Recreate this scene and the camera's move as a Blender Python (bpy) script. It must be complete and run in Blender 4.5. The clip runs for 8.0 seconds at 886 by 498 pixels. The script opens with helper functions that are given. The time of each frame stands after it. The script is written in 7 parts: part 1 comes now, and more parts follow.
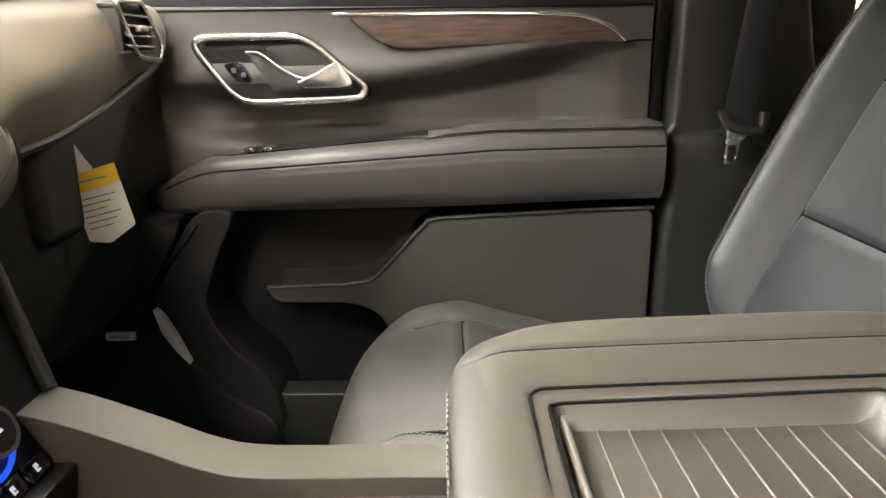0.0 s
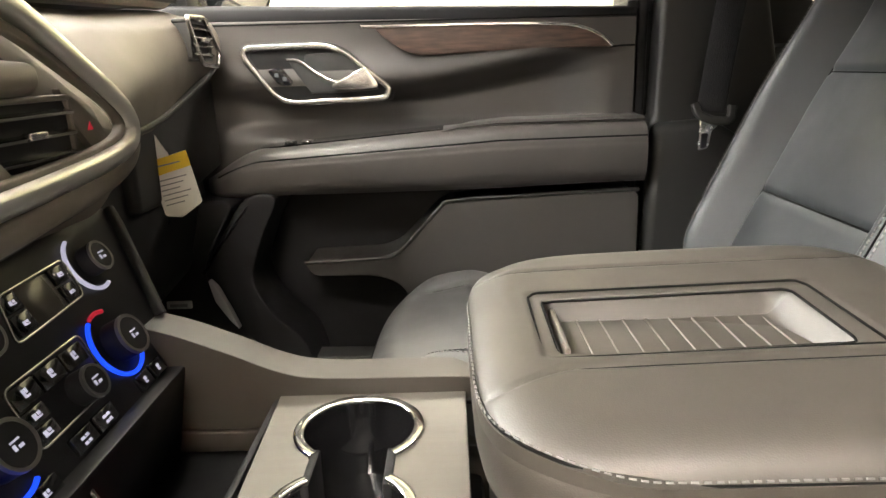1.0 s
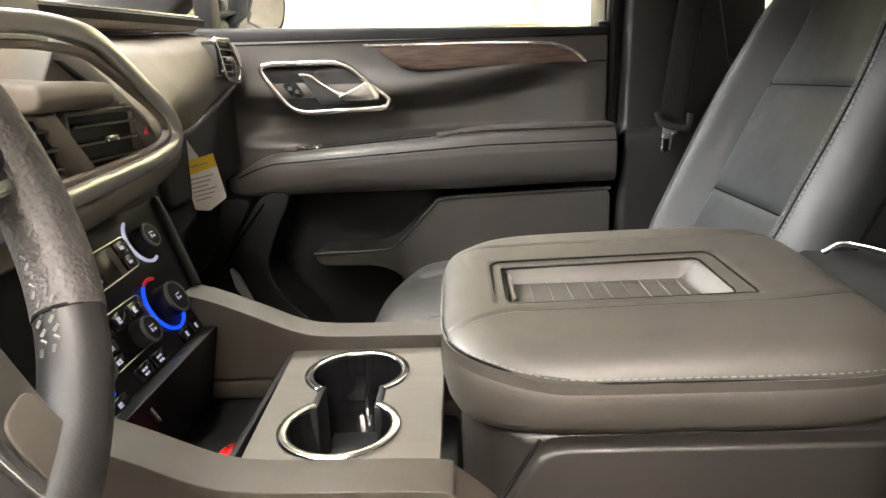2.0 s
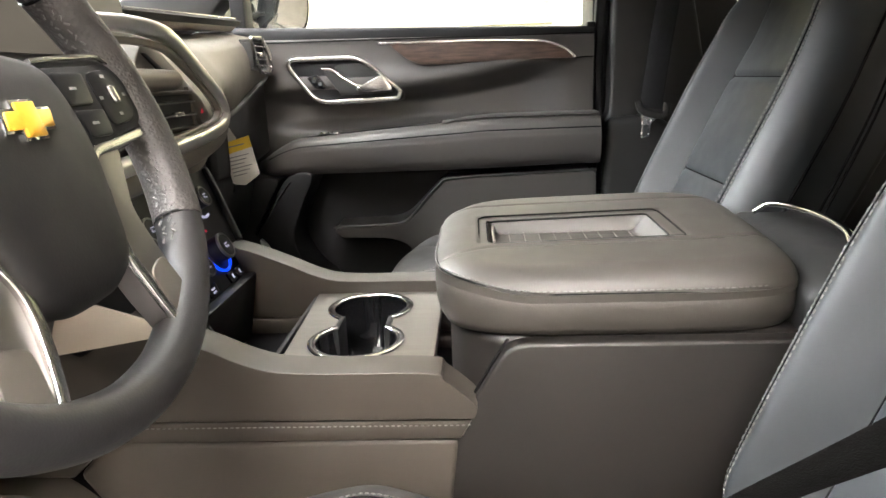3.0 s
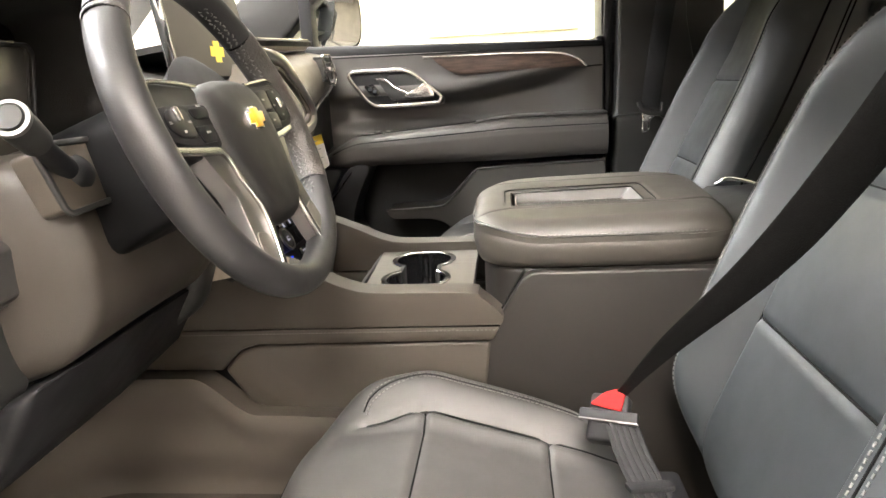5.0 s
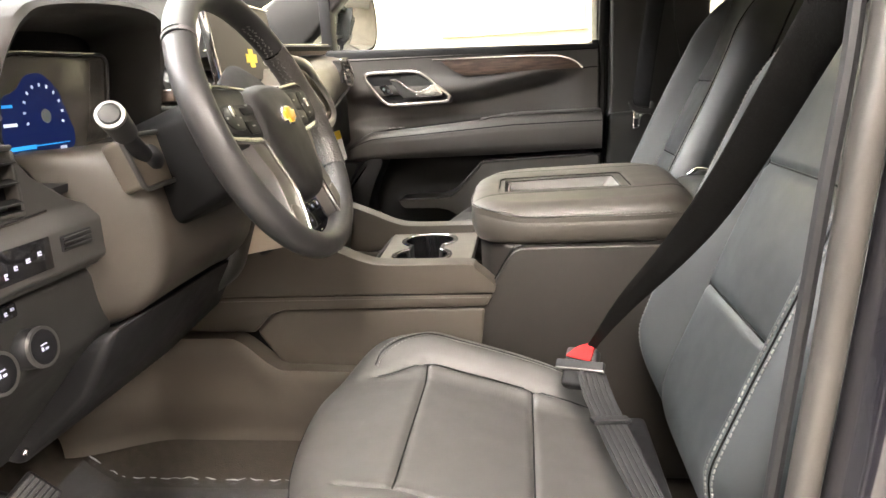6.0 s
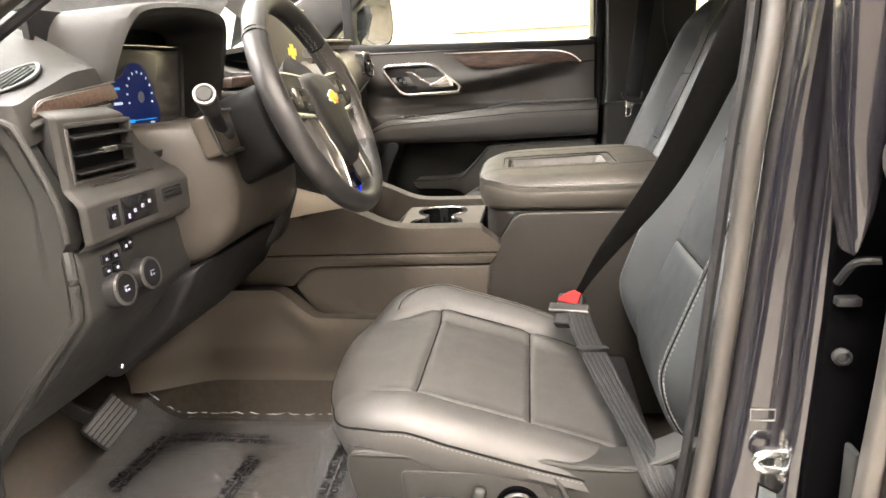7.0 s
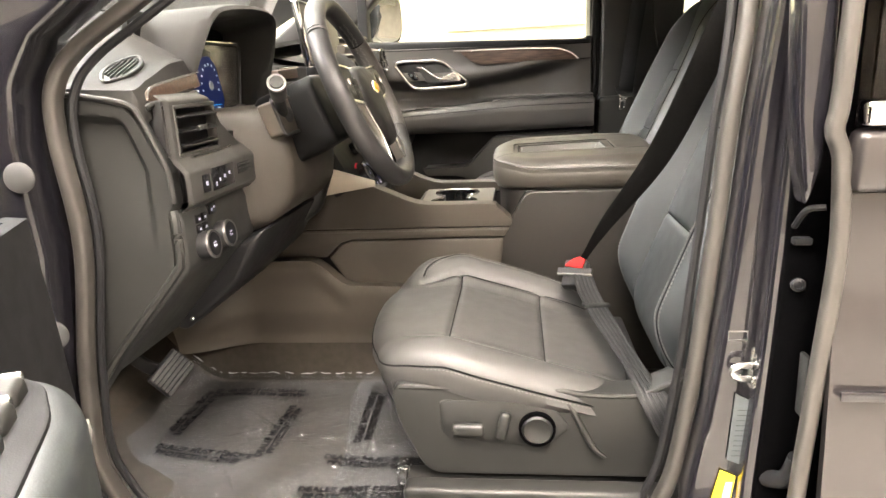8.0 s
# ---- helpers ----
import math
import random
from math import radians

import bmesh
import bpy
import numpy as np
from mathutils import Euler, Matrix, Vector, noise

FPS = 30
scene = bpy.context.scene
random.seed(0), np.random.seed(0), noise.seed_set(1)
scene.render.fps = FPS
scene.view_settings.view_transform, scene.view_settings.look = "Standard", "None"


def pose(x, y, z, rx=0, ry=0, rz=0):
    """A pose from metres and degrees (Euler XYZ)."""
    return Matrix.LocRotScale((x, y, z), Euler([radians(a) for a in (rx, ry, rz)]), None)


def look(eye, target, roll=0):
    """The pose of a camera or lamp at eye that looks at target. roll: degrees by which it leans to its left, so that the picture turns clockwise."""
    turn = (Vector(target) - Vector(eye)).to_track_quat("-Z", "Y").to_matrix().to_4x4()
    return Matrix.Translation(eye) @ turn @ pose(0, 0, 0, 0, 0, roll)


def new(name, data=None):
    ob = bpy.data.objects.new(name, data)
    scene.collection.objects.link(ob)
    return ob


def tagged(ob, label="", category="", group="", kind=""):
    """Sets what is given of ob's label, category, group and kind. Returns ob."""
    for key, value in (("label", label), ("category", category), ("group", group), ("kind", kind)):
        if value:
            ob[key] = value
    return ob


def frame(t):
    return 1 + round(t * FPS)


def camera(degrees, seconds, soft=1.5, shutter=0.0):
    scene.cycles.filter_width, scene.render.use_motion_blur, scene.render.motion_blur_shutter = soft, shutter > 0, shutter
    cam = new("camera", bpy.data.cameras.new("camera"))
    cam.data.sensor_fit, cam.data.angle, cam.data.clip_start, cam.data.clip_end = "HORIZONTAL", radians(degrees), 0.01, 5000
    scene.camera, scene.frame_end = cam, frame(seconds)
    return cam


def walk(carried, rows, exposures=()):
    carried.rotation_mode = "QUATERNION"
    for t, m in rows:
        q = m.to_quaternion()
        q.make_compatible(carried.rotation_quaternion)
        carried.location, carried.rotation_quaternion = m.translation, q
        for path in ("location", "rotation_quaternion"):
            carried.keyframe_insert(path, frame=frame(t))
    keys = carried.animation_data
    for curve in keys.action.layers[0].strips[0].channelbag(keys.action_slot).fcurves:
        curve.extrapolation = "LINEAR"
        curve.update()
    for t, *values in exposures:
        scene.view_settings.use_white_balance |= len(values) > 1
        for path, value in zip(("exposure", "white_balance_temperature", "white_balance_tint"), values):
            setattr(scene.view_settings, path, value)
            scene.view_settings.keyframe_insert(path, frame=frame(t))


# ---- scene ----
cam = camera(67.4, 8.0)
PATH = [
    (0, (0.009, -0.314, 1.38), (-0.002, 1.604, 0.813), -1.3),
    (0.5, (0.007, -0.399, 1.369), (-0.02, 1.523, 0.818), -1.7),
    (1, (-0.004, -0.488, 1.368), (-0.036, 1.44, 0.835), -2.0),
    (1.5, (0.01, -0.568, 1.37), (-0.039, 1.364, 0.854), -2.3),
    (1.7, (0.018, -0.597, 1.375), (-0.035, 1.336, 0.866), -2.3),
    (2.8, (0.056, -0.798, 1.365), (-0.036, 1.136, 0.864), -2.1),
    (3, (0.059, -0.833, 1.361), (-0.047, 1.1, 0.857), -2.2),
    (3.5, (0.055, -0.912, 1.356), (-0.087, 1.018, 0.848), -2.4),
    (4, (0.054, -0.984, 1.364), (-0.116, 0.943, 0.857), -2.7),
    (4.5, (0.058, -1.067, 1.367), (-0.134, 0.859, 0.867), -3.1),
    (5.8, (0.098, -1.292, 1.38), (-0.13, 0.637, 0.901), -3.1),
    (6, (0.11, -1.326, 1.378), (-0.139, 0.597, 0.886), -3.3),
    (6.5, (0.12, -1.441, 1.375), (-0.144, 0.477, 0.875), -3.2),
    (7, (0.123, -1.55, 1.37), (-0.145, 0.367, 0.865), -3.1),
    (7.5, (0.095, -1.653, 1.374), (-0.161, 0.264, 0.866), -3.0),
    (8, (0.071, -1.751, 1.365), (-0.159, 0.168, 0.853), -2.8),
]
walk(cam, [(t, look(eye, target, roll)) for t, eye, target, roll in PATH],
     [(0, 1.06, 6500, 10), (1.5, 0.94, 6450, 10), (3, 0.98, 5950, 10), (4.5, 1.06, 6150, 10), (6.5, 1.06, 6350, 11), (8, 1.0, 6500, 10)])

# ---- world and light ----
world = bpy.data.worlds.new("hall_air")
scene.world = world
world.use_nodes = True
world.node_tree.nodes["Background"].inputs[0].default_value = (0.9, 0.95, 1.0, 1)
world.node_tree.nodes["Background"].inputs[1].default_value = 0.12
scene.view_settings.exposure = 1.05

# ---- materials ----
def mat(name, col, rough=0.5, metal=0.0, var=0.25, scale=6.0, bump=0.0, bscale=300.0, coat=0.0, stain=0.0, spec=0.5, stretch=(1, 1, 1), voronoi=False, trans=0.0, alpha=1.0):
    m = bpy.data.materials.new(name)
    m.use_nodes = True
    nt = m.node_tree
    p = nt.nodes["Principled BSDF"]
    p.inputs["Metallic"].default_value = metal
    p.inputs["Coat Weight"].default_value = coat
    p.inputs["Coat Roughness"].default_value = 0.03
    p.inputs["Specular IOR Level"].default_value = spec
    p.inputs["Transmission Weight"].default_value = trans
    p.inputs["Alpha"].default_value = alpha
    tc = nt.nodes.new("ShaderNodeTexCoord")
    mp = nt.nodes.new("ShaderNodeMapping")
    mp.inputs["Scale"].default_value = stretch
    nt.links.new(tc.outputs["Object"], mp.inputs["Vector"])
    n1 = nt.nodes.new("ShaderNodeTexNoise")
    n1.inputs["Scale"].default_value = scale
    n1.inputs["Detail"].default_value = 6
    nt.links.new(mp.outputs[0], n1.inputs["Vector"])
    ramp = nt.nodes.new("ShaderNodeValToRGB")
    ramp.color_ramp.elements[0].position, ramp.color_ramp.elements[1].position = 0.3, 0.7
    lo = [c * (1 - var) for c in col]
    hi = [min(1, c * (1 + var)) for c in col]
    ramp.color_ramp.elements[0].color = (*lo, 1)
    ramp.color_ramp.elements[1].color = (*hi, 1)
    nt.links.new(n1.outputs["Fac"], ramp.inputs["Fac"])
    nt.links.new(ramp.outputs["Color"], p.inputs["Base Color"])
    n2 = nt.nodes.new("ShaderNodeTexNoise")
    n2.inputs["Scale"].default_value = scale * 5.3
    n2.inputs["Detail"].default_value = 4
    nt.links.new(mp.outputs[0], n2.inputs["Vector"])
    mr = nt.nodes.new("ShaderNodeMapRange")
    mr.inputs["To Min"].default_value, mr.inputs["To Max"].default_value = rough * (0.82 - stain), rough * (1.18 + stain)
    nt.links.new(n2.outputs["Fac"], mr.inputs["Value"])
    nt.links.new(mr.outputs["Result"], p.inputs["Roughness"])
    if bump:
        if voronoi:
            n3 = nt.nodes.new("ShaderNodeTexVoronoi")
            n3.feature = "SMOOTH_F1"
            n3.inputs["Scale"].default_value = bscale
            out = n3.outputs["Distance"]
        else:
            n3 = nt.nodes.new("ShaderNodeTexNoise")
            n3.inputs["Scale"].default_value = bscale
            n3.inputs["Detail"].default_value = 3
            out = n3.outputs["Fac"]
        nt.links.new(mp.outputs[0], n3.inputs["Vector"])
        bp = nt.nodes.new("ShaderNodeBump")
        bp.inputs["Strength"].default_value = bump
        bp.inputs["Distance"].default_value = 0.001
        nt.links.new(out, bp.inputs["Height"])
        nt.links.new(bp.outputs["Normal"], p.inputs["Normal"])
    return m


def glow(name, col, strength):
    m = bpy.data.materials.new(name)
    m.use_nodes = True
    p = m.node_tree.nodes["Principled BSDF"]
    p.inputs["Base Color"].default_value = (*[c * 0.3 for c in col], 1)
    p.inputs["Emission Color"].default_value = (*col, 1)
    p.inputs["Emission Strength"].default_value = strength
    p.inputs["Specular IOR Level"].default_value = 0.15
    return m


def glass(name, tint, gloss):
    m = bpy.data.materials.new(name)
    m.use_nodes = True
    nt = m.node_tree
    out = nt.nodes["Material Output"]
    nt.nodes.remove(nt.nodes["Principled BSDF"])
    tr = nt.nodes.new("ShaderNodeBsdfTransparent")
    tr.inputs[0].default_value = (*tint, 1)
    gl = nt.nodes.new("ShaderNodeBsdfGlossy")
    gl.inputs["Roughness"].default_value = 0.01
    mx = nt.nodes.new("ShaderNodeMixShader")
    fr = nt.nodes.new("ShaderNodeFresnel")
    fr.inputs["IOR"].default_value = gloss
    nt.links.new(fr.outputs[0], mx.inputs[0])
    nt.links.new(tr.outputs[0], mx.inputs[1])
    nt.links.new(gl.outputs[0], mx.inputs[2])
    nt.links.new(mx.outputs[0], out.inputs[0])
    return m


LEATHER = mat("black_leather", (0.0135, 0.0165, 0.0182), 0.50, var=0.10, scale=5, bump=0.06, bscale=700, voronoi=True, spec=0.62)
DASH = mat("soft_dark_vinyl", (0.040, 0.0370, 0.0340), 0.46, var=0.10, scale=4, bump=0.12, bscale=900, voronoi=True, spec=0.55)
# darker copy of the dash vinyl: shade painted into its upper faces
SHADEDTOP = mat("soft_dark_vinyl_shaded", (0.017, 0.016, 0.015), 0.65, var=0.10, scale=4, bump=0.30, bscale=900, voronoi=True, spec=0.22)
# near black without gloss: paints the shade of deep gaps on shallow parts
GAPSHADE = mat("painted_gap_shade", (0.0014, 0.0014, 0.0016), 0.9, var=0.1, scale=8, spec=0.0)
TRIM = mat("moulded_dark_plastic", (0.0150, 0.0150, 0.0144), 0.48, var=0.10, scale=5, bump=0.12, bscale=1100, voronoi=True, spec=0.40)
BLACK = mat("matt_black_plastic", (0.007, 0.007, 0.008), 0.55, var=0.15, scale=7, bump=0.15, bscale=900, spec=0.28)
FASCIA = mat("black_fascia", (0.005, 0.005, 0.006), 0.42, var=0.15, scale=7, bump=0.05, bscale=900, spec=0.25)
SHROUD = mat("dull_black_shroud", (0.0021, 0.0021, 0.0024), 0.55, var=0.15, scale=7, bump=0.05, bscale=900, spec=0.10)
PIANO = mat("gloss_black_plastic", (0.008, 0.008, 0.009), 0.12, var=0.2, scale=9, coat=0.5)
CARPET = mat("dark_carpet", (0.034, 0.029, 0.024), 0.95, var=0.12, scale=60, bump=1.0, bscale=420, spec=0.1)
SWOOPCHROME = mat("soft_satin_chrome", (0.72, 0.70, 0.67), 0.34, metal=1.0, var=0.05, scale=4)
CHROME = mat("satin_chrome", (0.62, 0.61, 0.59), 0.24, metal=1.0, var=0.05, scale=4)
BRIGHT = mat("bright_chrome", (0.86, 0.86, 0.86), 0.06, metal=1.0, var=0.03, scale=4)
STEEL = mat("zinc_steel", (0.70, 0.70, 0.69), 0.25, metal=1.0, var=0.1, scale=25, stain=0.2)
SATIN = mat("satin_plate", (0.105, 0.096, 0.083), 0.46, metal=0.35, var=0.06, scale=3, bump=0.06, bscale=900, stretch=(1, 12, 1))
WOOD = mat("open_pore_wood", (0.056, 0.034, 0.025), 0.45, var=0.55, scale=24, bump=0.25, bscale=90, stretch=(1, 9, 9))
RUBBER = mat("door_seal_rubber", (0.036, 0.033, 0.030), 0.45, var=0.15, scale=8, bump=0.1, bscale=400)
# lighter copy of the car paint, with the hall's reflection put into the colour
LITPAINT = mat("dark_metallic_paint_lit", (0.030, 0.0265, 0.0275), 0.30, metal=0.5, var=0.12, scale=3, coat=1.0)
PAINT = mat("dark_metallic_paint", (0.0095, 0.0090, 0.0120), 0.22, metal=0.25, var=0.05, scale=3, coat=1.0)
BELT = mat("woven_belt", (0.005, 0.005, 0.005), 0.7, var=0.2, scale=90, bump=0.8, bscale=260, stretch=(3, 3, 1), spec=0.12)
GREYBELT = mat("woven_belt_grey", (0.008, 0.008, 0.009), 0.7, var=0.2, scale=90, bump=0.8, bscale=260, stretch=(3, 3, 1), spec=0.25)
RIBBELT = mat("woven_belt_rib", (0.016, 0.0165, 0.0175), 0.6, var=0.2, scale=90, bump=0.6, bscale=300, spec=0.25)
THREAD = mat("grey_thread", (0.11, 0.11, 0.105), 0.7, var=0.2, scale=200)
# near-black cord that paints the shade of seams, creases and edges
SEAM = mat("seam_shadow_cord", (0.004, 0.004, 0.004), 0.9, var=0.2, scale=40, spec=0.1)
RED = mat("red_plastic", (0.24, 0.006, 0.006), 0.62, var=0.1, scale=30, spec=0.15)
GOLD = mat("gold_enamel", (0.70, 0.36, 0.03), 0.3, metal=0.3, var=0.12, scale=60)
PAPER = mat("white_card", (0.78, 0.76, 0.71), 0.7, var=0.05, scale=20)
YELLOW = mat("yellow_print", (0.80, 0.56, 0.02), 0.6, var=0.05, scale=20)
INK = mat("grey_ink", (0.25, 0.25, 0.25), 0.7, var=0.1, scale=40)
FOOTCARPET = mat("footwell_carpet", (0.030, 0.027, 0.024), 0.95, var=0.12, scale=60, bump=1.0, bscale=420, spec=0.1)
HALLGREY = mat("grey_hall_wall", (0.26, 0.235, 0.205), 0.8, var=0.12, scale=1.2, bump=0.2, bscale=40)
LABELGREY = mat("grey_foil_label", (0.055, 0.065, 0.070), 0.55, var=0.15, scale=60)
WALLWHITE = mat("cream_wall_paint", (0.50, 0.465, 0.325), 0.75, var=0.06, scale=1.5, bump=0.2, bscale=60)
CONCRETE = mat("sealed_concrete", (0.30, 0.285, 0.265), 0.35, var=0.22, scale=1.3, bump=0.15, bscale=40, stain=0.2)
CEILPAINT = mat("grey_ceiling_paint", (0.36, 0.355, 0.34), 0.8, var=0.05, scale=1)
HEADLINER = mat("grey_headliner_cloth", (0.62, 0.60, 0.57), 0.9, var=0.08, scale=30, bump=0.4, bscale=500)
POSTER = mat("tan_notice_board", (0.36, 0.32, 0.215), 0.7, var=0.15, scale=5)
PANE = glass("clear_glass", (0.90, 0.94, 0.92), 1.35)
TINT = glass("smoked_glass", (0.35, 0.34, 0.30), 1.45)
MIRROR = mat("mirror_silver", (0.85, 0.86, 0.85), 0.02, metal=1.0, var=0.01, scale=2)
LAMPGLOW = glow("lamp_diffuser", (1.0, 0.88, 0.75), 130.0)
NORTHGLOW = glow("lamp_diffuser_north", (1.0, 0.90, 0.74), 50.0)
# glow of unseen panels added ahead, in place of daylight through the windscreen
ADDEDFRONTGLOW = glow("lamp_diffuser_added_front", (1.0, 0.945, 0.885), 98.0)
OVERGLOW = glow("lamp_diffuser_over", (1.0, 0.92, 0.82), 30.0)
WHITEGLOW = glow("backlit_white", (0.80, 0.78, 1.0), 0.26)
BLUEGLOW = glow("backlit_blue", (0.01, 0.06, 1.0), 0.8)
REDGLOW = glow("backlit_red", (1.0, 0.04, 0.08), 0.14)
GAUGEBLUE = glow("gauge_blue", (0.004, 0.013, 0.085), 0.22)
KICK = mat("brown_black_plastic", (0.037, 0.0314, 0.0252), 0.47, var=0.10, scale=4, bump=0.10, bscale=900, voronoi=True, spec=0.38)
KNEEMAT = mat("brown_black_knee_plastic", (0.026, 0.0222, 0.0182), 0.46, var=0.10, scale=4, bump=0.10, bscale=900, voronoi=True, spec=0.40)
# lighter copy of the brown-black plastic: light from the doorway painted in
LITKICK = mat("brown_black_plastic_lit", (0.050, 0.0425, 0.034), 0.50, var=0.10, scale=4, bump=0.12, bscale=900, voronoi=True, spec=0.45)
SILVER = mat("silver_paint", (0.55, 0.55, 0.54), 0.38, metal=0.25, var=0.05, scale=12)
# brown-black plastic darkened: the seat's shadow on the bin painted in
BINSHADE = mat("shaded_bin_plastic", (0.0105, 0.0090, 0.0078), 0.46, var=0.10, scale=4, bump=0.10, bscale=900, voronoi=True, spec=0.40)
PANELGREY = mat("grey_black_panel_plastic", (0.028, 0.0272, 0.026), 0.47, var=0.10, scale=5, bump=0.12, bscale=1000, voronoi=True, spec=0.4)
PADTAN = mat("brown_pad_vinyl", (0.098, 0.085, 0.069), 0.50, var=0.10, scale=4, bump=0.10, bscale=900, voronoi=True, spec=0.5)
HUBHIDE = mat("hub_vinyl", (0.0100, 0.0094, 0.0092), 0.58, var=0.10, scale=9, bump=0.08, bscale=620, voronoi=True, spec=0.30)
HIDE = mat("wheel_leather", (0.0145, 0.0140, 0.0145), 0.46, var=0.10, scale=9, bump=0.08, bscale=620, voronoi=True, spec=0.48)
PRINT = mat("film_print_ink", (0.004, 0.004, 0.005), 0.8, var=0.1, scale=40, spec=0.05)
# lighter copy of the black leather: light from above painted into the cushions
LITLEATHER = mat("black_leather_lit", (0.034, 0.0330, 0.0320), 0.58, var=0.10, scale=5, bump=0.06, bscale=700, voronoi=True, spec=0.58)
KNOB = mat("satin_knob_metal", (0.20, 0.195, 0.19), 0.42, metal=1.0, var=0.06, scale=30, bump=0.3, bscale=600)
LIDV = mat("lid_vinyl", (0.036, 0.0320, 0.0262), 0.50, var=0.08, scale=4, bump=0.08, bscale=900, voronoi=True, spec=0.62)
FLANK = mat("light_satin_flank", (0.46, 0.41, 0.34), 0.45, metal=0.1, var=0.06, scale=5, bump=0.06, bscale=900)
PLUG = mat("grey_rubber_plug", (0.032, 0.032, 0.032), 0.6, var=0.12, scale=20)
PALE = mat("pale_plastic", (0.50, 0.49, 0.46), 0.5, var=0.06, scale=12)
CYANGLOW = glow("gauge_cyan", (0.03, 0.30, 0.75), 0.5)
GAUGEWHITE = glow("gauge_white", (0.75, 0.85, 1.0), 0.35)
DISPLAYFACE = glow("display_backlight", (0.62, 0.52, 0.38), 0.10)
DISPLAYFACE.node_tree.nodes["Principled BSDF"].inputs["Base Color"].default_value = (0.02, 0.018, 0.015, 1)
SCREENTAN = mat("display_glass", (0.035, 0.032, 0.028), 0.20, var=0.05, scale=3, spec=0.35)

# ---- building helpers ----
def part(name, bm, material, parent=None, label="", sharp=38):
    bmesh.ops.remove_doubles(bm, verts=bm.verts, dist=1e-6)
    bmesh.ops.recalc_face_normals(bm, faces=bm.faces)
    for f in bm.faces:
        f.smooth = True
    me = bpy.data.meshes.new(name)
    bm.to_mesh(me)
    bm.free()
    me.set_sharp_from_angle(angle=radians(sharp))
    me.materials.append(material)
    ob = new(name, me)
    if parent is not None:
        ob.parent = parent
        ob.matrix_parent_inverse = WORLD_OF[parent.name].inverted()
    WORLD_OF[ob.name] = Matrix.Identity(4)
    if label:
        tagged(ob, label)
    return ob


WORLD_OF = {}


def thing(name, base, label, category, group="", kind=""):
    ob = new(name)
    ob.empty_display_size = 0.1
    ob.location = base
    WORLD_OF[ob.name] = Matrix.Translation(base)
    return tagged(ob, label, category, group, kind)


def put(bm, m):
    bmesh.ops.transform(bm, matrix=m, verts=bm.verts)
    return bm


def merge(*bms):
    a = bms[0]
    for b in bms[1:]:
        me = bpy.data.meshes.new("tmp")
        b.to_mesh(me)
        b.free()
        a.from_mesh(me)
        bpy.data.meshes.remove(me)
    return a


def bevel(bm, r, seg=2, angle=25):
    if r > 0:
        es = [e for e in bm.edges if len(e.link_faces) == 2 and e.calc_face_angle(0) > radians(angle)]
        bmesh.ops.bevel(bm, geom=es, offset=r, segments=seg, profile=0.5, affect="EDGES", clamp_overlap=True)
    return bm


def rbox(x0, x1, y0, y1, z0, z1, r=0.004, seg=2, m=None):
    bm = bmesh.new()
    bmesh.ops.create_cube(bm, size=1)
    put(bm, Matrix.LocRotScale(((x0 + x1) / 2, (y0 + y1) / 2, (z0 + z1) / 2), None, (abs(x1 - x0), abs(y1 - y0), abs(z1 - z0))))
    bevel(bm, min(r, 0.49 * min(abs(x1 - x0), abs(y1 - y0), abs(z1 - z0))), seg)
    return put(bm, m) if m else bm


def place(axis, p, h):
    return {"x": (h, p[0], p[1]), "y": (p[0], h, p[1]), "z": (p[0], p[1], h)}[axis]


def prism(poly, axis, a, b, r=0.004, seg=2, shrink=1.0):
    """A plate or block of that outline between a and b along the axis; shrink scales the far outline about its middle."""
    bm = bmesh.new()
    cx, cy = sum(p[0] for p in poly) / len(poly), sum(p[1] for p in poly) / len(poly)
    lo = [bm.verts.new(place(axis, p, a)) for p in poly]
    hi = [bm.verts.new(place(axis, (cx + (p[0] - cx) * shrink, cy + (p[1] - cy) * shrink), b)) for p in poly]
    bm.faces.new(lo)
    bm.faces.new(hi[::-1])
    k = len(poly)
    for i in range(k):
        bm.faces.new((lo[i], hi[i], hi[(i + 1) % k], lo[(i + 1) % k]))
    bmesh.ops.recalc_face_normals(bm, faces=bm.faces)
    return bevel(bm, r, seg)


def smooth_path(pts, n=8, closed=False):
    """A Catmull-Rom curve through pts."""
    P = [Vector(p) for p in pts]
    out, k = [], len(P)
    for i in range(k if closed else k - 1):
        a = P[(i - 1) % k] if closed or i else P[0] * 2 - P[1]
        b, c = P[i], P[(i + 1) % k]
        d = P[(i + 2) % k] if closed or i + 2 < k else P[-1] * 2 - P[-2]
        for j in range(n):
            t = j / n
            out.append(0.5 * (2 * b + (c - a) * t + (2 * a - 5 * b + 4 * c - d) * t * t + (3 * b - a - 3 * c + d) * t ** 3))
    return out if closed else out + [P[-1]]


def round3(pts, n):
    return [tuple(p[:2]) for p in smooth_path(pts, n, True)]


def round_poly(pts, n=5):
    """A closed outline with softened corners."""
    return [tuple(p[:2]) for p in smooth_path([(*p, 0) for p in pts], n, True)]


def corner_poly(pts, r, n=5):
    """A closed outline with true round corners of radius r."""
    out, k = [], len(pts)
    for i in range(k):
        a, b, c = Vector(pts[i - 1]), Vector(pts[i]), Vector(pts[(i + 1) % k])
        u, v = (a - b), (c - b)
        l = min(r, 0.45 * u.length, 0.45 * v.length)
        p, q = b + u.normalized() * l, b + v.normalized() * l
        for j in range(n + 1):
            t = j / n
            out.append(tuple((1 - t) ** 2 * p + 2 * t * (1 - t) * b + t * t * q))
    return out


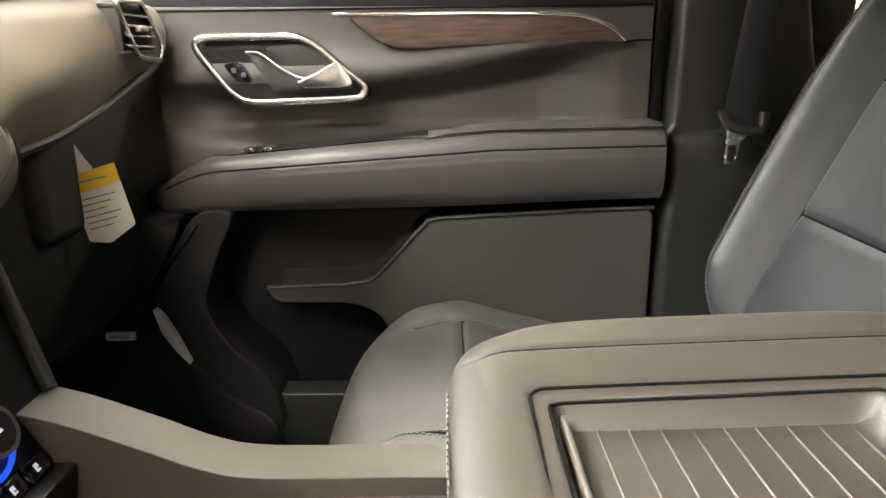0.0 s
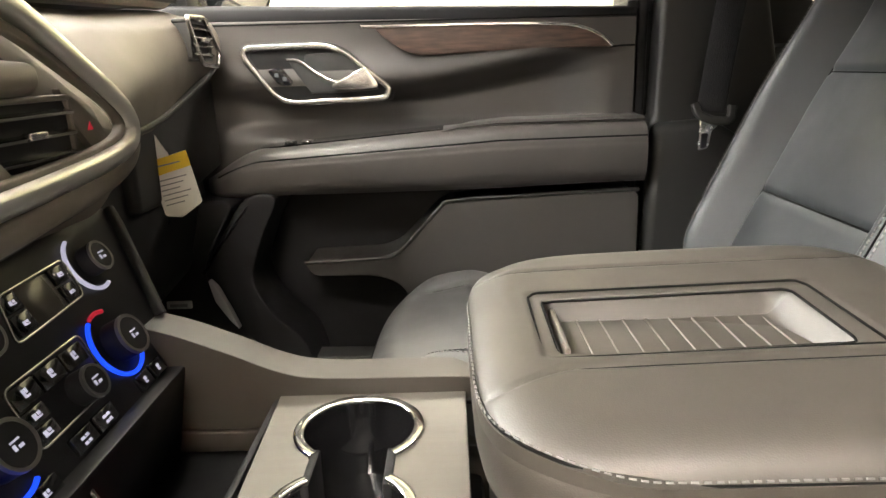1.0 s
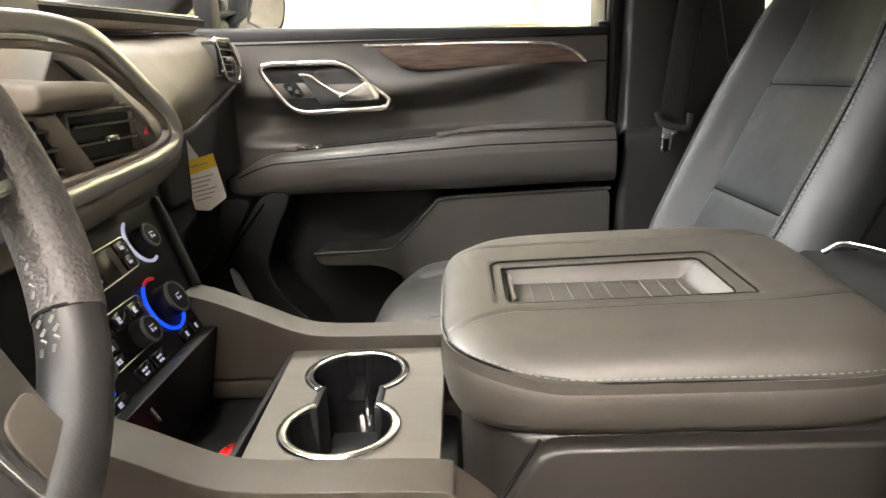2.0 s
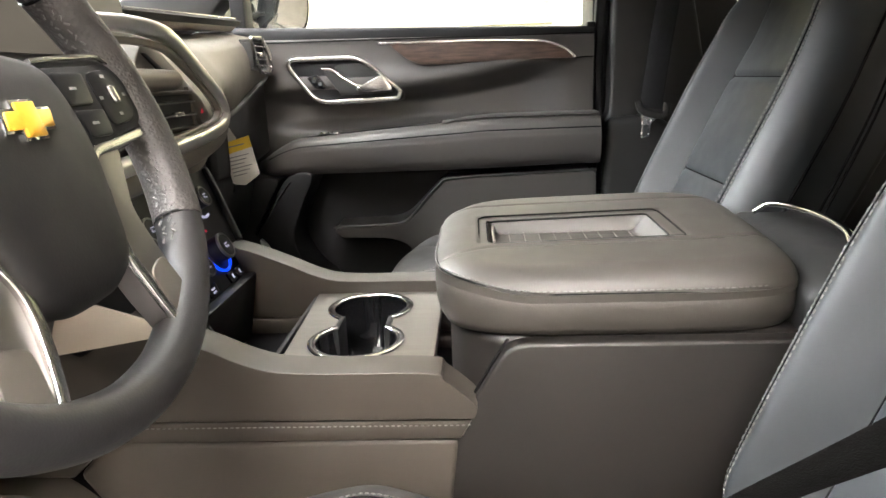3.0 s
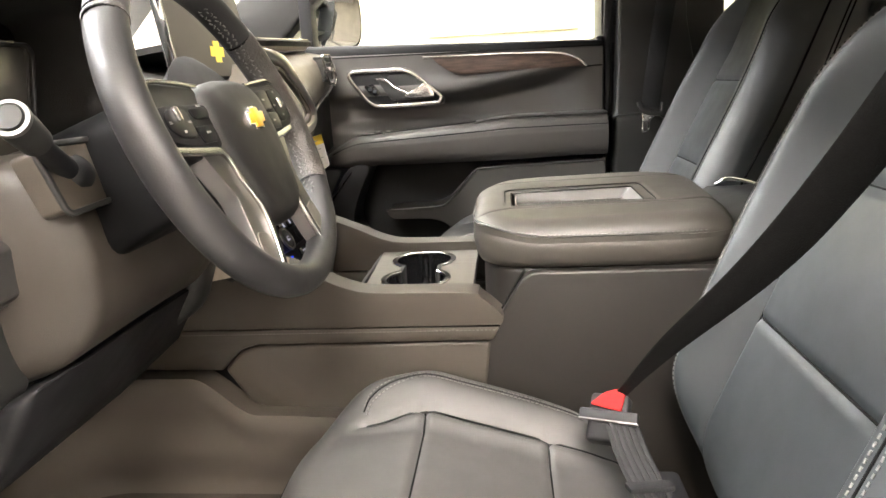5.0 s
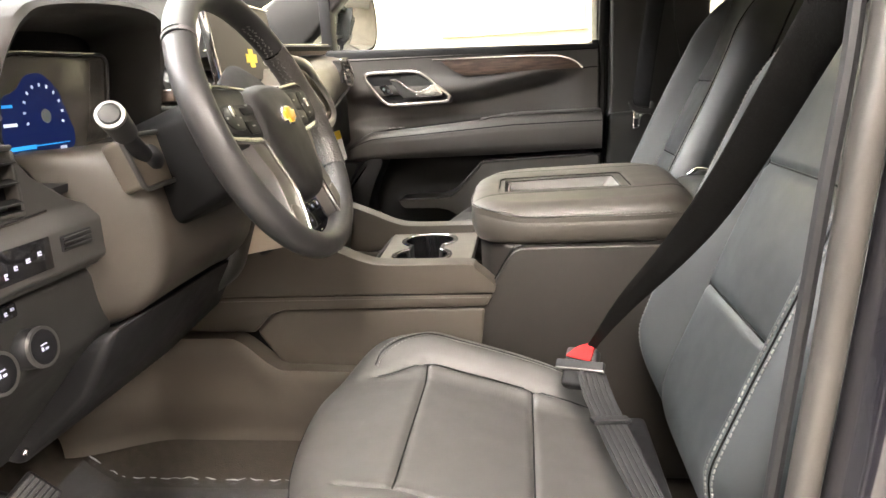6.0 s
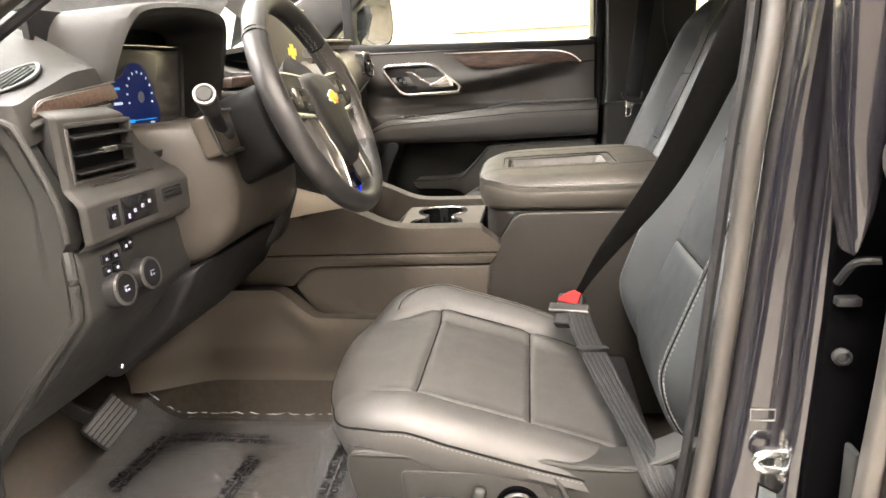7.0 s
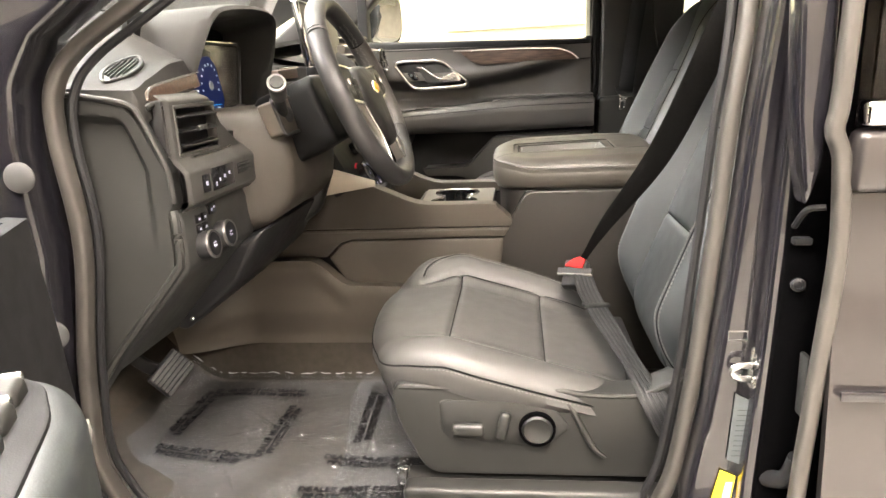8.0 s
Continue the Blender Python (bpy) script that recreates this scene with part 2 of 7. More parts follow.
def sweep(path, prof, closed=False, up=(0, 0, 1), scale=None):
    """Sweeps the closed profile [(side, up), ...] along the path."""
    bm = bmesh.new()
    P = [Vector(p) for p in path]
    k, rings = len(P), []
    upv = Vector(up)
    for i, p in enumerate(P):
        a = P[(i - 1) % k] if closed or i else P[0]
        b = P[(i + 1) % k] if closed or i < k - 1 else P[-1]
        t = (b - a).normalized()
        s = t.cross(upv)
        if s.length < 1e-4:
            s = t.cross(Vector((1, 0, 0.01)))
        s.normalize()
        w = s.cross(t)
        f = scale(i / (k - 1)) if scale else 1
        rings.append([bm.verts.new(p + s * (q[0] * f) + w * (q[1] * f)) for q in prof])
    n = len(prof)
    for i in range(k if closed else k - 1):
        A, B = rings[i], rings[(i + 1) % k]
        for j in range(n):
            bm.faces.new((A[j], A[(j + 1) % n], B[(j + 1) % n], B[j]))
    if not closed:
        bm.faces.new(rings[0])
        bm.faces.new(rings[-1][::-1])
    return bm


def circle(r, n=12, sx=1.0, sy=1.0):
    return [(r * sx * math.cos(2 * math.pi * i / n), r * sy * math.sin(2 * math.pi * i / n)) for i in range(n)]


def oblong(w, h, r, n=4):
    return corner_poly([(-w / 2, -h / 2), (w / 2, -h / 2), (w / 2, h / 2), (-w / 2, h / 2)], r, n)


def frame_of(origin, normal, up=(0, 0, 1)):
    """A matrix whose z is the normal and whose y is as near to up as it goes."""
    z = Vector(normal).normalized()
    x = Vector(up).cross(z).normalized()
    y = z.cross(x)
    m = Matrix((x, y, z)).transposed().to_4x4()
    m.translation = origin
    return m


def lathe(prof, m, n=32):
    """Turns the profile [(radius, height), ...] about the z axis of m; closed at both ends."""
    bm = bmesh.new()
    rings = [[bm.verts.new((r * math.cos(2 * math.pi * i / n), r * math.sin(2 * math.pi * i / n), h)) for i in range(n)] for r, h in prof]
    for A, B in zip(rings, rings[1:]):
        for j in range(n):
            bm.faces.new((A[j], A[(j + 1) % n], B[(j + 1) % n], B[j]))
    bm.faces.new(rings[0][::-1])
    bm.faces.new(rings[-1])
    return put(bm, m)


def hoop(prof, m, n=32):
    """Turns the closed profile [(radius, height), ...] about the z axis of m."""
    bm = bmesh.new()
    rings = [[bm.verts.new((r * math.cos(2 * math.pi * i / n), r * math.sin(2 * math.pi * i / n), h)) for i in range(n)] for r, h in prof]
    for A, B in zip(rings, rings[1:] + rings[:1]):
        for j in range(n):
            bm.faces.new((A[j], A[(j + 1) % n], B[(j + 1) % n], B[j]))
    return put(bm, m)


def sheet(fn, nu, nv, thick=0.0, us=None, vs=None):
    """A grid of points fn(u, v), u and v from 0 to 1, with a thickness along its normals."""
    bm = bmesh.new()
    us = us or [i / nu for i in range(nu + 1)]
    vs = vs or [j / nv for j in range(nv + 1)]
    g = [[bm.verts.new(fn(u, v)) for v in vs] for u in us]
    for i in range(len(us) - 1):
        for j in range(len(vs) - 1):
            bm.faces.new((g[i][j], g[i + 1][j], g[i + 1][j + 1], g[i][j + 1]))
    bmesh.ops.recalc_face_normals(bm, faces=bm.faces)
    if thick:
        bmesh.ops.solidify(bm, geom=bm.faces[:], thickness=thick)
    return bm


def step(a, b, x):
    t = min(1.0, max(0.0, (x - a) / (b - a)))
    return t * t * (3 - 2 * t)


def hump(x, c, w):
    return math.exp(-((x - c) / w) ** 2)


def pad_point(hx, hy, top, r, n, X, Y):
    q = (abs(X / hx) ** n + abs(Y / hy) ** n) ** (1 / n)
    d = (1 - min(q, 1)) * min(hx, hy)
    z = top(X, Y)
    if d < r:
        z -= r - math.sqrt(max(0, r * r - (r - d) ** 2))
    return Vector((X, Y, z))


def pad(hx, hy, top, r, depth, n=5, nx=90, ny=80, tuck=0.02):
    """An upholstered cushion: outline a rounded oblong, upper face top(X, Y), rolled edges of radius r, sides down to -depth."""
    bm = bmesh.new()
    ss = [0.55 * s + 0.45 * math.sin(s * math.pi / 2) for s in (2 * i / nx - 1 for i in range(nx + 1))]
    ts = [0.55 * s + 0.45 * math.sin(s * math.pi / 2) for s in (2 * i / ny - 1 for i in range(ny + 1))]
    g = []
    for s in ss:
        ym = hy * max(1e-4, 1 - abs(s) ** n) ** (1 / n)
        g.append([bm.verts.new(pad_point(hx, hy, top, r, n, hx * s, ym * t)) for t in ts])
    for i in range(nx):
        for j in range(ny):
            bm.faces.new((g[i][j], g[i + 1][j], g[i + 1][j + 1], g[i][j + 1]))
    rim = [g[i][0] for i in range(nx + 1)] + [g[nx][j] for j in range(1, ny + 1)] + [g[i][ny] for i in range(nx - 1, -1, -1)] + [g[0][j] for j in range(ny - 1, 0, -1)]
    last = rim
    for k in (0.5, 1.0):
        f = 1 - tuck * k / min(hx, hy)
        ring = [bm.verts.new((v.co.x * f, v.co.y * f, v.co.z * (1 - k) - depth * k)) for v in rim]
        for i in range(len(rim)):
            bm.faces.new((last[i], ring[i], ring[(i + 1) % len(rim)], last[(i + 1) % len(rim)]))
        last = ring
    bm.faces.new(last[::-1])
    return bm


def stitches(pts, normal, length=0.0045, gap=0.003, w=0.0007):
    """Short threads along a curve."""
    bm = bmesh.new()
    d, nxt = 0.0, 0.0
    nv = Vector(normal).normalized()
    for a, b in zip(pts, pts[1:]):
        a, b = Vector(a), Vector(b)
        l = (b - a).length
        while nxt < d + l and l > 1e-9:
            p = a + (b - a) * ((nxt - d) / l)
            t = (b - a).normalized()
            s = t.cross(nv).normalized()
            up = s.cross(t)
            e = [p + t * (length / 2 * i) + s * (w * j) + up * k for i in (-1, 1) for j in (-1, 1) for k in (-0.0006, 0.0009)]
            v = [bm.verts.new(q) for q in e]
            for f in ((0, 1, 3, 2), (4, 6, 7, 5), (0, 4, 5, 1), (2, 3, 7, 6), (1, 5, 7, 3)):
                bm.faces.new([v[i] for i in f])
            nxt += length + gap
        d += l
    return bm


def bars(rows, m, h=0.0003):
    """Flat printed bars (x, y, width, height) on the plane of m."""
    bm = bmesh.new()
    for x, y, w, hh in rows:
        vs = [bm.verts.new(m @ Vector(p)) for p in ((x, y, h), (x + w, y, h), (x + w, y + hh, h), (x, y + hh, h))]
        bm.faces.new(vs)
    return bm

# ---- the hall ----
def slab(name, x0, x1, y0, y1, z0, z1, material, label, category):
    return tagged(part(name, rbox(x0, x1, y0, y1, z0, z1, 0), material), label, category, kind="structure")


slab("floor", -7, 8, -6.2, 4.6, -0.2, 0, CONCRETE, "sealed grey concrete workshop floor", "floor")
slab("ceiling", -7, 8, -6.2, 4.6, 4.0, 4.2, CEILPAINT, "plain grey painted ceiling", "ceiling")
slab("wall_north", -7, 8, 4.4, 4.6, 0, 4.0, WALLWHITE, "bright cream painted wall of the hall", "wall")
slab("wall_south", -7, 8, -6.2, -6.0, 0, 4.0, HALLGREY, "grey painted wall behind the open door", "wall")
slab("wall_west", -7, -6.8, -6.0, 4.4, 0, 4.0, WALLWHITE, "bright cream painted wall ahead of the car", "wall")
slab("wall_east", 7.8, 8, -6.0, 4.4, 0, 4.0, HALLGREY, "grey painted wall behind the car", "wall")


def ceiling_light(x, y, sx, sy, material, label):
    t = thing("ceiling_light", (x, y, 3.92), label, "lamp", "ceiling lights")
    part("housing", rbox(x - sx / 2 - 0.03, x + sx / 2 + 0.03, y - sy / 2 - 0.03, y + sy / 2 + 0.03, 3.93, 4.0, 0.01), CEILPAINT, t)
    part("diffuser", rbox(x - sx / 2, x + sx / 2, y - sy / 2, y + sy / 2, 3.90, 3.932, 0.006), material, t, "bright white diffuser")


# unseen panels added to light the cabin through the windscreen
for lx in (-4.6, -2.6, -0.9):
    for ly in (-2.4, 0.2, 2.6):
        ceiling_light(lx, ly, 1.3, 0.6, OVERGLOW if lx > -1 else ADDEDFRONTGLOW, "long white ceiling light panel in metal housing, added unseen")
for lx in (0.2, 3.2):
    for ly in (-4.2, -2.5):
        ceiling_light(lx, ly, 1.3, 0.6, LAMPGLOW, "long warm white ceiling light panel in metal housing")
    ceiling_light(lx, 3.0, 1.3, 0.6, NORTHGLOW, "long warm white ceiling light panel in metal housing")

board = thing("notice_board", (0.1, 4.395, 1.75), "tan framed notice board fixed on the cream wall", "board")
part("board_face", rbox(-0.50, 0.62, 4.37, 4.399, 1.74, 2.30, 0.004), POSTER, board)
part("board_frame", merge(rbox(-0.53, 0.65, 4.36, 4.399, 1.715, 1.74, 0.003), rbox(-0.53, 0.65, 4.36, 4.399, 2.30, 2.325, 0.003)), WALLWHITE, board)

# ---- the car's shell ----
car = thing("car_body", (0.6, 0, 0), "dark metallic painted sport utility car shell standing on concrete", "car")
part("floor_pan", rbox(-1.15, 2.3, -0.80, 0.80, 0.52, 0.592, 0.01), BLACK, car)


def carpet_z(x, y):
    toe = 0.30 * step(-0.70, -1.06, x)
    tunnel = 0.14 * step(0.215, 0.165, abs(y)) * step(-0.12, -0.20, x)
    side = 0.05 * step(0.735, 0.80, abs(y))
    return 0.598 + toe + tunnel + side + 0.004 * noise.noise(Vector((x * 5, y * 5, 0)))


part("carpet", sheet(lambda u, v: (-1.12 + 3.3 * u, -0.78 + 1.56 * v, carpet_z(-1.12 + 3.3 * u, -0.78 + 1.56 * v)), 150, 120), CARPET, car, "dark moulded carpet")
part("firewall", rbox(-1.16, -1.12, -0.80, 0.80, 0.6, 1.34, 0.01), BLACK, car)
part("roof", sheet(lambda u, v: (-0.22 + 2.6 * u, -0.72 + 1.44 * v, 1.93 - 0.06 * (2 * v - 1) ** 2 - 0.06 * (2 * u - 1) ** 2), 24, 16, 0.03), PAINT, car)
part("headliner", sheet(lambda u, v: (-0.22 + 2.6 * u, -0.70 + 1.40 * v, 1.875 - 0.06 * (2 * v - 1) ** 2 - 0.06 * (2 * u - 1) ** 2), 24, 16, 0.01), HEADLINER, car, "pale grey cloth headliner")
part("windscreen", sheet(lambda u, v: (-1.18 + 0.98 * u - 0.07 * math.sin(math.pi * v), -0.76 + 0.05 * u + (1.52 - 0.10 * u) * v, 1.33 + 0.50 * u + 0.03 * math.sin(math.pi * u)), 10, 14), PANE, car, "clear sloping windscreen").visible_shadow = False
part("tail_wall", rbox(2.30, 2.36, -0.80, 0.80, 0.5, 1.20, 0.02), TRIM, car)

# sill of the open doorway
part("sill_plate", rbox(-0.62, 0.30, -0.885, -0.796, 0.58, 0.650, 0.012, 3), TRIM, car, "dark ribbed plastic sill plate")
part("rocker", rbox(-0.80, 1.40, -0.985, -0.86, 0.42, 0.675, 0.03, 4), PAINT, car)
part("rocker", rbox(-0.80, 1.40, 0.86, 0.985, 0.42, 0.675, 0.03, 4), PAINT, car)

# front pillar and hinge pillar, open side
RING = [(-0.60, -0.865, 0.74), (-0.605, -0.865, 0.92), (-0.572, -0.862, 1.14), (-0.580, -0.860, 1.30), (-0.572, -0.858, 1.37), (-0.535, -0.850, 1.42),
        (-0.431, -0.842, 1.485), (-0.20, -0.79, 1.64), (0.02, -0.735, 1.785), (0.18, -0.715, 1.825), (0.33, -0.712, 1.815),
        (0.393, -0.735, 1.70), (0.376, -0.785, 1.44), (0.358, -0.80, 1.29), (0.344, -0.80, 1.10), (0.320, -0.802, 0.86), (0.285, -0.806, 0.70), (0.20, -0.815, 0.645), (-0.45, -0.860, 0.645)]
loop = smooth_path(RING, 8, True)
part("door_seal", sweep(loop, oblong(0.020, 0.030, 0.009), True, up=(0, 1, 0)), RUBBER, car, "ribbed dark rubber seal round the doorway")
part("door_seal", sweep([p + Vector((0, 0.013, 0)) for p in smooth_path([(p[0] + 0.018 * (1 if p[0] < 0.1 else -1), p[1], p[2] + 0.012 * (1 if p[2] < 1.2 else -1)) for p in RING], 8, True)], circle(0.0065, 8), True, up=(0, 1, 0)), BLACK, car)
PIL = [(-0.74, 0.66), (-0.625, 0.66), (-0.622, 0.92), (-0.592, 1.14), (-0.600, 1.30), (-0.590, 1.375), (-0.548, 1.435), (-0.435, 1.508), (-0.20, 1.665), (0.02, 1.80), (-0.10, 1.83), (-0.30, 1.74), (-0.60, 1.55), (-0.74, 1.42)]
part("hinge_pillar", prism(PIL, "y", -0.925, -0.83, 0.014, 3), PAINT, car, "glossy dark painted hinge pillar")
for bz, bx in ((1.255, -0.599), (1.027, -0.596)):
    part("bump_stop", lathe([(0.004, 0), (0.021, 0.0), (0.021, 0.002), (0.017, 0.005), (0.006, 0.0065)], frame_of((bx, -0.925, bz), (0.12, -1, 0.05)), 24), PLUG, car, "round grey rubber plug")

# middle pillar, open side
def pillar_line(pts, y0, y1, r, m, name, label=""):
    return part(name, prism(pts, "y", y0, y1, r, 3), m, car, label)


pillar_line([(0.345, 1.86), (0.402, 1.70), (0.385, 1.44), (0.368, 1.29), (0.354, 1.10), (0.332, 0.86), (0.302, 0.70), (0.385, 0.70), (0.392, 0.90), (0.400, 1.12), (0.405, 1.30), (0.412, 1.44), (0.43, 1.70), (0.42, 1.86)], -0.868, -0.80, 0.012, PAINT, "middle_pillar", "glossy dark painted middle pillar")
pillar_line([(0.392, 1.86), (0.398, 1.30), (0.392, 1.12), (0.384, 0.90), (0.37, 0.70), (0.52, 0.70), (0.52, 1.86)], -0.895, -0.845, 0.010, PAINT, "pillar_step")
pillar_line([(0.385, 1.86), (0.379, 1.43), (0.386, 1.30), (0.395, 1.235), (0.405, 1.19), (0.417, 1.235), (0.424, 1.30), (0.421, 1.43), (0.430, 1.86)], -0.952, -0.905, 0.010, PAINT, "pillar_cover", "glossy dark pillar cover")
# flat plate coloured as the shade of the deep gap before the rear door
pillar_line([(0.412, 1.86), (0.404, 1.12), (0.395, 0.90), (0.386, 0.70), (0.47, 0.70), (0.47, 1.86)], -0.904, -0.88, 0.004, GAPSHADE, "pillar_gap_shade")
part("pillar_trim", prism([(0.372, 1.84), (0.395, 1.44), (0.37, 1.10), (0.33, 0.72), (0.55, 0.72), (0.55, 1.84)], "y", -0.80, -0.76, 0.012, 3), TRIM, car, "dark moulded pillar trim")
st = thing("door_striker", (0.39, -0.87, 0.948), "bright zinc door striker loop bolted to the pillar", "latch")
sm = frame_of((0.393, -0.876, 0.952), (-0.80, -0.62, 0.08))
part("plate", put(prism(corner_poly([(-0.014, -0.028), (0.014, -0.034), (0.015, 0.026), (0.0, 0.036), (-0.014, 0.028)], 0.01), "z", 0, 0.004, 0.0012), sm), STEEL, st)
part("loop", sweep([sm @ Vector(p) for p in smooth_path([(0.006, 0.010, 0), (-0.002, 0.010, 0.018), (-0.010, 0.009, 0.032), (-0.016, 0.0, 0.037), (-0.010, -0.008, 0.032), (-0.002, -0.010, 0.018), (0.006, -0.010, 0)], 5)], circle(0.0048, 10), up=(0, 0.3, 1)), STEEL, st)
for by in (-0.019, 0.019):
    part("bolt", lathe([(0.003, 0), (0.007, 0.003), (0.007, 0.007), (0.004, 0.009)], sm @ pose(0.002, by, 0.002), 10), STEEL, st)
part("clip_slot", sweep([(0.352, -0.869, 1.006), (0.377, -0.869, 1.006), (0.377, -0.869, 0.993), (0.352, -0.869, 0.993)], circle(0.0011, 6), True, up=(0, 1, 0)), KNOB, car, "small stamped clip slot")

lab = thing("tyre_label", (0.37, -0.873, 0.84), "grey foil data label stuck on the dark pillar", "label")
lm = frame_of((0.376, -0.8705, 0.862), (0, -1, 0))
part("sheet", put(prism([(-0.016, -0.052), (0.017, -0.066), (0.024, 0.034), (-0.010, 0.052)], "z", 0, 0.001, 0), lm), LABELGREY, lab)
part("print", bars([(-0.010 + 0.0005 * i, -0.046 + 0.008 * i, 0.018, 0.0012) for i in range(10)], lm, 0.0014), TRIM, lab)
lab2 = thing("caution_label", (0.35, -0.871, 0.74), "yellow and white caution label on the pillar", "label")
lm2 = frame_of((0.352, -0.8705, 0.738), (0, -1, 0))
part("sheet", put(prism([(-0.022, -0.055), (0.010, -0.055), (0.022, 0.045), (0.0, 0.055)], "z", 0, 0.001, 0), lm2), YELLOW, lab2)
part("panel", put(prism([(-0.004, -0.052), (0.008, -0.052), (0.018, 0.035), (0.009, 0.035)], "z", 0.001, 0.0015, 0), lm2), PAPER, lab2)

# rear door, open side, shut
rear = thing("rear_door", (0.9, -0.97, 0.5), "closed dark metallic painted rear door with chrome belt strip", "car door")
# same paint as the shell; its brighter tone is a painted reflection
part("skin", sheet(lambda u, v: (0.437 + 0.95 * u, -0.968 - 0.022 * math.sin(math.pi * min(1, 0.15 + v)) - 0.006 * step(0.44, 0.40, v) , 0.46 + 0.752 * v), 6, 40, 0.012), LITPAINT, rear)
part("crease", prism([(0.446, 0.965), (1.39, 0.955), (1.39, 0.968), (0.446, 0.978)], "y", -0.9915, -0.985, 0.002), PAINT, rear)
part("belt_ledge", rbox(0.437, 1.39, -0.985, -0.95, 1.214, 1.285, 0.012, 3), LITPAINT, rear)
part("belt_strip", rbox(0.440, 1.39, -0.992, -0.965, 1.288, 1.316, 0.006, 3), BRIGHT, rear, "bright chrome belt strip")
part("window_pane", rbox(0.452, 1.36, -0.972, -0.966, 1.312, 1.80, 0), TINT, rear, "smoked window pane")
part("window_frame", rbox(0.437, 1.39, -0.985, -0.94, 1.80, 1.86, 0.008), PAINT, rear)
part("edge_seal", sweep(smooth_path([(0.428, -0.962, 1.86), (0.427, -0.966, 1.55), (0.422, -0.968, 1.33), (0.418, -0.968, 1.286), (0.427, -0.966, 1.262), (0.431, -0.966, 1.24), (0.436, -0.966, 1.14), (0.428, -0.964, 0.98), (0.418, -0.964, 0.80), (0.412, -0.964, 0.55)], 8), oblong(0.018, 0.020, 0.007), up=(0, 1, 0)), RUBBER, rear, "pale grey-brown edge seal")
part("inner_panel", rbox(0.50, 1.39, -0.86, -0.80, 0.60, 1.30, 0.02), TRIM, rear)
part("latch_plate", rbox(0.424, 0.431, -0.945, -0.920, 0.915, 1.00, 0.003), TRIM, rear)
part("hinge", merge(sweep(smooth_path([(0.41, -0.905, 1.16), (0.415, -0.925, 1.185), (0.432, -0.935, 1.19)], 5), circle(0.004, 8)), rbox(0.408, 0.43, -0.915, -0.90, 1.138, 1.147, 0.002)), BLACK, rear)
part("hinge_bolt", lathe([(0.004, 0), (0.009, 0.002), (0.009, 0.006), (0.006, 0.008), (0.005, 0.005), (0.003, 0.006)], frame_of((0.420, -0.905, 1.085), (-0.2, -1, 0)), 14), BLACK, rear)
part("wire_boot", sweep(smooth_path([(0.405, -0.90, 0.80), (0.418, -0.93, 0.82), (0.424, -0.945, 0.86)], 6), circle(0.012, 10)), BLACK, rear)
# shell on the far side behind the front door
part("pillar_trim_far", prism([(0.368, 1.90), (0.372, 1.50), (0.366, 1.262), (0.352, 1.25), (0.346, 1.00), (0.34, 0.62), (0.60, 0.62), (0.60, 1.25), (0.548, 1.50), (0.53, 1.90)], "y", 0.735, 0.80, 0.016, 4), TRIM, car, "dark moulded pillar trim")
part("pillar_lower_far", prism([(0.356, 1.255), (0.346, 1.00), (0.345, 0.62), (0.56, 0.62), (0.56, 1.20), (0.46, 1.262)], "y", 0.700, 0.745, 0.018, 4), TRIM, car)
part("pillar_seal_far", sweep(smooth_path([(0.345, 0.79, 0.70), (0.332, 0.79, 1.0), (0.348, 0.79, 1.25), (0.352, 0.79, 1.48), (0.372, 0.79, 1.86)], 8), oblong(0.02, 0.022, 0.007), up=(0, 1, 0)), BLACK, car)
part("gap_filler_far", rbox(0.335, 0.42, 0.80, 0.95, 0.5, 1.88, 0.004), BLACK, car)
part("rear_side_far", merge(rbox(0.60, 2.30, 0.80, 0.93, 0.5, 1.40, 0.02), rbox(0.53, 0.66, 0.78, 0.92, 1.38, 1.90, 0.02), rbox(1.40, 1.56, 0.78, 0.92, 1.38, 1.90, 0.02), rbox(0.55, 2.3, 0.74, 0.90, 1.80, 1.90, 0.02)), TRIM, car)
part("rear_side_near", merge(rbox(1.40, 2.30, -0.98, -0.80, 0.5, 1.40, 0.02), rbox(1.38, 1.56, -0.92, -0.78, 1.38, 1.90, 0.02), rbox(0.38, 2.3, -0.90, -0.70, 1.82, 1.90, 0.02)), TRIM, car)
part("rear_pane_far", rbox(0.66, 1.40, 0.86, 0.866, 1.40, 1.80, 0), PANE, car).visible_shadow = False
part("pillar_front_far", prism([(-0.78, 1.42), (-0.62, 1.46), (-0.22, 1.84), (-0.34, 1.88), (-0.92, 1.46)], "y", 0.80, 0.88, 0.012, 3), TRIM, car, "dark front pillar trim")
part("roof_rail_far", rbox(-0.20, 0.60, 0.72, 0.86, 1.81, 1.90, 0.02, 3), TRIM, car)
part("kick_panel_far", rbox(-1.1, -0.52, 0.70, 0.80, 0.6, 1.2, 0.02, 3), BLACK, car)

# ---- far front door, shut ----
door = thing("front_door", (0, 0.8, 0.6), "closed front door with black soft trim, wood inlay and chrome handle ring", "car door")


def crest(x):
    return 1.335 + 0.045 * step(-0.12, 0.26, x)


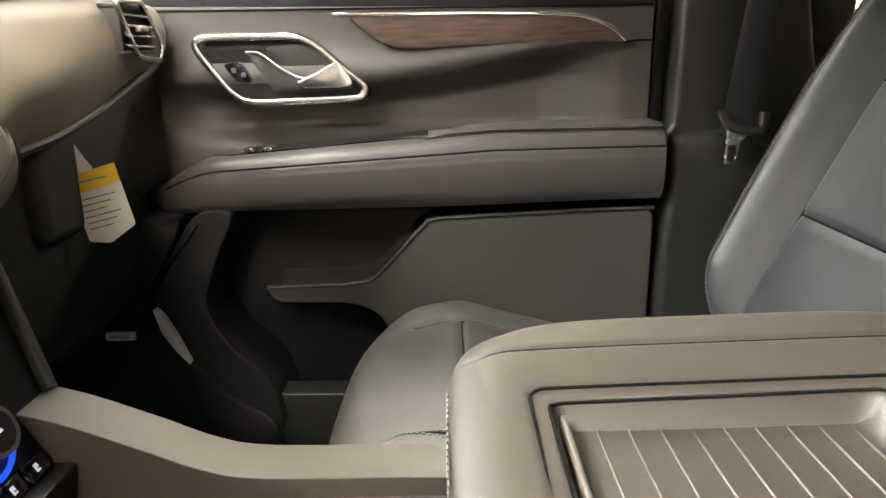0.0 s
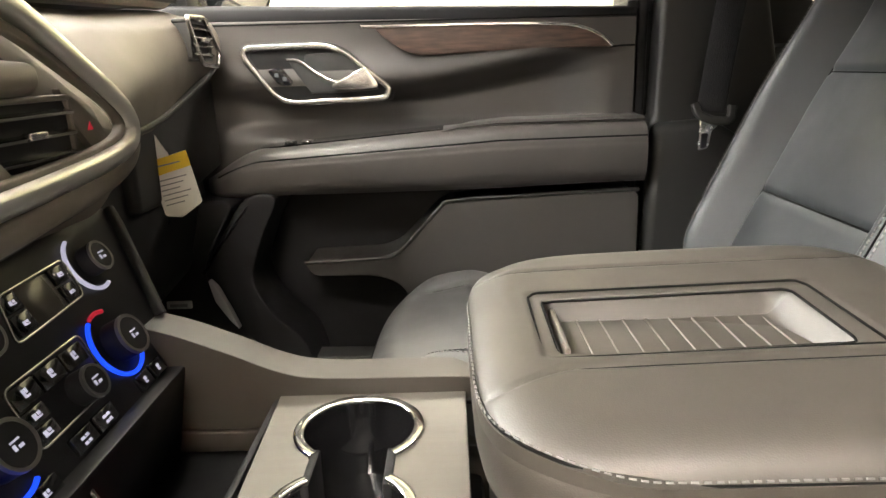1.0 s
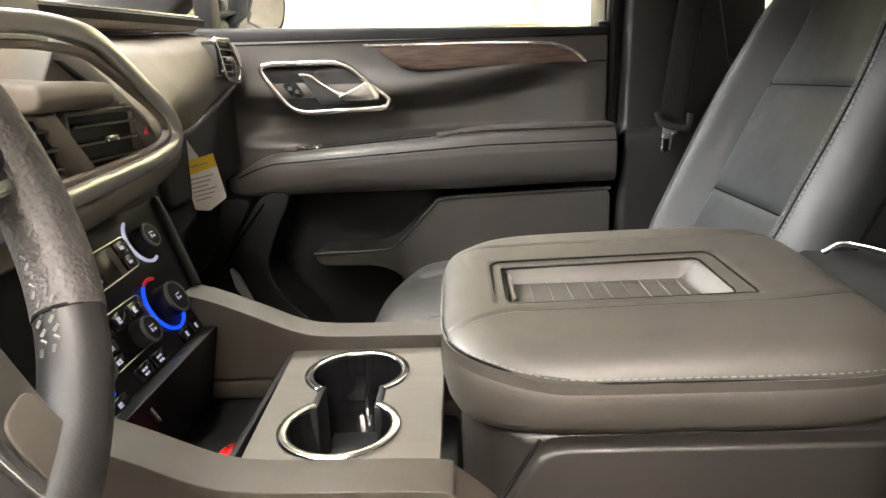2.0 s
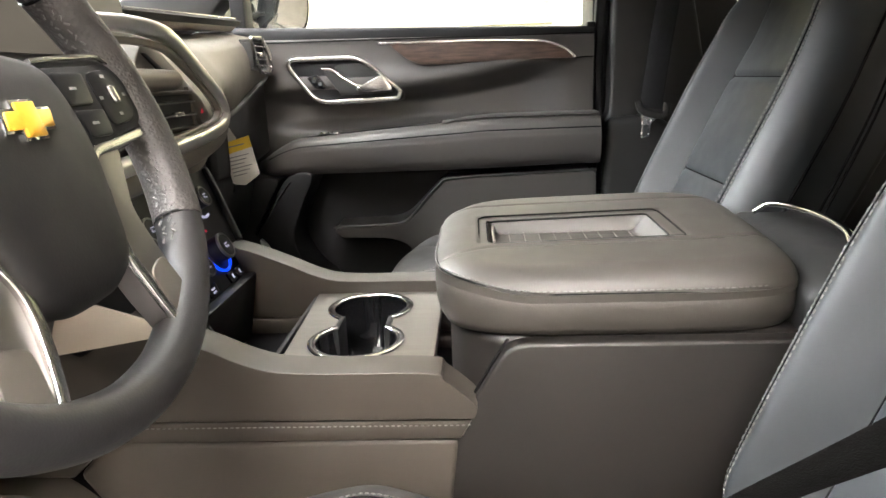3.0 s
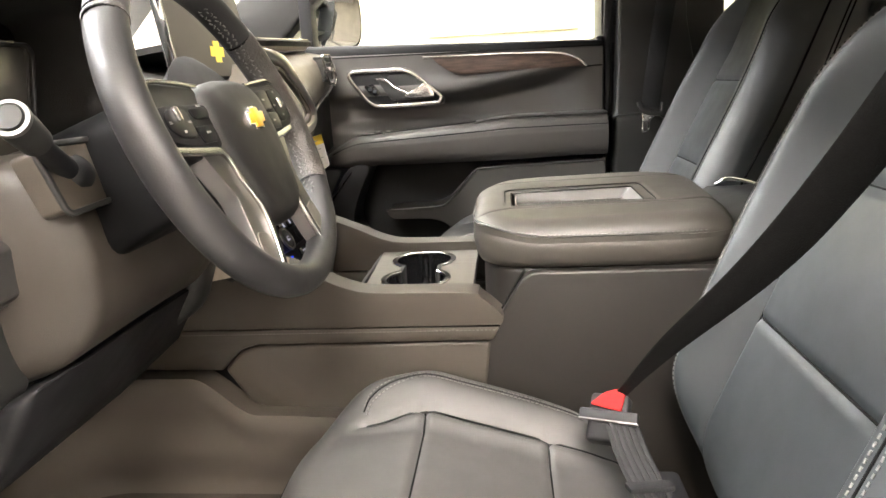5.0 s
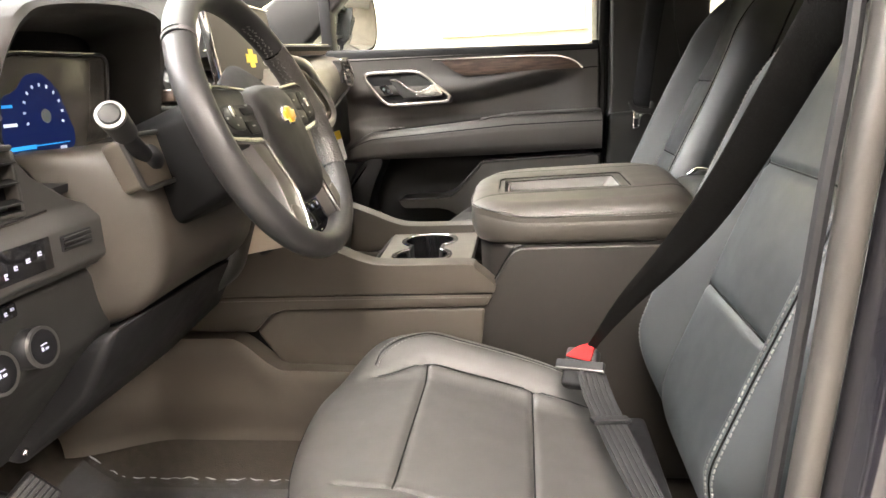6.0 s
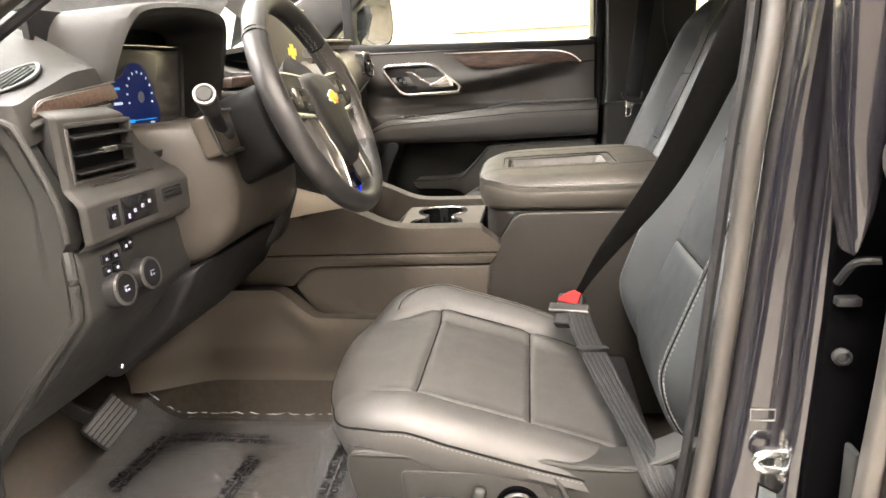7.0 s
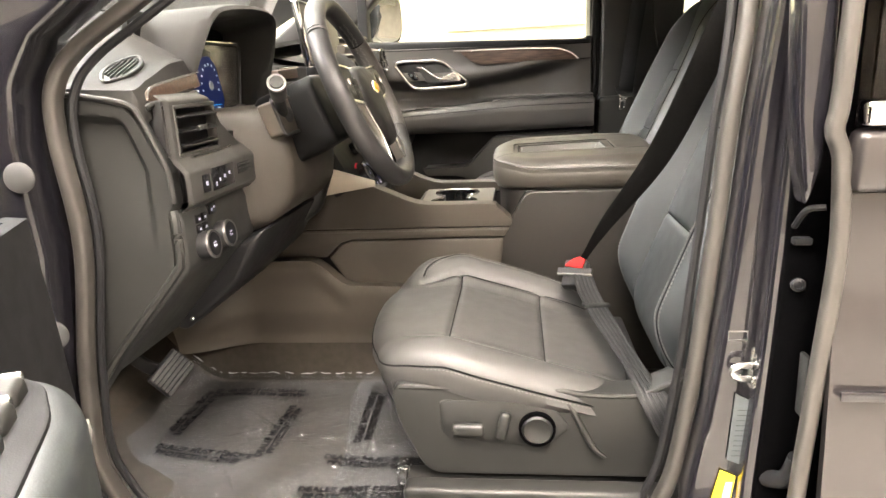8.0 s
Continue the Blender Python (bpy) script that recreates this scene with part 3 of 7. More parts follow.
def door_y(x, z):
    y = 0.768
    y += 0.040 * step(1.452, 1.478, z)
    fade = step(-0.46, -0.36, x) * step(0.30, 0.16, x)
    c = crest(x)
    y -= 0.016 * hump(z, c + 0.018, 0.030) * fade
    y += 0.034 * fade * step(c + 0.012, c - 0.035, z) * step(1.235, 1.275, z)
    y += 0.05 * step(1.17, 1.13, z) * step(-0.40, -0.33, x + 0.55 * (1.14 - z))
    y -= 0.085 * step(1.17, 1.12, z) * step(-0.365, -0.435, x + 0.62 * (1.14 - z))
    return y


def trim_point(u, v):
    x = -0.80 + 1.135 * u
    z = 0.62 + 0.86 * v
    return (x, door_y(x, z), z - 0.026 * step(1.43, 1.48, z) * (x + 0.45) / 0.785)


part("trim_panel", sheet(trim_point, 190, 170), DASH, door, "black soft moulded door trim")
part("outer_skin", sheet(lambda u, v: (-0.80 + 1.14 * u, 0.975 + 0.02 * math.sin(math.pi * v), 0.50 + 0.95 * v), 4, 12, 0.02), PAINT, door)
part("window_sill", prism([(-0.60, 1.455), (0.342, 1.428), (0.342, 1.460), (-0.60, 1.490)], "y", 0.772, 0.86, 0.010, 3), BLACK, door, "black window sill strip")
part("window_pane", sheet(lambda u, v: (-0.60 + 0.97 * u, 0.872 - 0.12 * v, 1.46 + 0.38 * v), 2, 2), PANE, door, "clear side window").visible_shadow = False
part("window_frame", merge(prism([(0.338, 1.45), (0.368, 1.45), (0.385, 1.86), (0.350, 1.86)], "y", 0.78, 0.84, 0.006), prism([(-0.510, 1.45), (-0.474, 1.46), (-0.474, 1.70), (-0.510, 1.66)], "y", 0.79, 0.85, 0.006)), BLACK, door, "black window frame")
part("rear_edge", rbox(0.318, 0.340, 0.775, 0.93, 0.62, 1.47, 0.006), BLACK, door)

# arm rest
def arm_top(x):
    return 1.168 + 0.066 * step(-0.50, -0.335, x) + 0.032 * min(1.0, max(0.0, (x + 0.36) / 0.44))


ARM_PROFILE = [(0.775, 0.000), (0.740, 0.001), (0.708, -0.001), (0.692, -0.005), (0.681, -0.0125), (0.6755, -0.0215), (0.6742, -0.0255), (0.6722, -0.0290), (0.6712, -0.036), (0.6700, -0.045), (0.6705, -0.070), (0.6735, -0.088), (0.682, -0.101), (0.696, -0.1075), (0.775, -0.109)]


ARM_CURVE = smooth_path([(0, y, z) for y, z in ARM_PROFILE], 6)


def arm_point(u, v):
    x = -0.462 + 0.800 * u
    p = ARM_CURVE[min(len(ARM_CURVE) - 1, int(round(v * (len(ARM_CURVE) - 1))))]
    k = 0.25 + 0.75 * math.sin(min(1.0, max(0.0, (x + 0.462) / 0.075)) * math.pi / 2)
    zt, zb = arm_top(x), 1.150 + 0.006 * step(0.0, 0.33, x) - 0.002 * step(-0.30, -0.42, x)
    return (x, 0.775 - (0.775 - p.y) * k, zt + (zb - zt) * p.z / -0.109)


arm_us = [0.0, 0.006, 0.014, 0.024, 0.036, 0.05, 0.066, 0.084] + [0.084 + 0.916 * i / 60 for i in range(1, 61)]
arm = part("arm_rest", sheet(arm_point, 1, 84, us=arm_us), DASH, door, "padded black arm rest")
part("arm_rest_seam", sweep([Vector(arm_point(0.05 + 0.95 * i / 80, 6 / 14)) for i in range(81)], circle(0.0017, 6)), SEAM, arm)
part("arm_cap", sheet(lambda u, v: (-0.020 + 0.358 * u + 0.030 * (1 - v) * (1 - u), 0.774 - 0.080 * v, arm_top(-0.020 + 0.358 * u) + 0.0010 + 0.0045 * step(0.0, 0.10, u) - 0.004 * step(0.85, 1.0, v)), 40, 12, 0.003), DASH, arm, "padded elbow rest")
sp = part("switch_panel", sheet(lambda u, v: (-0.408 + 0.392 * u, 0.772 - 0.070 * v * (0.4 + 0.6 * step(0.0, 0.25, u)), arm_top(-0.408 + 0.392 * u) + 0.0016 - 0.001 * v), 40, 4, 0.002), PIANO, door, "gloss black switch panel")
for k in range(2):
    part("window_switch", rbox(-0.305 + 0.03 * k, -0.285 + 0.03 * k, 0.718, 0.742, arm_top(-0.29) - 0.003, arm_top(-0.29) + 0.006, 0.003), TRIM, sp)
    part("switch_tip", rbox(-0.301 + 0.03 * k, -0.289 + 0.03 * k, 0.7165, 0.7195, arm_top(-0.29) + 0.002, arm_top(-0.29) + 0.0055, 0.001), CHROME, sp)

# wood inlay with bright edge
WTOP = [(-0.135, 1.437), (0.05, 1.436), (0.190, 1.431), (0.235, 1.424), (0.268, 1.410), (0.290, 1.391)]
WBOT = [(0.12, 1.391), (-0.03, 1.387), (-0.062, 1.389), (-0.088, 1.399), (-0.118, 1.420)]
part("wood_inlay", prism([tuple(p[:2]) for p in smooth_path([(*p, 0) for p in WTOP], 5)] + [tuple(p[:2]) for p in smooth_path([(*p, 0) for p in WBOT], 5)], "y", 0.775, 0.752, 0.003), WOOD, door, "brown open-pore wood inlay")
part("bright_edge", sweep(smooth_path([(p[0], 0.7515, p[1] + 0.001) for p in [(-0.158, 1.438)] + WTOP], 6), oblong(0.006, 0.004, 0.0018, 2), up=(0, 1, 0)), BRIGHT, door, "bright chrome edge strip")
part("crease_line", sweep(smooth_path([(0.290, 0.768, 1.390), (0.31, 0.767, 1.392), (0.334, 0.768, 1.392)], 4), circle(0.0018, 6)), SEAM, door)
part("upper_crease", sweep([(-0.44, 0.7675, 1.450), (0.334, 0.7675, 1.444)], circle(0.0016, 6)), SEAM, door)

# handle bowl with chrome ring
bez = corner_poly([(-0.383, 1.409), (-0.202, 1.409), (-0.111, 1.332), (-0.118, 1.315), (-0.310, 1.309)], 0.034, 7)
bx, bz = sum(p[0] for p in bez) / len(bez), sum(p[1] for p in bez) / len(bez)
part("handle_ring", sweep([(p[0], 0.752, p[1]) for p in bez], oblong(0.011, 0.012, 0.004, 3), True, up=(0, 1, 0)), CHROME, door, "satin chrome handle surround")
part("ring_base", prism([(bx + (p[0] - bx) * 1.10, bz + (p[1] - bz) * 1.18) for p in bez], "y", 0.80, 0.760, 0.010, 3, shrink=0.96), TRIM, door)
part("bowl", prism([(bx + (p[0] - bx) * 0.95, bz + (p[1] - bz) * 0.92) for p in bez], "y", 0.775, 0.757, 0.002), BLACK, door)
part("bowl_hollow", prism(corner_poly([(-0.270, 1.395), (-0.195, 1.398), (-0.135, 1.345), (-0.150, 1.333), (-0.235, 1.338)], 0.02), "y", 0.76, 0.7545, 0.002), TRIM, door, "dark hollow behind the pull")
part("pull_handle", prism(round_poly([(-0.190, 1.352), (-0.166, 1.364), (-0.152, 1.370), (-0.145, 1.362), (-0.131, 1.337), (-0.152, 1.332), (-0.200, 1.332), (-0.214, 1.340)], 4), "y", 0.757, 0.738, 0.006, 3), CHROME, door, "satin silver pull handle")
part("pull_edge", sweep(smooth_path([(-0.293, 0.748, 1.387), (-0.270, 0.746, 1.384), (-0.245, 0.744, 1.365), (-0.212, 0.742, 1.347), (-0.185, 0.741, 1.346)], 6), oblong(0.005, 0.004, 0.0018, 2), up=(0, 1, 0)), CHROME, door)
part("pull_base", prism(round_poly([(-0.290, 1.384), (-0.262, 1.376), (-0.235, 1.354), (-0.205, 1.341), (-0.16, 1.338), (-0.135, 1.330), (-0.240, 1.326), (-0.256, 1.332)], 4), "y", 0.758, 0.749, 0.003), TRIM, door)
lk = part("lock_switch", prism(corner_poly([(-0.332, 1.370), (-0.305, 1.375), (-0.285, 1.348), (-0.292, 1.341), (-0.312, 1.343)], 0.008), "y", 0.757, 0.751, 0.002), PIANO, door, "gloss black lock switch")
part("lock_mark", merge(rbox(-0.318, -0.311, 0.7500, 0.7512, 1.357, 1.364, 0), rbox(-0.304, -0.297, 0.7500, 0.7512, 1.350, 1.357, 0)), LABELGREY, lk)

# lower pocket
POCK = [(-0.285, 1.022), (-0.14, 1.026), (-0.105, 1.040), (-0.030, 1.116), (-0.005, 1.129), (0.334, 1.140), (0.334, 0.66), (-0.075, 0.66), (-0.080, 0.93), (-0.105, 0.975), (-0.150, 0.992), (-0.270, 0.995)]
part("map_pocket", prism(corner_poly(POCK, 0.02, 4), "y", 0.80, 0.700, 0.012, 4), DASH, door, "grey-black moulded map pocket")
part("bottle_bin", merge(prism(corner_poly([(-0.36, 0.865), (-0.32, 0.835), (-0.06, 0.83), (-0.06, 0.66), (-0.36, 0.66)], 0.02, 4), "y", 0.74, 0.690, 0.010, 3)), TRIM, door, "dark lower bottle bin")
part("pocket_back", rbox(-0.42, 0.332, 0.800, 0.812, 0.62, 1.146, 0.003), BLACK, door)
part("pocket_lip", sweep(smooth_path([(-0.283, 0.700, 1.021), (-0.14, 0.700, 1.026), (-0.10, 0.700, 1.042), (-0.030, 0.700, 1.115), (0.0, 0.700, 1.130), (0.16, 0.700, 1.136), (0.334, 0.700, 1.141)], 6), circle(0.004, 8)), TRIM, door)
part("speaker_panel", prism(corner_poly([(-0.80, 1.15), (-0.385, 1.15), (-0.465, 1.02), (-0.400, 0.90), (-0.33, 0.83), (-0.28, 0.80), (-0.28, 0.62), (-0.80, 0.62)], 0.03, 4), "y", 0.80, 0.660, 0.012, 3), BLACK, door, "matt black speaker panel")
part("speaker_edge", sweep(smooth_path([(-0.360, 0.672, 1.148), (-0.42, 0.662, 1.072), (-0.458, 0.658, 1.018)], 6), circle(0.0028, 8)), PIANO, door)
part("kick_strip", prism(corner_poly([(-0.446, 1.012), (-0.432, 0.997), (-0.415, 0.959), (-0.398, 0.914), (-0.416, 0.936), (-0.437, 0.970)], 0.006, 3), "y", 0.655, 0.640, 0.003, 2), SILVER, door, "curved bright metal strip")
part("pocket_wall", prism(round_poly([(-0.470, 1.005), (-0.420, 1.085), (-0.372, 1.150), (-0.318, 1.150), (-0.348, 1.080), (-0.372, 1.0), (-0.340, 0.930), (-0.285, 0.87), (-0.27, 0.78), (-0.33, 0.80), (-0.40, 0.885)], 5), "y", 0.80, 0.668, 0.016, 4), BLACK, door)
bd = part("speaker_badge", rbox(-0.533, -0.487, 0.6535, 0.661, 0.953, 0.967, 0.002), SILVER, door, "small metal speaker badge")
part("badge_mark", rbox(-0.526, -0.494, 0.6525, 0.6537, 0.957, 0.963, 0.0), INK, bd)

# outside mirror
om = thing("side_mirror", (-0.45, 1.0, 1.5), "black door mirror with reflecting glass", "mirror")
MIR = [(-0.10, 0.09), (0.07, 0.09), (0.10, 0.05), (0.10, -0.05), (0.06, -0.09), (-0.07, -0.085), (-0.10, -0.05)]
mm = frame_of((-0.475, 1.04, 1.588), (0.75, -0.66, 0))
part("shell", put(prism(round_poly([(1.10 * a, 1.10 * b) for a, b in MIR], 4), "z", -0.08, 0.006, 0.02, 3), mm), PIANO, om)
part("mirror_glass", put(prism(round_poly(MIR, 4), "z", 0.004, 0.009, 0.001), mm), MIRROR, om, "mirror glass")
part("arm", rbox(-0.56, -0.50, 0.86, 0.99, 1.46, 1.52, 0.015, 3), PIANO, om)

# ---- centre console ----
con = thing("centre_console", (0.0, 0.0, 0.6), "dark vinyl centre console with cup holders and padded bin", "console")
RAIL = [(-0.50, 1.13), (-0.40, 1.128), (-0.316, 1.118), (-0.241, 1.090), (-0.19, 1.068), (-0.14, 1.059), (0.0, 1.057), (0.020, 1.048), (0.046, 1.026), (0.054, 1.015), (0.050, 1.003), (-0.50, 1.003)]
for s in (-1, 1):
    part("side_rail", prism([tuple(p[:2]) for p in smooth_path([(*p, 0) for p in RAIL[:-1]], 4)] + [RAIL[-1]], "y", 0.140 * s, 0.188 * s, 0.019, 6), KICK, con)
    part("lower_band", prism([(-0.565, 0.932), (-0.50, 1.000), (0.049, 1.000), (0.036, 0.976), (-0.345, 0.974), (-0.375, 0.965), (-0.41, 0.930)], "y", 0.14 * s, 0.184 * s, 0.004), KICK, con)
    part("lower_panel", prism([(-0.41, 0.928), (-0.375, 0.962), (-0.345, 0.971), (0.034, 0.973), (-0.01, 0.60), (-0.20, 0.60), (-0.22, 0.80), (-0.30, 0.845), (-0.37, 0.865)], "y", 0.12 * s, 0.176 * s, 0.008, 3), KICK, con)
    part("seam_thread", stitches(smooth_path([(-0.48, 0.1845 * s, 0.993), (-0.2, 0.1845 * s, 0.9935), (0.045, 0.1845 * s, 0.994)], 10), (0, s, 0.1), 0.0032, 0.0032, 0.0005), THREAD, con, "fine grey stitching")
    part("rail_lip", sweep(smooth_path([(-0.33, 0.149 * s, 1.044), (-0.30, 0.147 * s, 1.036), (-0.26, 0.146 * s, 1.034), (-0.19, 0.146 * s, 1.036)], 6), circle(0.003, 6)), TRIM, con)
def kick_side(u, v):
    x = -0.80 + 0.68 * u
    top = 0.930 - 0.066 * step(-0.452, -0.345, x) - 0.004 * step(-0.33, -0.2, x) - 0.02 * step(-0.60, -0.80, x)
    z = 0.700 + (top - 0.700) * min(1.0, v / 0.9)
    y = -0.204 + 0.020 * step(0.80, 0.715, z) - 0.012 * hump(z, top - 0.02, 0.04) - 0.075 * step(-0.60, -0.80, x)
    if v > 0.9:
        y += 0.05 * (v - 0.9) / 0.1
        z -= 0.004 * ((v - 0.9) / 0.1) ** 2
    return (x, y, z)


for s in (-1, 1):
    # panel lightened in colour for the light that enters by the open door
    part("kick_panel", put(sheet(kick_side, 70, 40), Matrix.Diagonal((1, -s, 1, 1))), LITKICK, con, "smooth brown-black foot well side panel")
    if s < 0:
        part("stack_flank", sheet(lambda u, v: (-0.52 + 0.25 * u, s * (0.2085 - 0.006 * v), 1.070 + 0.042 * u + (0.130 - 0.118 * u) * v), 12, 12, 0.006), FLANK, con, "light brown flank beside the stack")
part("core", rbox(-0.56, 0.02, -0.145, 0.145, 0.62, 0.955, 0.01), BLACK, con)
part("open_bin", merge(rbox(-0.345, -0.185, -0.150, 0.150, 0.955, 0.972, 0.002), rbox(-0.197, -0.190, -0.148, 0.148, 0.965, 1.036, 0.002)), BLACK, con, "matt black open storage bin")
part("bin_edge", sweep([(-0.325, 0.146, 0.976), (-0.20, 0.146, 0.976)], circle(0.002, 6)), TRIM, con)

# cup plate
XC, YF, YN, HR = -0.098, 0.0705, -0.055, 0.0535


def cup_side(s):
    a = []
    for yc, lo, hi in ((YF, 90, -52), (YN, 52, -90)):
        for i in range(15):
            t = radians(lo + (hi - lo) * i / 14)
            a.append((XC + s * HR * math.cos(t), yc + HR * math.sin(t)))
    return a


XL, XR, Y0, Y1 = -0.190, 0.004, -0.138, 0.142
part("cup_plate", prism(cup_side(-1) + [(XC, Y0), (XL + 0.01, Y0), (XL, Y1), (XC, Y1)], "z", 1.022, 1.040, 0.001, 1), SATIN, con, "brushed bronze-grey cup plate")
part("cup_plate", prism(cup_side(1) + [(XC, Y0), (XR, Y0), (XR, Y1), (XC, Y1)], "z", 1.022, 1.040, 0.001, 1), SATIN, con, "brushed bronze-grey cup plate")
for yc, lo in ((YF, -52), (YN, 128)):
    arc = [(XC + 0.0565 * math.cos(radians(lo + 284 * i / 40)), yc + 0.0565 * math.sin(radians(lo + 284 * i / 40)), 1.0405) for i in range(41)]
    part("cup_ring", sweep(arc, oblong(0.011, 0.006, 0.0028, 3)), BRIGHT, con, "bright chrome cup ring")
    bm = bmesh.new()
    rows = [[bm.verts.new((XC + r * math.cos(radians(9 * i)), yc + r * math.sin(radians(9 * i)), z)) for i in range(40)] for r, z in ((0.047, 0.960), (0.047, 0.958))]
    bm.faces.new(rows[0])
    well = [[bm.verts.new((XC + r * math.cos(radians(lo + 284 * i / 40)), yc + r * math.sin(radians(lo + 284 * i / 40)), z)) for i in range(41)] for r, z in ((0.0532, 1.0398), (0.049, 1.0), (0.047, 0.960))]
    for A, B in zip(well, well[1:]):
        for j in range(40):
            bm.faces.new((A[j], A[j + 1], B[j + 1], B[j]))
    part("cup_well", bm, PIANO, con, "deep black cup well")
for s in (-1, 1):
    part("cup_bridge", prism([(XC + s * 0.030, YN + 0.036), (XC + s * 0.038, YN + 0.036), (XC + s * 0.038, YF - 0.036), (XC + s * 0.030, YF - 0.036)], "z", 0.955, 1.042, 0.002), BLACK, con)
part("cup_floor", rbox(XC - 0.034, XC + 0.034, YN, YF, 0.950, 0.962, 0), BLACK, con)
ins = part("cup_insert", rbox(XC - 0.014, XC + 0.016, YN - 0.048, YN - 0.028, 0.962, 1.012, 0.003), SATIN, con, "pale ribbed rubber insert")
for k in range(2):
    part("insert_slot", rbox(XC - 0.009 + 0.014 * k, XC - 0.006 + 0.014 * k, YN - 0.046, YN - 0.030, 1.0105, 1.0125, 0), BLACK, ins)

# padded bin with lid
# bin and cheeks carry the shade beside the seats in their base colour
part("bin_body", prism([(0.024, -0.080), (0.042, -0.122), (0.074, -0.150), (0.50, -0.158), (0.50, 0.158), (0.074, 0.150), (0.042, 0.122), (0.024, 0.080)], "z", 0.61, 1.0835, 0.010, 3), BINSHADE, con, "dark moulded bin body")
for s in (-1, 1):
    part("bin_cheek", prism(corner_poly([(0.090, 1.0815), (0.052, 1.020), (0.022, 0.960), (0.004, 0.90), (-0.02, 0.62), (0.48, 0.62), (0.48, 1.0815)], 0.02, 3), "y", 0.148 * s, 0.1725 * s, 0.010, 4), BINSHADE, con, "smooth brown-black bin side")
    part("cheek_joint", sweep([(0.0885, 0.158 * s, 1.0825), (0.068, 0.160 * s, 1.050), (0.050, 0.160 * s, 1.018)], circle(0.0018, 6)), SEAM, con)

LX, LY, LHX, LHY = 0.214, 0.016, 0.207, 0.177


def in_tray(X, Y):
    x, y = X + LX, Y + LY
    return step(0.071, 0.080, x) * step(0.298, 0.274, x + 0.10 * max(0.0, y + 0.03)) * step(-0.036, -0.029, y) * step(0.066, 0.057, y)


def lid_top(X, Y):
    z = 0.0705 + 0.075 * Y + 0.004 * (X / LHX) - 0.003 * abs(X / LHX) ** 4
    x = X + LX
    rim = step(0.056, 0.063, x) * step(0.318, 0.308, x + 0.06 * max(0.0, Y + LY + 0.04)) * step(-0.046, -0.040, Y + LY) * step(0.078, 0.071, Y + LY)
    z -= 0.0030 * rim + 0.0200 * in_tray(X, Y)
    z -= 0.0032 * hump(Y, near_seam(X), 0.0028) * step(0.20, 0.17, abs(X) - 0.02)
    z -= 0.0026 * hump(Y, 0.112, 0.0026) * step(0.20, 0.17, abs(X) - 0.02)
    return z


def near_seam(X):
    return -0.074 - 0.030 * step(-0.13, -0.20, X) + 0.012 * step(0.10, 0.19, X)


def lid_rise(x):
    return 0.017 * step(0.115, 0.018, x)


lid_m = Matrix.Translation((LX, LY, 1.098))
pad_bm = put(pad(LHX, LHY, lid_top, 0.034, -0.0335, n=5.2, nx=170, ny=150, tuck=0.0), lid_m)
for v in pad_bm.verts:
    v.co.z += lid_rise(v.co.x) * min(1.0, max(0.0, (1.166 - v.co.z) / 0.034))
lid = part("lid_pad", pad_bm, LIDV, con, "padded vinyl arm rest lid")


def rim_of(grow, z, k=160):
    out = []
    for i in range(k):
        t = 2 * math.pi * i / k
        c, s = math.cos(t), math.sin(t)
        x = LX + (LHX + grow) * math.copysign(abs(c) ** (2 / 5.2), c)
        out.append((x, LY + (LHY + grow) * math.copysign(abs(s) ** (2 / 5.2), s), z + lid_rise(x) * min(1.0, (z - 1.080) / 0.052)))
    return out


band = bmesh.new()
rings = [[band.verts.new(p) for p in rim_of(g, z)] for g, z in ((-0.030, 1.0815), (-0.014, 1.082), (-0.008, 1.0845), (-0.003, 1.092), (0.0, 1.103), (0.001, 1.114), (0.0, 1.123), (-0.003, 1.1290), (-0.009, 1.1315))]
for A, B in zip(rings, rings[1:]):
    for j in range(160):
        band.faces.new((A[j], A[(j + 1) % 160], B[(j + 1) % 160], B[j]))
band.faces.new(rings[0][::-1])
part("lid_band", band, LIDV, con, "padded lower lid band")
part("lid_seam", sweep(rim_of(-0.0025, 1.1312), circle(0.0017, 6), True), SEAM, lid)
part("lid_stitching", stitches([p for p in rim_of(-0.0002, 1.1360, 400) if p[1] < 0.1 and p[0] < 0.36][::-1], (-0.3, -1, 0.5), 0.0042, 0.0028, 0.0006), THREAD, lid, "grey contrast stitching")
part("lid_top_seam", sweep([lid_m @ (pad_point(LHX, LHY, lid_top, 0.034, 5.2, X, near_seam(X)) + Vector((0, 0, 0.0004))) for X in [-0.198 + 0.39 * i / 60 for i in range(61)]], circle(0.0011, 6)), SEAM, lid)
part("lid_top_seam", sweep([lid_m @ (pad_point(LHX, LHY, lid_top, 0.034, 5.2, X, 0.112) + Vector((0, 0, 0.0004))) for X in [-0.19 + 0.37 * i / 60 for i in range(61)]], circle(0.0009, 6)), SEAM, lid)
for grow in (0.0, 0.011):
    ring = [(x - LX, y - LY) for x, y in corner_poly([(0.060 + grow, -0.043 + grow * 0.8), (0.311 - grow * 1.6, -0.043 + grow * 0.8), (0.304 - grow * 1.6, 0.075 - grow), (0.060 + grow, 0.075 - grow)], 0.010, 4)]
    part("tray_edge", sweep([lid_m @ Vector((X, Y, lid_top(X, Y) + 0.0006)) for X, Y in ring], circle(0.0012, 6), True), SEAM, lid)
tray = part("tray_mat", rbox(0.081, 0.279, -0.029, 0.058, 1.1445, 1.1478, 0.001), LIDV, con, "ribbed phone tray mat")
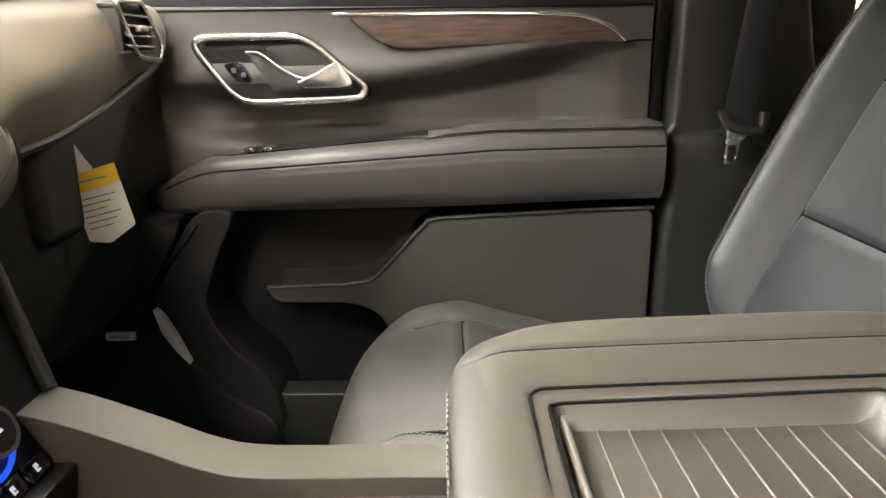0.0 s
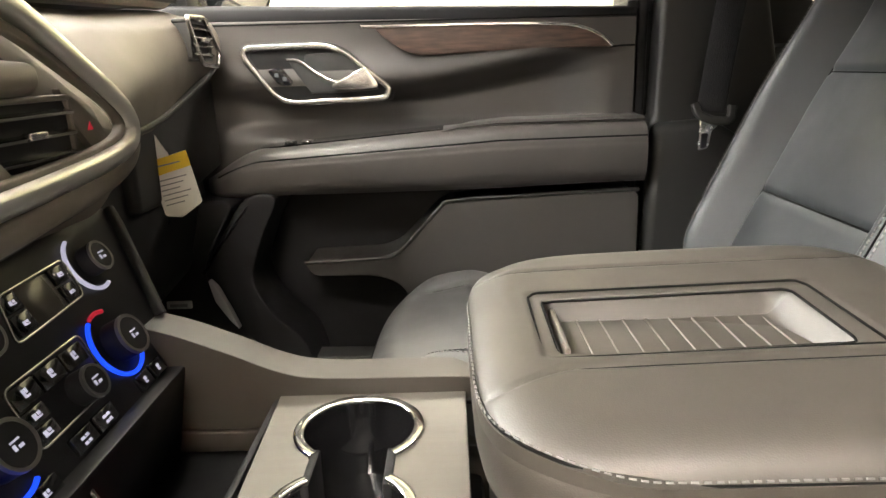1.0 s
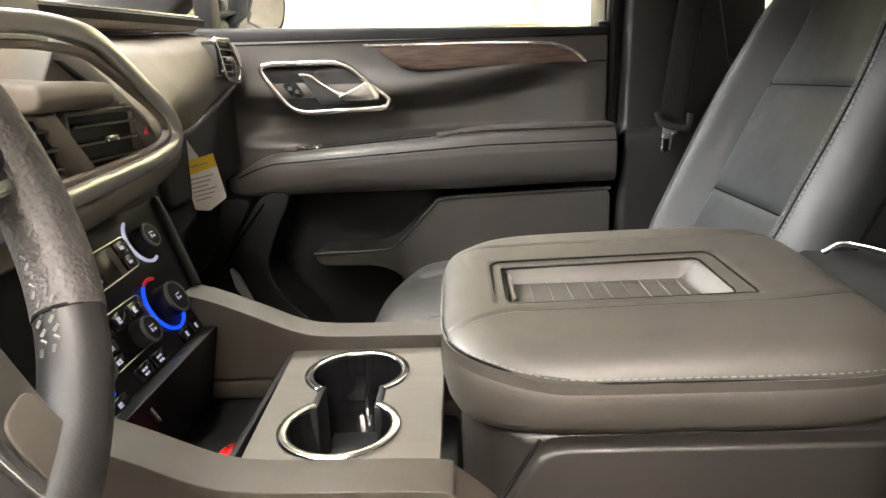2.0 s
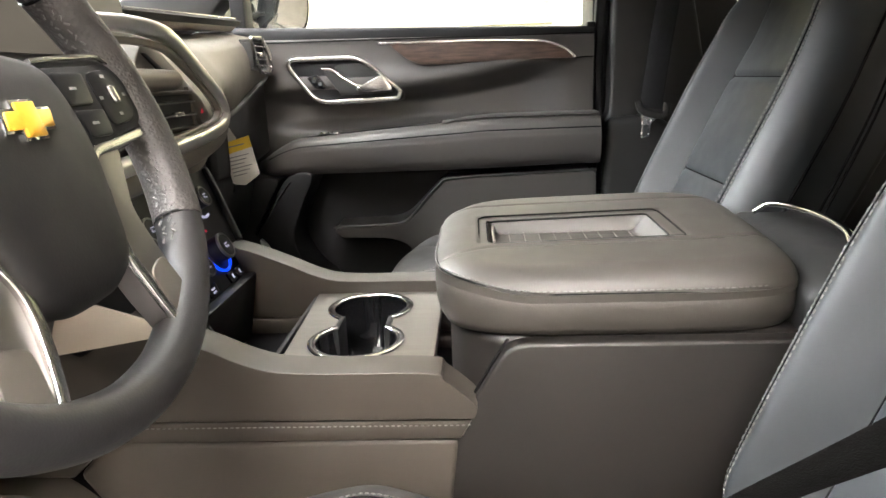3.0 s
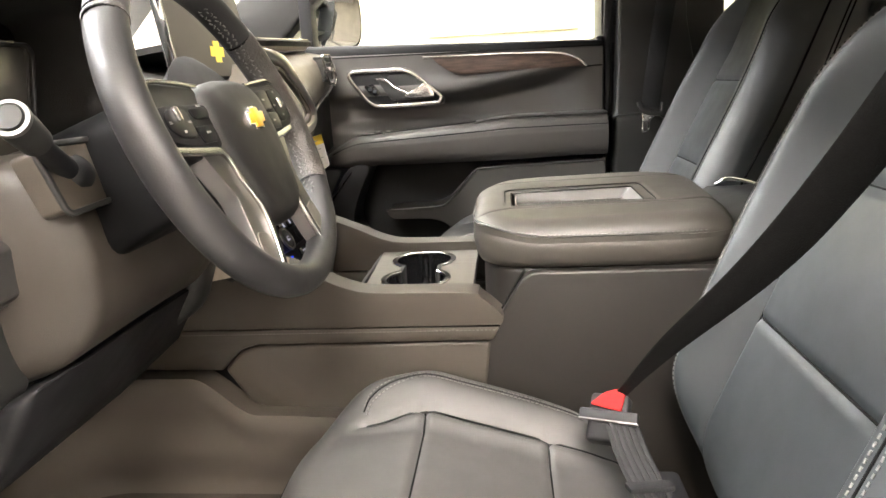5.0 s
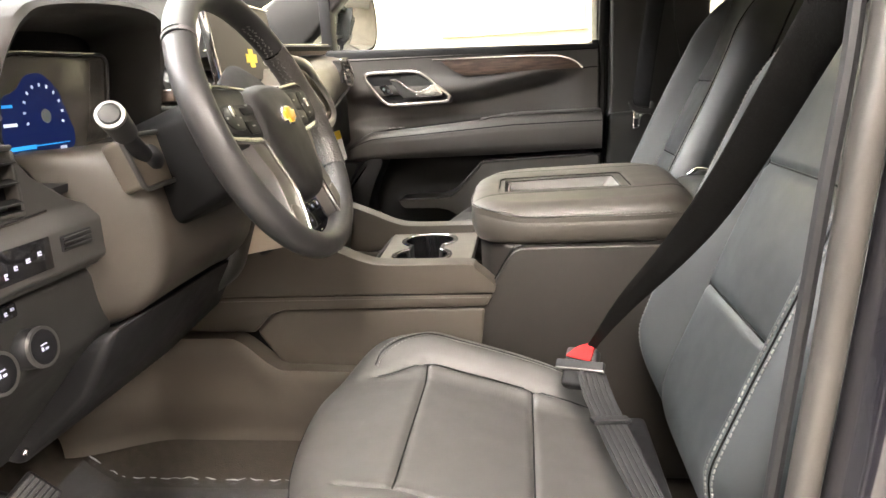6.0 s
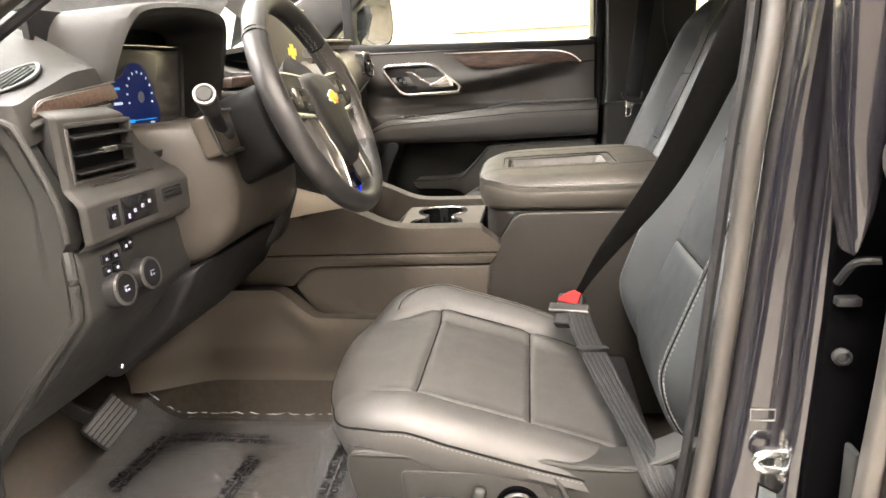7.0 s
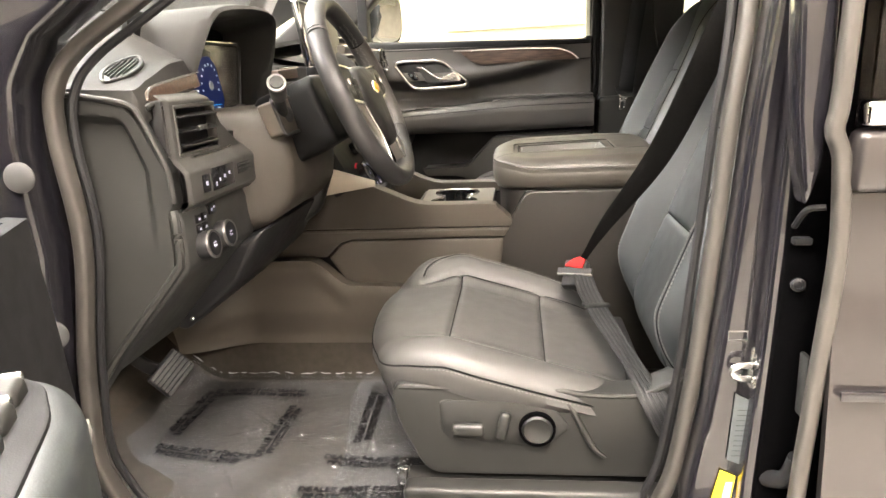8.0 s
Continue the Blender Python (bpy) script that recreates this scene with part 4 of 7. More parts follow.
for k in range(9):
    part("tray_rib", rbox(0.101 + 0.0200 * k, 0.1023 + 0.0200 * k, -0.028, 0.057, 1.1474, 1.1494, 0.0006, 1), SATIN, tray)
part("tray_bar", rbox(0.0775, 0.0815, -0.029, 0.056, 1.146, 1.161, 0.0015), SATIN, tray)
part("rear_cap", prism([(0.40, 1.04), (0.40, 1.128), (0.45, 1.150), (0.54, 1.15), (0.58, 1.08), (0.58, 0.62), (0.40, 0.62)], "y", -0.165, 0.165, 0.012, 3), TRIM, con)
part("rear_pull", sweep(smooth_path([(0.452, 0.115, 1.158), (0.47, 0.10, 1.171), (0.49, 0.03, 1.173), (0.485, -0.06, 1.171), (0.47, -0.11, 1.158)], 8), oblong(0.010, 0.007, 0.003, 3)), BRIGHT, con, "bright chrome pull behind the lid")

pk = thing("red_packet", (-0.215, -0.02, 0.972), "crumpled shiny red wrapper lying in the open bin", "wrapper")
REDFILM = mat("red_film", (0.42, 0.02, 0.02), 0.2, var=0.3, scale=40, bump=0.6, bscale=90)


def crumple(u, v):
    return (-0.262 + 0.062 * u + 0.006 * noise.noise((3 * u, 3 * v, 1)), -0.075 + 0.085 * v, 0.974 + 0.020 * math.sin(math.pi * u) * math.sin(math.pi * v) + 0.030 * u * u + 0.006 * noise.noise((5 * u, 5 * v, 4)))


part("wrapper", sheet(crumple, 16, 18, 0.0015), REDFILM, pk)

# ---- dashboard ----
dash = thing("dashboard", (-0.6, 0, 1.0), "dark vinyl dashboard with chrome trim, wood strips and vents", "dashboard")


def dash_top(x, y):
    z = 1.396 + 0.050 * step(0.30, 0.62, y) * step(-0.60, -0.48, x)
    z += 0.016 * hump(x, -0.70, 0.15) - 0.026 * step(-0.695, -0.81, y)
    z -= 0.06 * step(-0.75, -1.15, x)
    z += 0.088 * step(-0.752, -0.580, y) * step(-0.215, -0.300, y) * step(-1.05, -0.78, x) * (0.15 + 0.85 * step(-0.470, -0.590, x))
    z += 0.035 * step(-0.3, 0.0, y) * step(0.9, 0.2, y) * step(-0.55, -0.75, x)
    return z


def top_edge(y):
    return -0.478 - 0.125 * step(-0.655, -0.645, y) * step(-0.270, -0.280, y) + 0.018 * step(-0.10, 0.1, y)


def top_pad(u, v):
    w = max(0.0, (v - 0.02) / 0.98)
    y = -0.826 + 1.595 * w
    e = top_edge(y)
    k = max(0.0, (u - 0.90) / 0.10)
    x = -1.15 + (e + 1.15) * min(1.0, u / 0.90)
    z = dash_top(x, y)
    x += 0.012 * math.sin(k * math.pi / 2)
    z -= 0.036 * k + 0.012 * (1 - math.cos(k * math.pi / 2))
    s = max(0.0, (0.02 - v) / 0.02)
    near = step(0.03, 0.0, w)
    z -= 0.010 * near + 0.035 * s
    y -= 0.010 * math.sin(s * math.pi / 2)
    return (x, y, z)


part("top_pad", sheet(top_pad, 80, 190, vs=[0.0, 0.008, 0.014, 0.02] + [0.02 + 0.98 * i / 190 for i in range(1, 191)]), SHADEDTOP, dash, "soft dark dashboard top")
part("pad_seam", sweep([Vector(top_pad(0.10 + 0.80 * i / 30, 0.195 - 0.035 * (i / 30) ** 2)) + Vector((0, 0, 0.0006)) for i in range(31)], circle(0.0022, 6)), SEAM, dash)
part("trim_clip", lathe([(0.001, 0), (0.004, 0.001), (0.005, 0.006), (0.002, 0.010)], frame_of((-0.561, -0.603, 0.932), (0.4, -0.8, -0.3)), 10), STEEL, dash)
part("inner_core", rbox(-1.12, -0.56, -0.79, 0.74, 1.05, 1.30, 0.02), BLACK, dash)

# end cap and outer driver panel
CAP = [(0.86, -0.630), (0.896, -0.602), (1.085, -0.452), (1.10, -0.446), (1.180, -0.444), (1.195, -0.434), (1.249, -0.436), (1.318, -0.462), (1.338, -0.471), (1.36, -0.490)]


def cap_edge(z):
    for (a, p), (b, q) in zip(CAP, CAP[1:]):
        if z <= b:
            return p + (q - p) * max(0.0, (z - a) / (b - a))
    return CAP[-1][1]


def end_cap(u, v):
    z = 0.86 + 0.50 * v
    x = -0.72 + (cap_edge(z) + 0.72) * min(1.0, u / 0.96)
    z -= 0.20 * max(0.0, x + 0.575) * step(1.20, 1.34, z)
    top = 1.332 - 0.09 * max(0.0, x + 0.55) - 0.20 * max(0.0, x + 0.505)
    right = -0.486 + 0.36 * (1.311 - z) if z > 1.249 else -0.463
    y = -0.838 + 0.016 * step(0.0, 0.016, top - z) * step(0.0, 0.016, right - x) * step(1.10, 1.30, z)
    y += 0.030 * max(0.0, u - 0.96) / 0.04
    return (x, y, z)


part("end_cap", sheet(end_cap, 110, 120), TRIM, dash, "dark plastic dashboard end cap with dished face")
part("end_cap_lip", sweep(smooth_path([(-0.60, -0.838, 1.364), (-0.54, -0.839, 1.355), (-0.480, -0.839, 1.342), (-0.462, -0.839, 1.318), (-0.436, -0.839, 1.249), (-0.432, -0.839, 1.198)], 6), circle(0.0045, 8)), TRIM, dash)
VENT_SIDE = [(1.182, -0.562), (1.195, -0.551), (1.215, -0.546), (1.240, -0.550), (1.252, -0.558), (1.268, -0.597), (1.301, -0.650), (1.343, -0.682), (1.354, -0.694)]


def vent_panel(u, v):
    z = 1.182 + 0.172 * v
    y1 = VENT_SIDE[-1][1]
    for (za, ya), (zb, yb) in zip(VENT_SIDE, VENT_SIDE[1:]):
        if za <= z <= zb:
            y1 = ya + (yb - ya) * (z - za) / (zb - za)
            break
    y = -0.832 + (y1 + 0.832) * u
    x = -0.4265 + 0.0165 * step(1.262, 1.236, z) - 0.012 * step(1.198, 1.182, z) ** 2 - 0.014 * step(1.340, 1.354, z) ** 2
    x -= 0.030 * step(y1 - 0.013, y1, y) ** 2 + 0.004 * step(-0.822, -0.832, y)
    # pocket that holds the louvres
    x -= 0.020 * step(-0.812, -0.807, y) * step(-0.680, -0.686, y) * step(1.264, 1.269, z) * step(1.337, 1.332, z)
    return (x, y, z)


part("vent_panel", sheet(vent_panel, 110, 90), PANELGREY, dash, "dark plastic vent panel")
part("vent_panel_core", merge(rbox(-0.62, -0.452, -0.80, -0.70, 1.19, 1.345, 0.004), rbox(-0.62, -0.436, -0.80, -0.575, 1.19, 1.255, 0.004)), BLACK, dash)
LOWP = [(-0.56, 1.188), (-0.438, 1.184), (-0.432, 1.165), (-0.432, 1.090), (-0.465, 1.055), (-0.60, 0.905), (-0.64, 0.90), (-0.64, 1.10)]
part("lower_panel", prism(LOWP, "y", -0.825, -0.560, 0.008, 3), TRIM, dash)
part("lower_lip", sweep(smooth_path([(-0.440, -0.832, 1.185), (-0.436, -0.836, 1.16), (-0.438, -0.836, 1.11), (-0.452, -0.836, 1.085), (-0.54, -0.836, 0.985), (-0.622, -0.836, 0.885)], 6), circle(0.007, 8)), TRIM, dash)
part("wood_strip", prism([(-0.806, 1.346), (-0.800, 1.358), (-0.785, 1.366), (-0.640, 1.384), (-0.630, 1.362), (-0.790, 1.343)], "x", -0.50, -0.466, 0.003), WOOD, dash, "brown wood strip")
part("centre_wood", prism([(-0.275, 1.368), (-0.268, 1.388), (-0.135, 1.392), (-0.135, 1.370)], "x", -0.50, -0.455, 0.003), WOOD, dash, "brown wood strip")
part("centre_wood_edge", sweep([(-0.454, -0.27, 1.391), (-0.454, -0.135, 1.395)], circle(0.0018, 6)), CHROME, dash)
part("centre_shelf", rbox(-0.50, -0.44, -0.28, -0.12, 1.335, 1.362, 0.008, 3), TRIM, dash)
part("wood_edge", sweep(smooth_path([(-0.467, -0.805, 1.352), (-0.466, -0.79, 1.366), (-0.466, -0.72, 1.376), (-0.466, -0.635, 1.386)], 5), circle(0.0012, 6)), KNOB, dash)
part("wood_lip", sweep(smooth_path([(-0.470, -0.812, 1.335), (-0.464, -0.79, 1.341), (-0.464, -0.70, 1.348), (-0.466, -0.655, 1.352)], 5), circle(0.005, 8)), TRIM, dash)


def louvre_vent(y0, y1, z0, z1, x, parent, slats, name="air_vent", edge=None, rim_mat=None, lift=0.006, slat_mat=None, depth=0.003):
    v = part(name, merge(rbox(x - 0.02, x + lift, y0 - 0.006, y0, z0, z1, 0.002), rbox(x - 0.02, x + lift, y1, y1 + 0.006, z0, z1, 0.002), rbox(x - 0.02, x + lift, y0 - 0.006, y1 + 0.006, z1, z1 + 0.006, 0.002), rbox(x - 0.02, x + lift, y0 - 0.006, y1 + 0.006, z0 - 0.006, z0, 0.002)), rim_mat or TRIM, parent, "dark louvred air vent")
    part("vent_throat", rbox(x - depth, x - depth + 0.0045, y0, y1, z0, z1, 0), FASCIA, v)
    for i in range(slats):
        zc = z0 + (z1 - z0) * (i + 0.5) / slats
        m = Matrix.Translation((x + lift - 0.002, 0, zc)) @ Matrix.Rotation(radians(18), 4, "Y")
        part("slat", put(rbox(-0.006, 0.0065, y0, y1, -0.0014, 0.0014, 0.0008), m), slat_mat or PIANO, v)
        part("slat_edge", put(rbox(0.0058, 0.0072, y0, y1, -0.0014, 0.0014, 0.0005), m), edge or BLACK, v)
    part("vent_knob", rbox(x + lift, x + lift + 0.010, (y0 + y1) / 2 - 0.014, (y0 + y1) / 2 + 0.014, (z0 + z1) / 2 - 0.003, (z0 + z1) / 2 + 0.005, 0.002), CHROME, v, "small chrome vent tab")
    return v


dv = louvre_vent(-0.808, -0.684, 1.268, 1.332, -0.4255, dash, 3, rim_mat=PANELGREY, lift=0.0012, slat_mat=SHROUD, depth=0.019)
part("vent_trim", sweep(smooth_path([(-0.415, -0.798, 1.2605), (-0.414, -0.73, 1.260), (-0.415, -0.662, 1.2630)], 5), oblong(0.005, 0.004, 0.0015, 2)), CHROME, dv)
part("shift_slot", merge(rbox(-0.415, -0.4085, -0.655, -0.600, 1.213, 1.232, 0.002)), BLACK, dash)
for k in range(3):
    part("slot_rib", rbox(-0.4095, -0.4065, -0.652, -0.603, 1.2155 + 0.0058 * k, 1.218 + 0.0058 * k, 0.001), TRIM, dash)


def icon_key(y0, y1, z0, z1, x, parent, marks):
    k = part("push_button", rbox(x - 0.006, x + 0.0035, y0, y1, z0, z1, 0.0015), PIANO, parent)
    for a, b, w, h in marks:
        bits = [rbox(x + 0.0033, x + 0.0040, y0 + a + w * p, y0 + a + w * q, z0 + b + h * r, z0 + b + h * t, 0) for p, q, r, t in ((0.1, 0.4, 0.1, 0.9), (0.55, 0.9, 0.5, 0.9), (0.5, 0.95, 0.1, 0.3))]
        part("mark", merge(*bits), WHITEGLOW, k)
    return k


icon_key(-0.787, -0.762, 1.203, 1.231, -0.412, dash, [(0.008, 0.010, 0.008, 0.008)])
icon_key(-0.755, -0.672, 1.201, 1.237, -0.412, dash, [(0.010, 0.006, 0.005, 0.008), (0.024, 0.012, 0.006, 0.006), (0.042, 0.015, 0.007, 0.006), (0.060, 0.018, 0.007, 0.006)])
for i in range(4):
    icon_key(-0.785 + 0.020 * (i % 2), -0.769 + 0.020 * (i % 2), 1.139 + 0.016 * (i // 2), 1.152 + 0.016 * (i // 2), -0.432, dash, [(0.005, 0.004, 0.006, 0.004)])
icon_key(-0.738, -0.715, 1.160, 1.176, -0.432, dash, [(0.004, 0.005, 0.005, 0.005), (0.013, 0.008, 0.006, 0.004)])


def ring_knob(m, r, h, parent, mark=True, body=None):
    k = part("knob", lathe([(r * 0.5, 0), (r * 1.02, 0), (r, h * 0.85), (r * 0.93, h), (r * 0.74, h), (r * 0.70, h * 0.93), (r * 0.2, h * 0.93)], m, 36), body or KNOB, parent, "round control knob")
    part("knob_ring", hoop([(r * 0.84, h * 0.86), (r * 1.03, h * 0.86), (r * 1.01, h * 1.04), (r * 0.86, h * 1.04)], m, 36), KNOB, k, "chrome knob ring")
    part("knob_face", lathe([(0.001, h * 0.9), (r * 0.84, h * 0.9), (r * 0.83, h * 1.03), (0.001, h * 1.04)], m, 28), FASCIA, k)
    if mark:
        for a, b, c, d in ((-0.005, 0.005, 0.002, 0.0035), (-0.005, -0.002, -0.004, 0.0005), (0.000, 0.005, -0.004, -0.0015)):
            part("knob_mark", put(rbox(a, b, c, d, h * 1.038, h * 1.05, 0), m), WHITEGLOW, k)
    return k


ring_knob(frame_of((-0.433, -0.772, 1.117), (1, 0, 0.12)), 0.0225, 0.022, dash, body=BLACK)
ring_knob(frame_of((-0.433, -0.710, 1.120), (1, 0, 0.12)), 0.0225, 0.022, dash, body=BLACK)
VX, VY = -0.535, -0.745
VN = Vector((-(dash_top(VX + 0.01, VY) - dash_top(VX - 0.01, VY)) / 0.02, -(dash_top(VX, VY + 0.01) - dash_top(VX, VY - 0.01)) / 0.02, 1))
VM = frame_of((VX, VY, dash_top(VX, VY) + 0.001), VN, (1, 0, 0))
LEAF = [(-0.048, 0), (-0.018, 0.020), (0.018, 0.020), (0.048, 0), (0.018, -0.020), (-0.018, -0.020)]
tv = part("top_vent", put(prism(round_poly(LEAF, 5), "z", -0.004, 0.0035, 0.001), VM), FASCIA, dash, "leaf-shaped top vent")
part("vent_surround", put(sweep([(a, b, 0.003) for a, b in round_poly([(1.06 * a, 1.10 * b) for a, b in LEAF], 5)], oblong(0.006, 0.005, 0.002, 3), True), VM), TRIM, tv)
for k in range(5):
    part("vent_fin", put(rbox(-0.038 + 0.006 * abs(k - 2), 0.038 - 0.006 * abs(k - 2), -0.014 + 0.007 * k - 0.001, -0.014 + 0.007 * k + 0.001, 0.003, 0.0065, 0.0006), VM), TRIM, tv)

# instrument hood and display
HO = [(-0.664, 1.312), (-0.650, 1.372), (-0.632, 1.436), (-0.610, 1.474), (-0.570, 1.493), (-0.45, 1.505), (-0.345, 1.503), (-0.302, 1.484), (-0.284, 1.430), (-0.276, 1.350), (-0.275, 1.312)]
hood_o = smooth_path([(0, y, z) for y, z in HO], 6)
bmh = bmesh.new()
prev = None
for dx, sc, sh in ((-0.70, 0.97, -0.006), (-0.62, 0.99, 0.0), (-0.470, 1.0, 0.004), (-0.452, 0.99, 0.003), (-0.446, 0.965, 0.0), (-0.452, 0.940, -0.004), (-0.470, 0.925, -0.007), (-0.56, 0.86, -0.012)):
    ring = [bmh.verts.new((dx + 0.030 * (p.z - 1.45) / 0.1, -0.47 + (p.y + 0.47) * sc, 1.36 + (p.z - 1.36) * sc + sh)) for p in hood_o]
    if prev:
        for i in range(len(ring) - 1):
            bmh.faces.new((prev[i], prev[i + 1], ring[i + 1], ring[i]))
    prev = ring
part("instrument_hood", bmh, SHADEDTOP, dash, "padded instrument hood")
part("hood_floor", sheet(lambda u, v: (-0.56 + 0.12 * u, -0.66 + 0.39 * v, 1.290 + 0.022 * v - 0.012 * u), 2, 2, 0.01), BLACK, dash)
part("cluster_chin", prism([(-0.575, 1.302), (-0.40, 1.322), (-0.385, 1.316), (-0.40, 1.285), (-0.575, 1.275)], "x", -0.53, -0.485, 0.004), BLACK, dash)
part("hood_back", merge(rbox(-0.575, -0.565, -0.66, -0.28, 1.30, 1.49, 0), rbox(-0.575, -0.50, -0.292, -0.272, 1.29, 1.42, 0.004)), BLACK, dash)
cl = part("cluster_screen", prism(corner_poly([(-0.602, 1.330), (-0.580, 1.424), (-0.560, 1.436), (-0.375, 1.438), (-0.368, 1.428), (-0.395, 1.320), (-0.565, 1.302)], 0.008), "x", -0.512, -0.502, 0.002), SCREENTAN, dash, "wide instrument display")
part("cluster_frame", sweep([(-0.501, y, z) for y, z in corner_poly([(-0.604, 1.330), (-0.582, 1.427), (-0.560, 1.439), (-0.372, 1.441), (-0.365, 1.430), (-0.393, 1.318), (-0.565, 1.300)], 0.008)], circle(0.0025, 6), True, up=(1, 0, 0)), BLACK, cl)
# thin chrome rod added as a highlight on the black frame
part("frame_glint", sweep(smooth_path([(-0.498, -0.576, 1.432), (-0.498, -0.556, 1.4405), (-0.498, -0.46, 1.442), (-0.498, -0.40, 1.4425)], 6), circle(0.0018, 6), up=(1, 0, 0)), CHROME, cl)
part("gauge_blue", prism(corner_poly([(-0.599, 1.332), (-0.588, 1.388), (-0.560, 1.394), (-0.542, 1.413), (-0.512, 1.417), (-0.486, 1.397), (-0.464, 1.334), (-0.476, 1.314), (-0.563, 1.305)], 0.012), "x", -0.503, -0.5012, 0), GAUGEBLUE, cl, "lit blue gauge face")
for k in range(11):
    a = radians(200 - 22 * k)
    part("gauge_tick", put(rbox(-0.0014, 0.0014, 0.033, 0.037, 0, 0.0006, 0), frame_of((-0.5010, -0.519, 1.366), (1, 0, 0)) @ Matrix.Rotation(a - math.pi / 2, 4, "Z")), GAUGEWHITE, cl)
part("gauge_centre", lathe([(0.001, 0), (0.009, 0), (0.0085, 0.0008), (0.001, 0.0010)], frame_of((-0.5012, -0.516, 1.362), (1, 0, 0)), 20), LABELGREY, cl)
for ya, yb, za, zb in ((-0.593, -0.572, 1.3745, 1.378), (-0.594, -0.545, 1.323, 1.328), (-0.545, -0.480, 1.3255, 1.327)):
    part("gauge_streak", rbox(-0.5012, -0.5006, ya, yb, za, zb, 0), CYANGLOW, cl, "lit cyan streak")
part("gauge_text", merge(rbox(-0.5012, -0.5006, -0.592, -0.570, 1.352, 1.356, 0), rbox(-0.5012, -0.5006, -0.556, -0.548, 1.313, 1.317, 0), rbox(-0.5012, -0.5006, -0.500, -0.488, 1.318, 1.322, 0)), GAUGEWHITE, cl)

# column shroud and knee panel
KNEE = smooth_path([(-0.47, 0, 1.322), (-0.418, 0, 1.317), (-0.388, 0, 1.302), (-0.368, 0, 1.262), (-0.358, 0, 1.205), (-0.368, 0, 1.155), (-0.402, 0, 1.120), (-0.452, 0, 1.098), (-0.53, 0, 1.075)], 8)


def knee(u, v):
    y = -0.592 + 0.372 * u
    p = KNEE[min(len(KNEE) - 1, int(round(v * (len(KNEE) - 1))))]
    e = abs((y + 0.406) / 0.186)
    return (p.x + 0.026 * (1 - e * e) - 0.95 * max(0.0, e - 0.74) ** 1.7, y, p.z - 0.020 * e * e * step(1.20, 1.10, p.z))


part("knee_panel", sheet(knee, 60, 64), KNEEMAT, dash, "moulded brown-black knee panel round the column")
part("knee_core", prism([(-0.52, 1.30), (-0.43, 1.295), (-0.41, 1.20), (-0.44, 1.13), (-0.60, 1.06), (-0.62, 1.28)], "y", -0.58, -0.25, 0.01), BLACK, dash)
part("knee_edge", sweep([Vector(knee(i / 50, 0.86)) + Vector((0.002, 0, 0)) for i in range(51)], circle(0.0022, 6)), SEAM, dash)
part("knee_side", prism([(-0.48, 1.32), (-0.40, 1.25), (-0.36, 1.16), (-0.40, 1.06), (-0.52, 0.98), (-0.62, 0.98), (-0.62, 1.32)], "y", -0.262, -0.205, 0.02, 4), TRIM, dash)
part("lower_cover", prism([(-0.47, 1.07), (-0.40, 1.10), (-0.46, 1.00), (-0.58, 0.90), (-0.66, 0.92), (-0.66, 1.05)], "y", -0.60, -0.20, 0.012, 3), BLACK, dash)
ax = Vector((0.92, 0, 0.392))
cm = frame_of((-0.405, -0.445, 1.262), ax)
part("column_shroud", put(prism(corner_poly([(-0.085, -0.075), (0.085, -0.075), (0.075, 0.055), (0.045, 0.075), (-0.045, 0.075), (-0.075, 0.055)], 0.03, 5), "z", 0.0, 0.125, 0.012, 4, shrink=0.90), cm), SHROUD, dash, "dark steering column shroud")

stalk = thing("control_stalk", (-0.345, -0.545, 1.31), "black column stalk with silver ringed tip", "lever")
sb = Vector((-0.360, -0.540, 1.304))
stp = Vector((-0.325, -0.652, 1.362))
sd = (stp - sb).normalized()
part("stem", sweep([sb + sd * d for d in (0, 0.02, 0.05, 0.08)], circle(0.0105, 14), scale=lambda f: 1.15 - 0.25 * f), BLACK, stalk)
part("boot", lathe([(0.006, 0), (0.020, 0), (0.019, 0.012), (0.013, 0.020), (0.008, 0.022)], frame_of(sb - sd * 0.008, sd), 20), BLACK, stalk)
part("grip", lathe([(0.008, 0), (0.0140, 0.004), (0.0152, 0.030), (0.0154, 0.050), (0.0145, 0.052), (0.012, 0.0525)], frame_of(stp - sd * 0.052, sd), 24), TRIM, stalk)
part("tip_ring", hoop([(0.0118, 0), (0.0160, 0), (0.0158, 0.005), (0.0125, 0.0055)], frame_of(stp - sd * 0.003, sd), 24), KNOB, stalk, "silver tip ring")
part("tip_button", lathe([(0.001, 0), (0.0115, 0), (0.0105, 0.005), (0.001, 0.006)], frame_of(stp - sd * 0.001, sd), 20), TRIM, stalk)
EM = frame_of((-0.352, -0.538, 1.303), (0.95, -0.12, 0.28))
part("escutcheon", put(prism(corner_poly([(-0.045, 0.030), (0.040, 0.030), (0.046, -0.028), (-0.036, -0.034)], 0.008), "z", -0.03, 0.002, 0.002), EM), LITKICK, stalk)
part("escutcheon_rim", put(sweep([(a, b, 0.003) for a, b in corner_poly([(-0.047, 0.032), (0.042, 0.032), (0.048, -0.030), (-0.038, -0.036)], 0.009)], oblong(0.006, 0.006, 0.002, 3), True), EM), TRIM, stalk)

# centre display
cd = thing("centre_display", (-0.41, -0.06, 1.395), "tablet-like touch display with gold emblem standing on dashboard", "screen")
dm = frame_of((-0.406, -0.063, 1.466), (1, -0.03, 0.14))
part("body", put(rbox(-0.139, 0.139, -0.072, 0.072, -0.016, 0.0, 0.006, 3), dm), BLACK, cd)
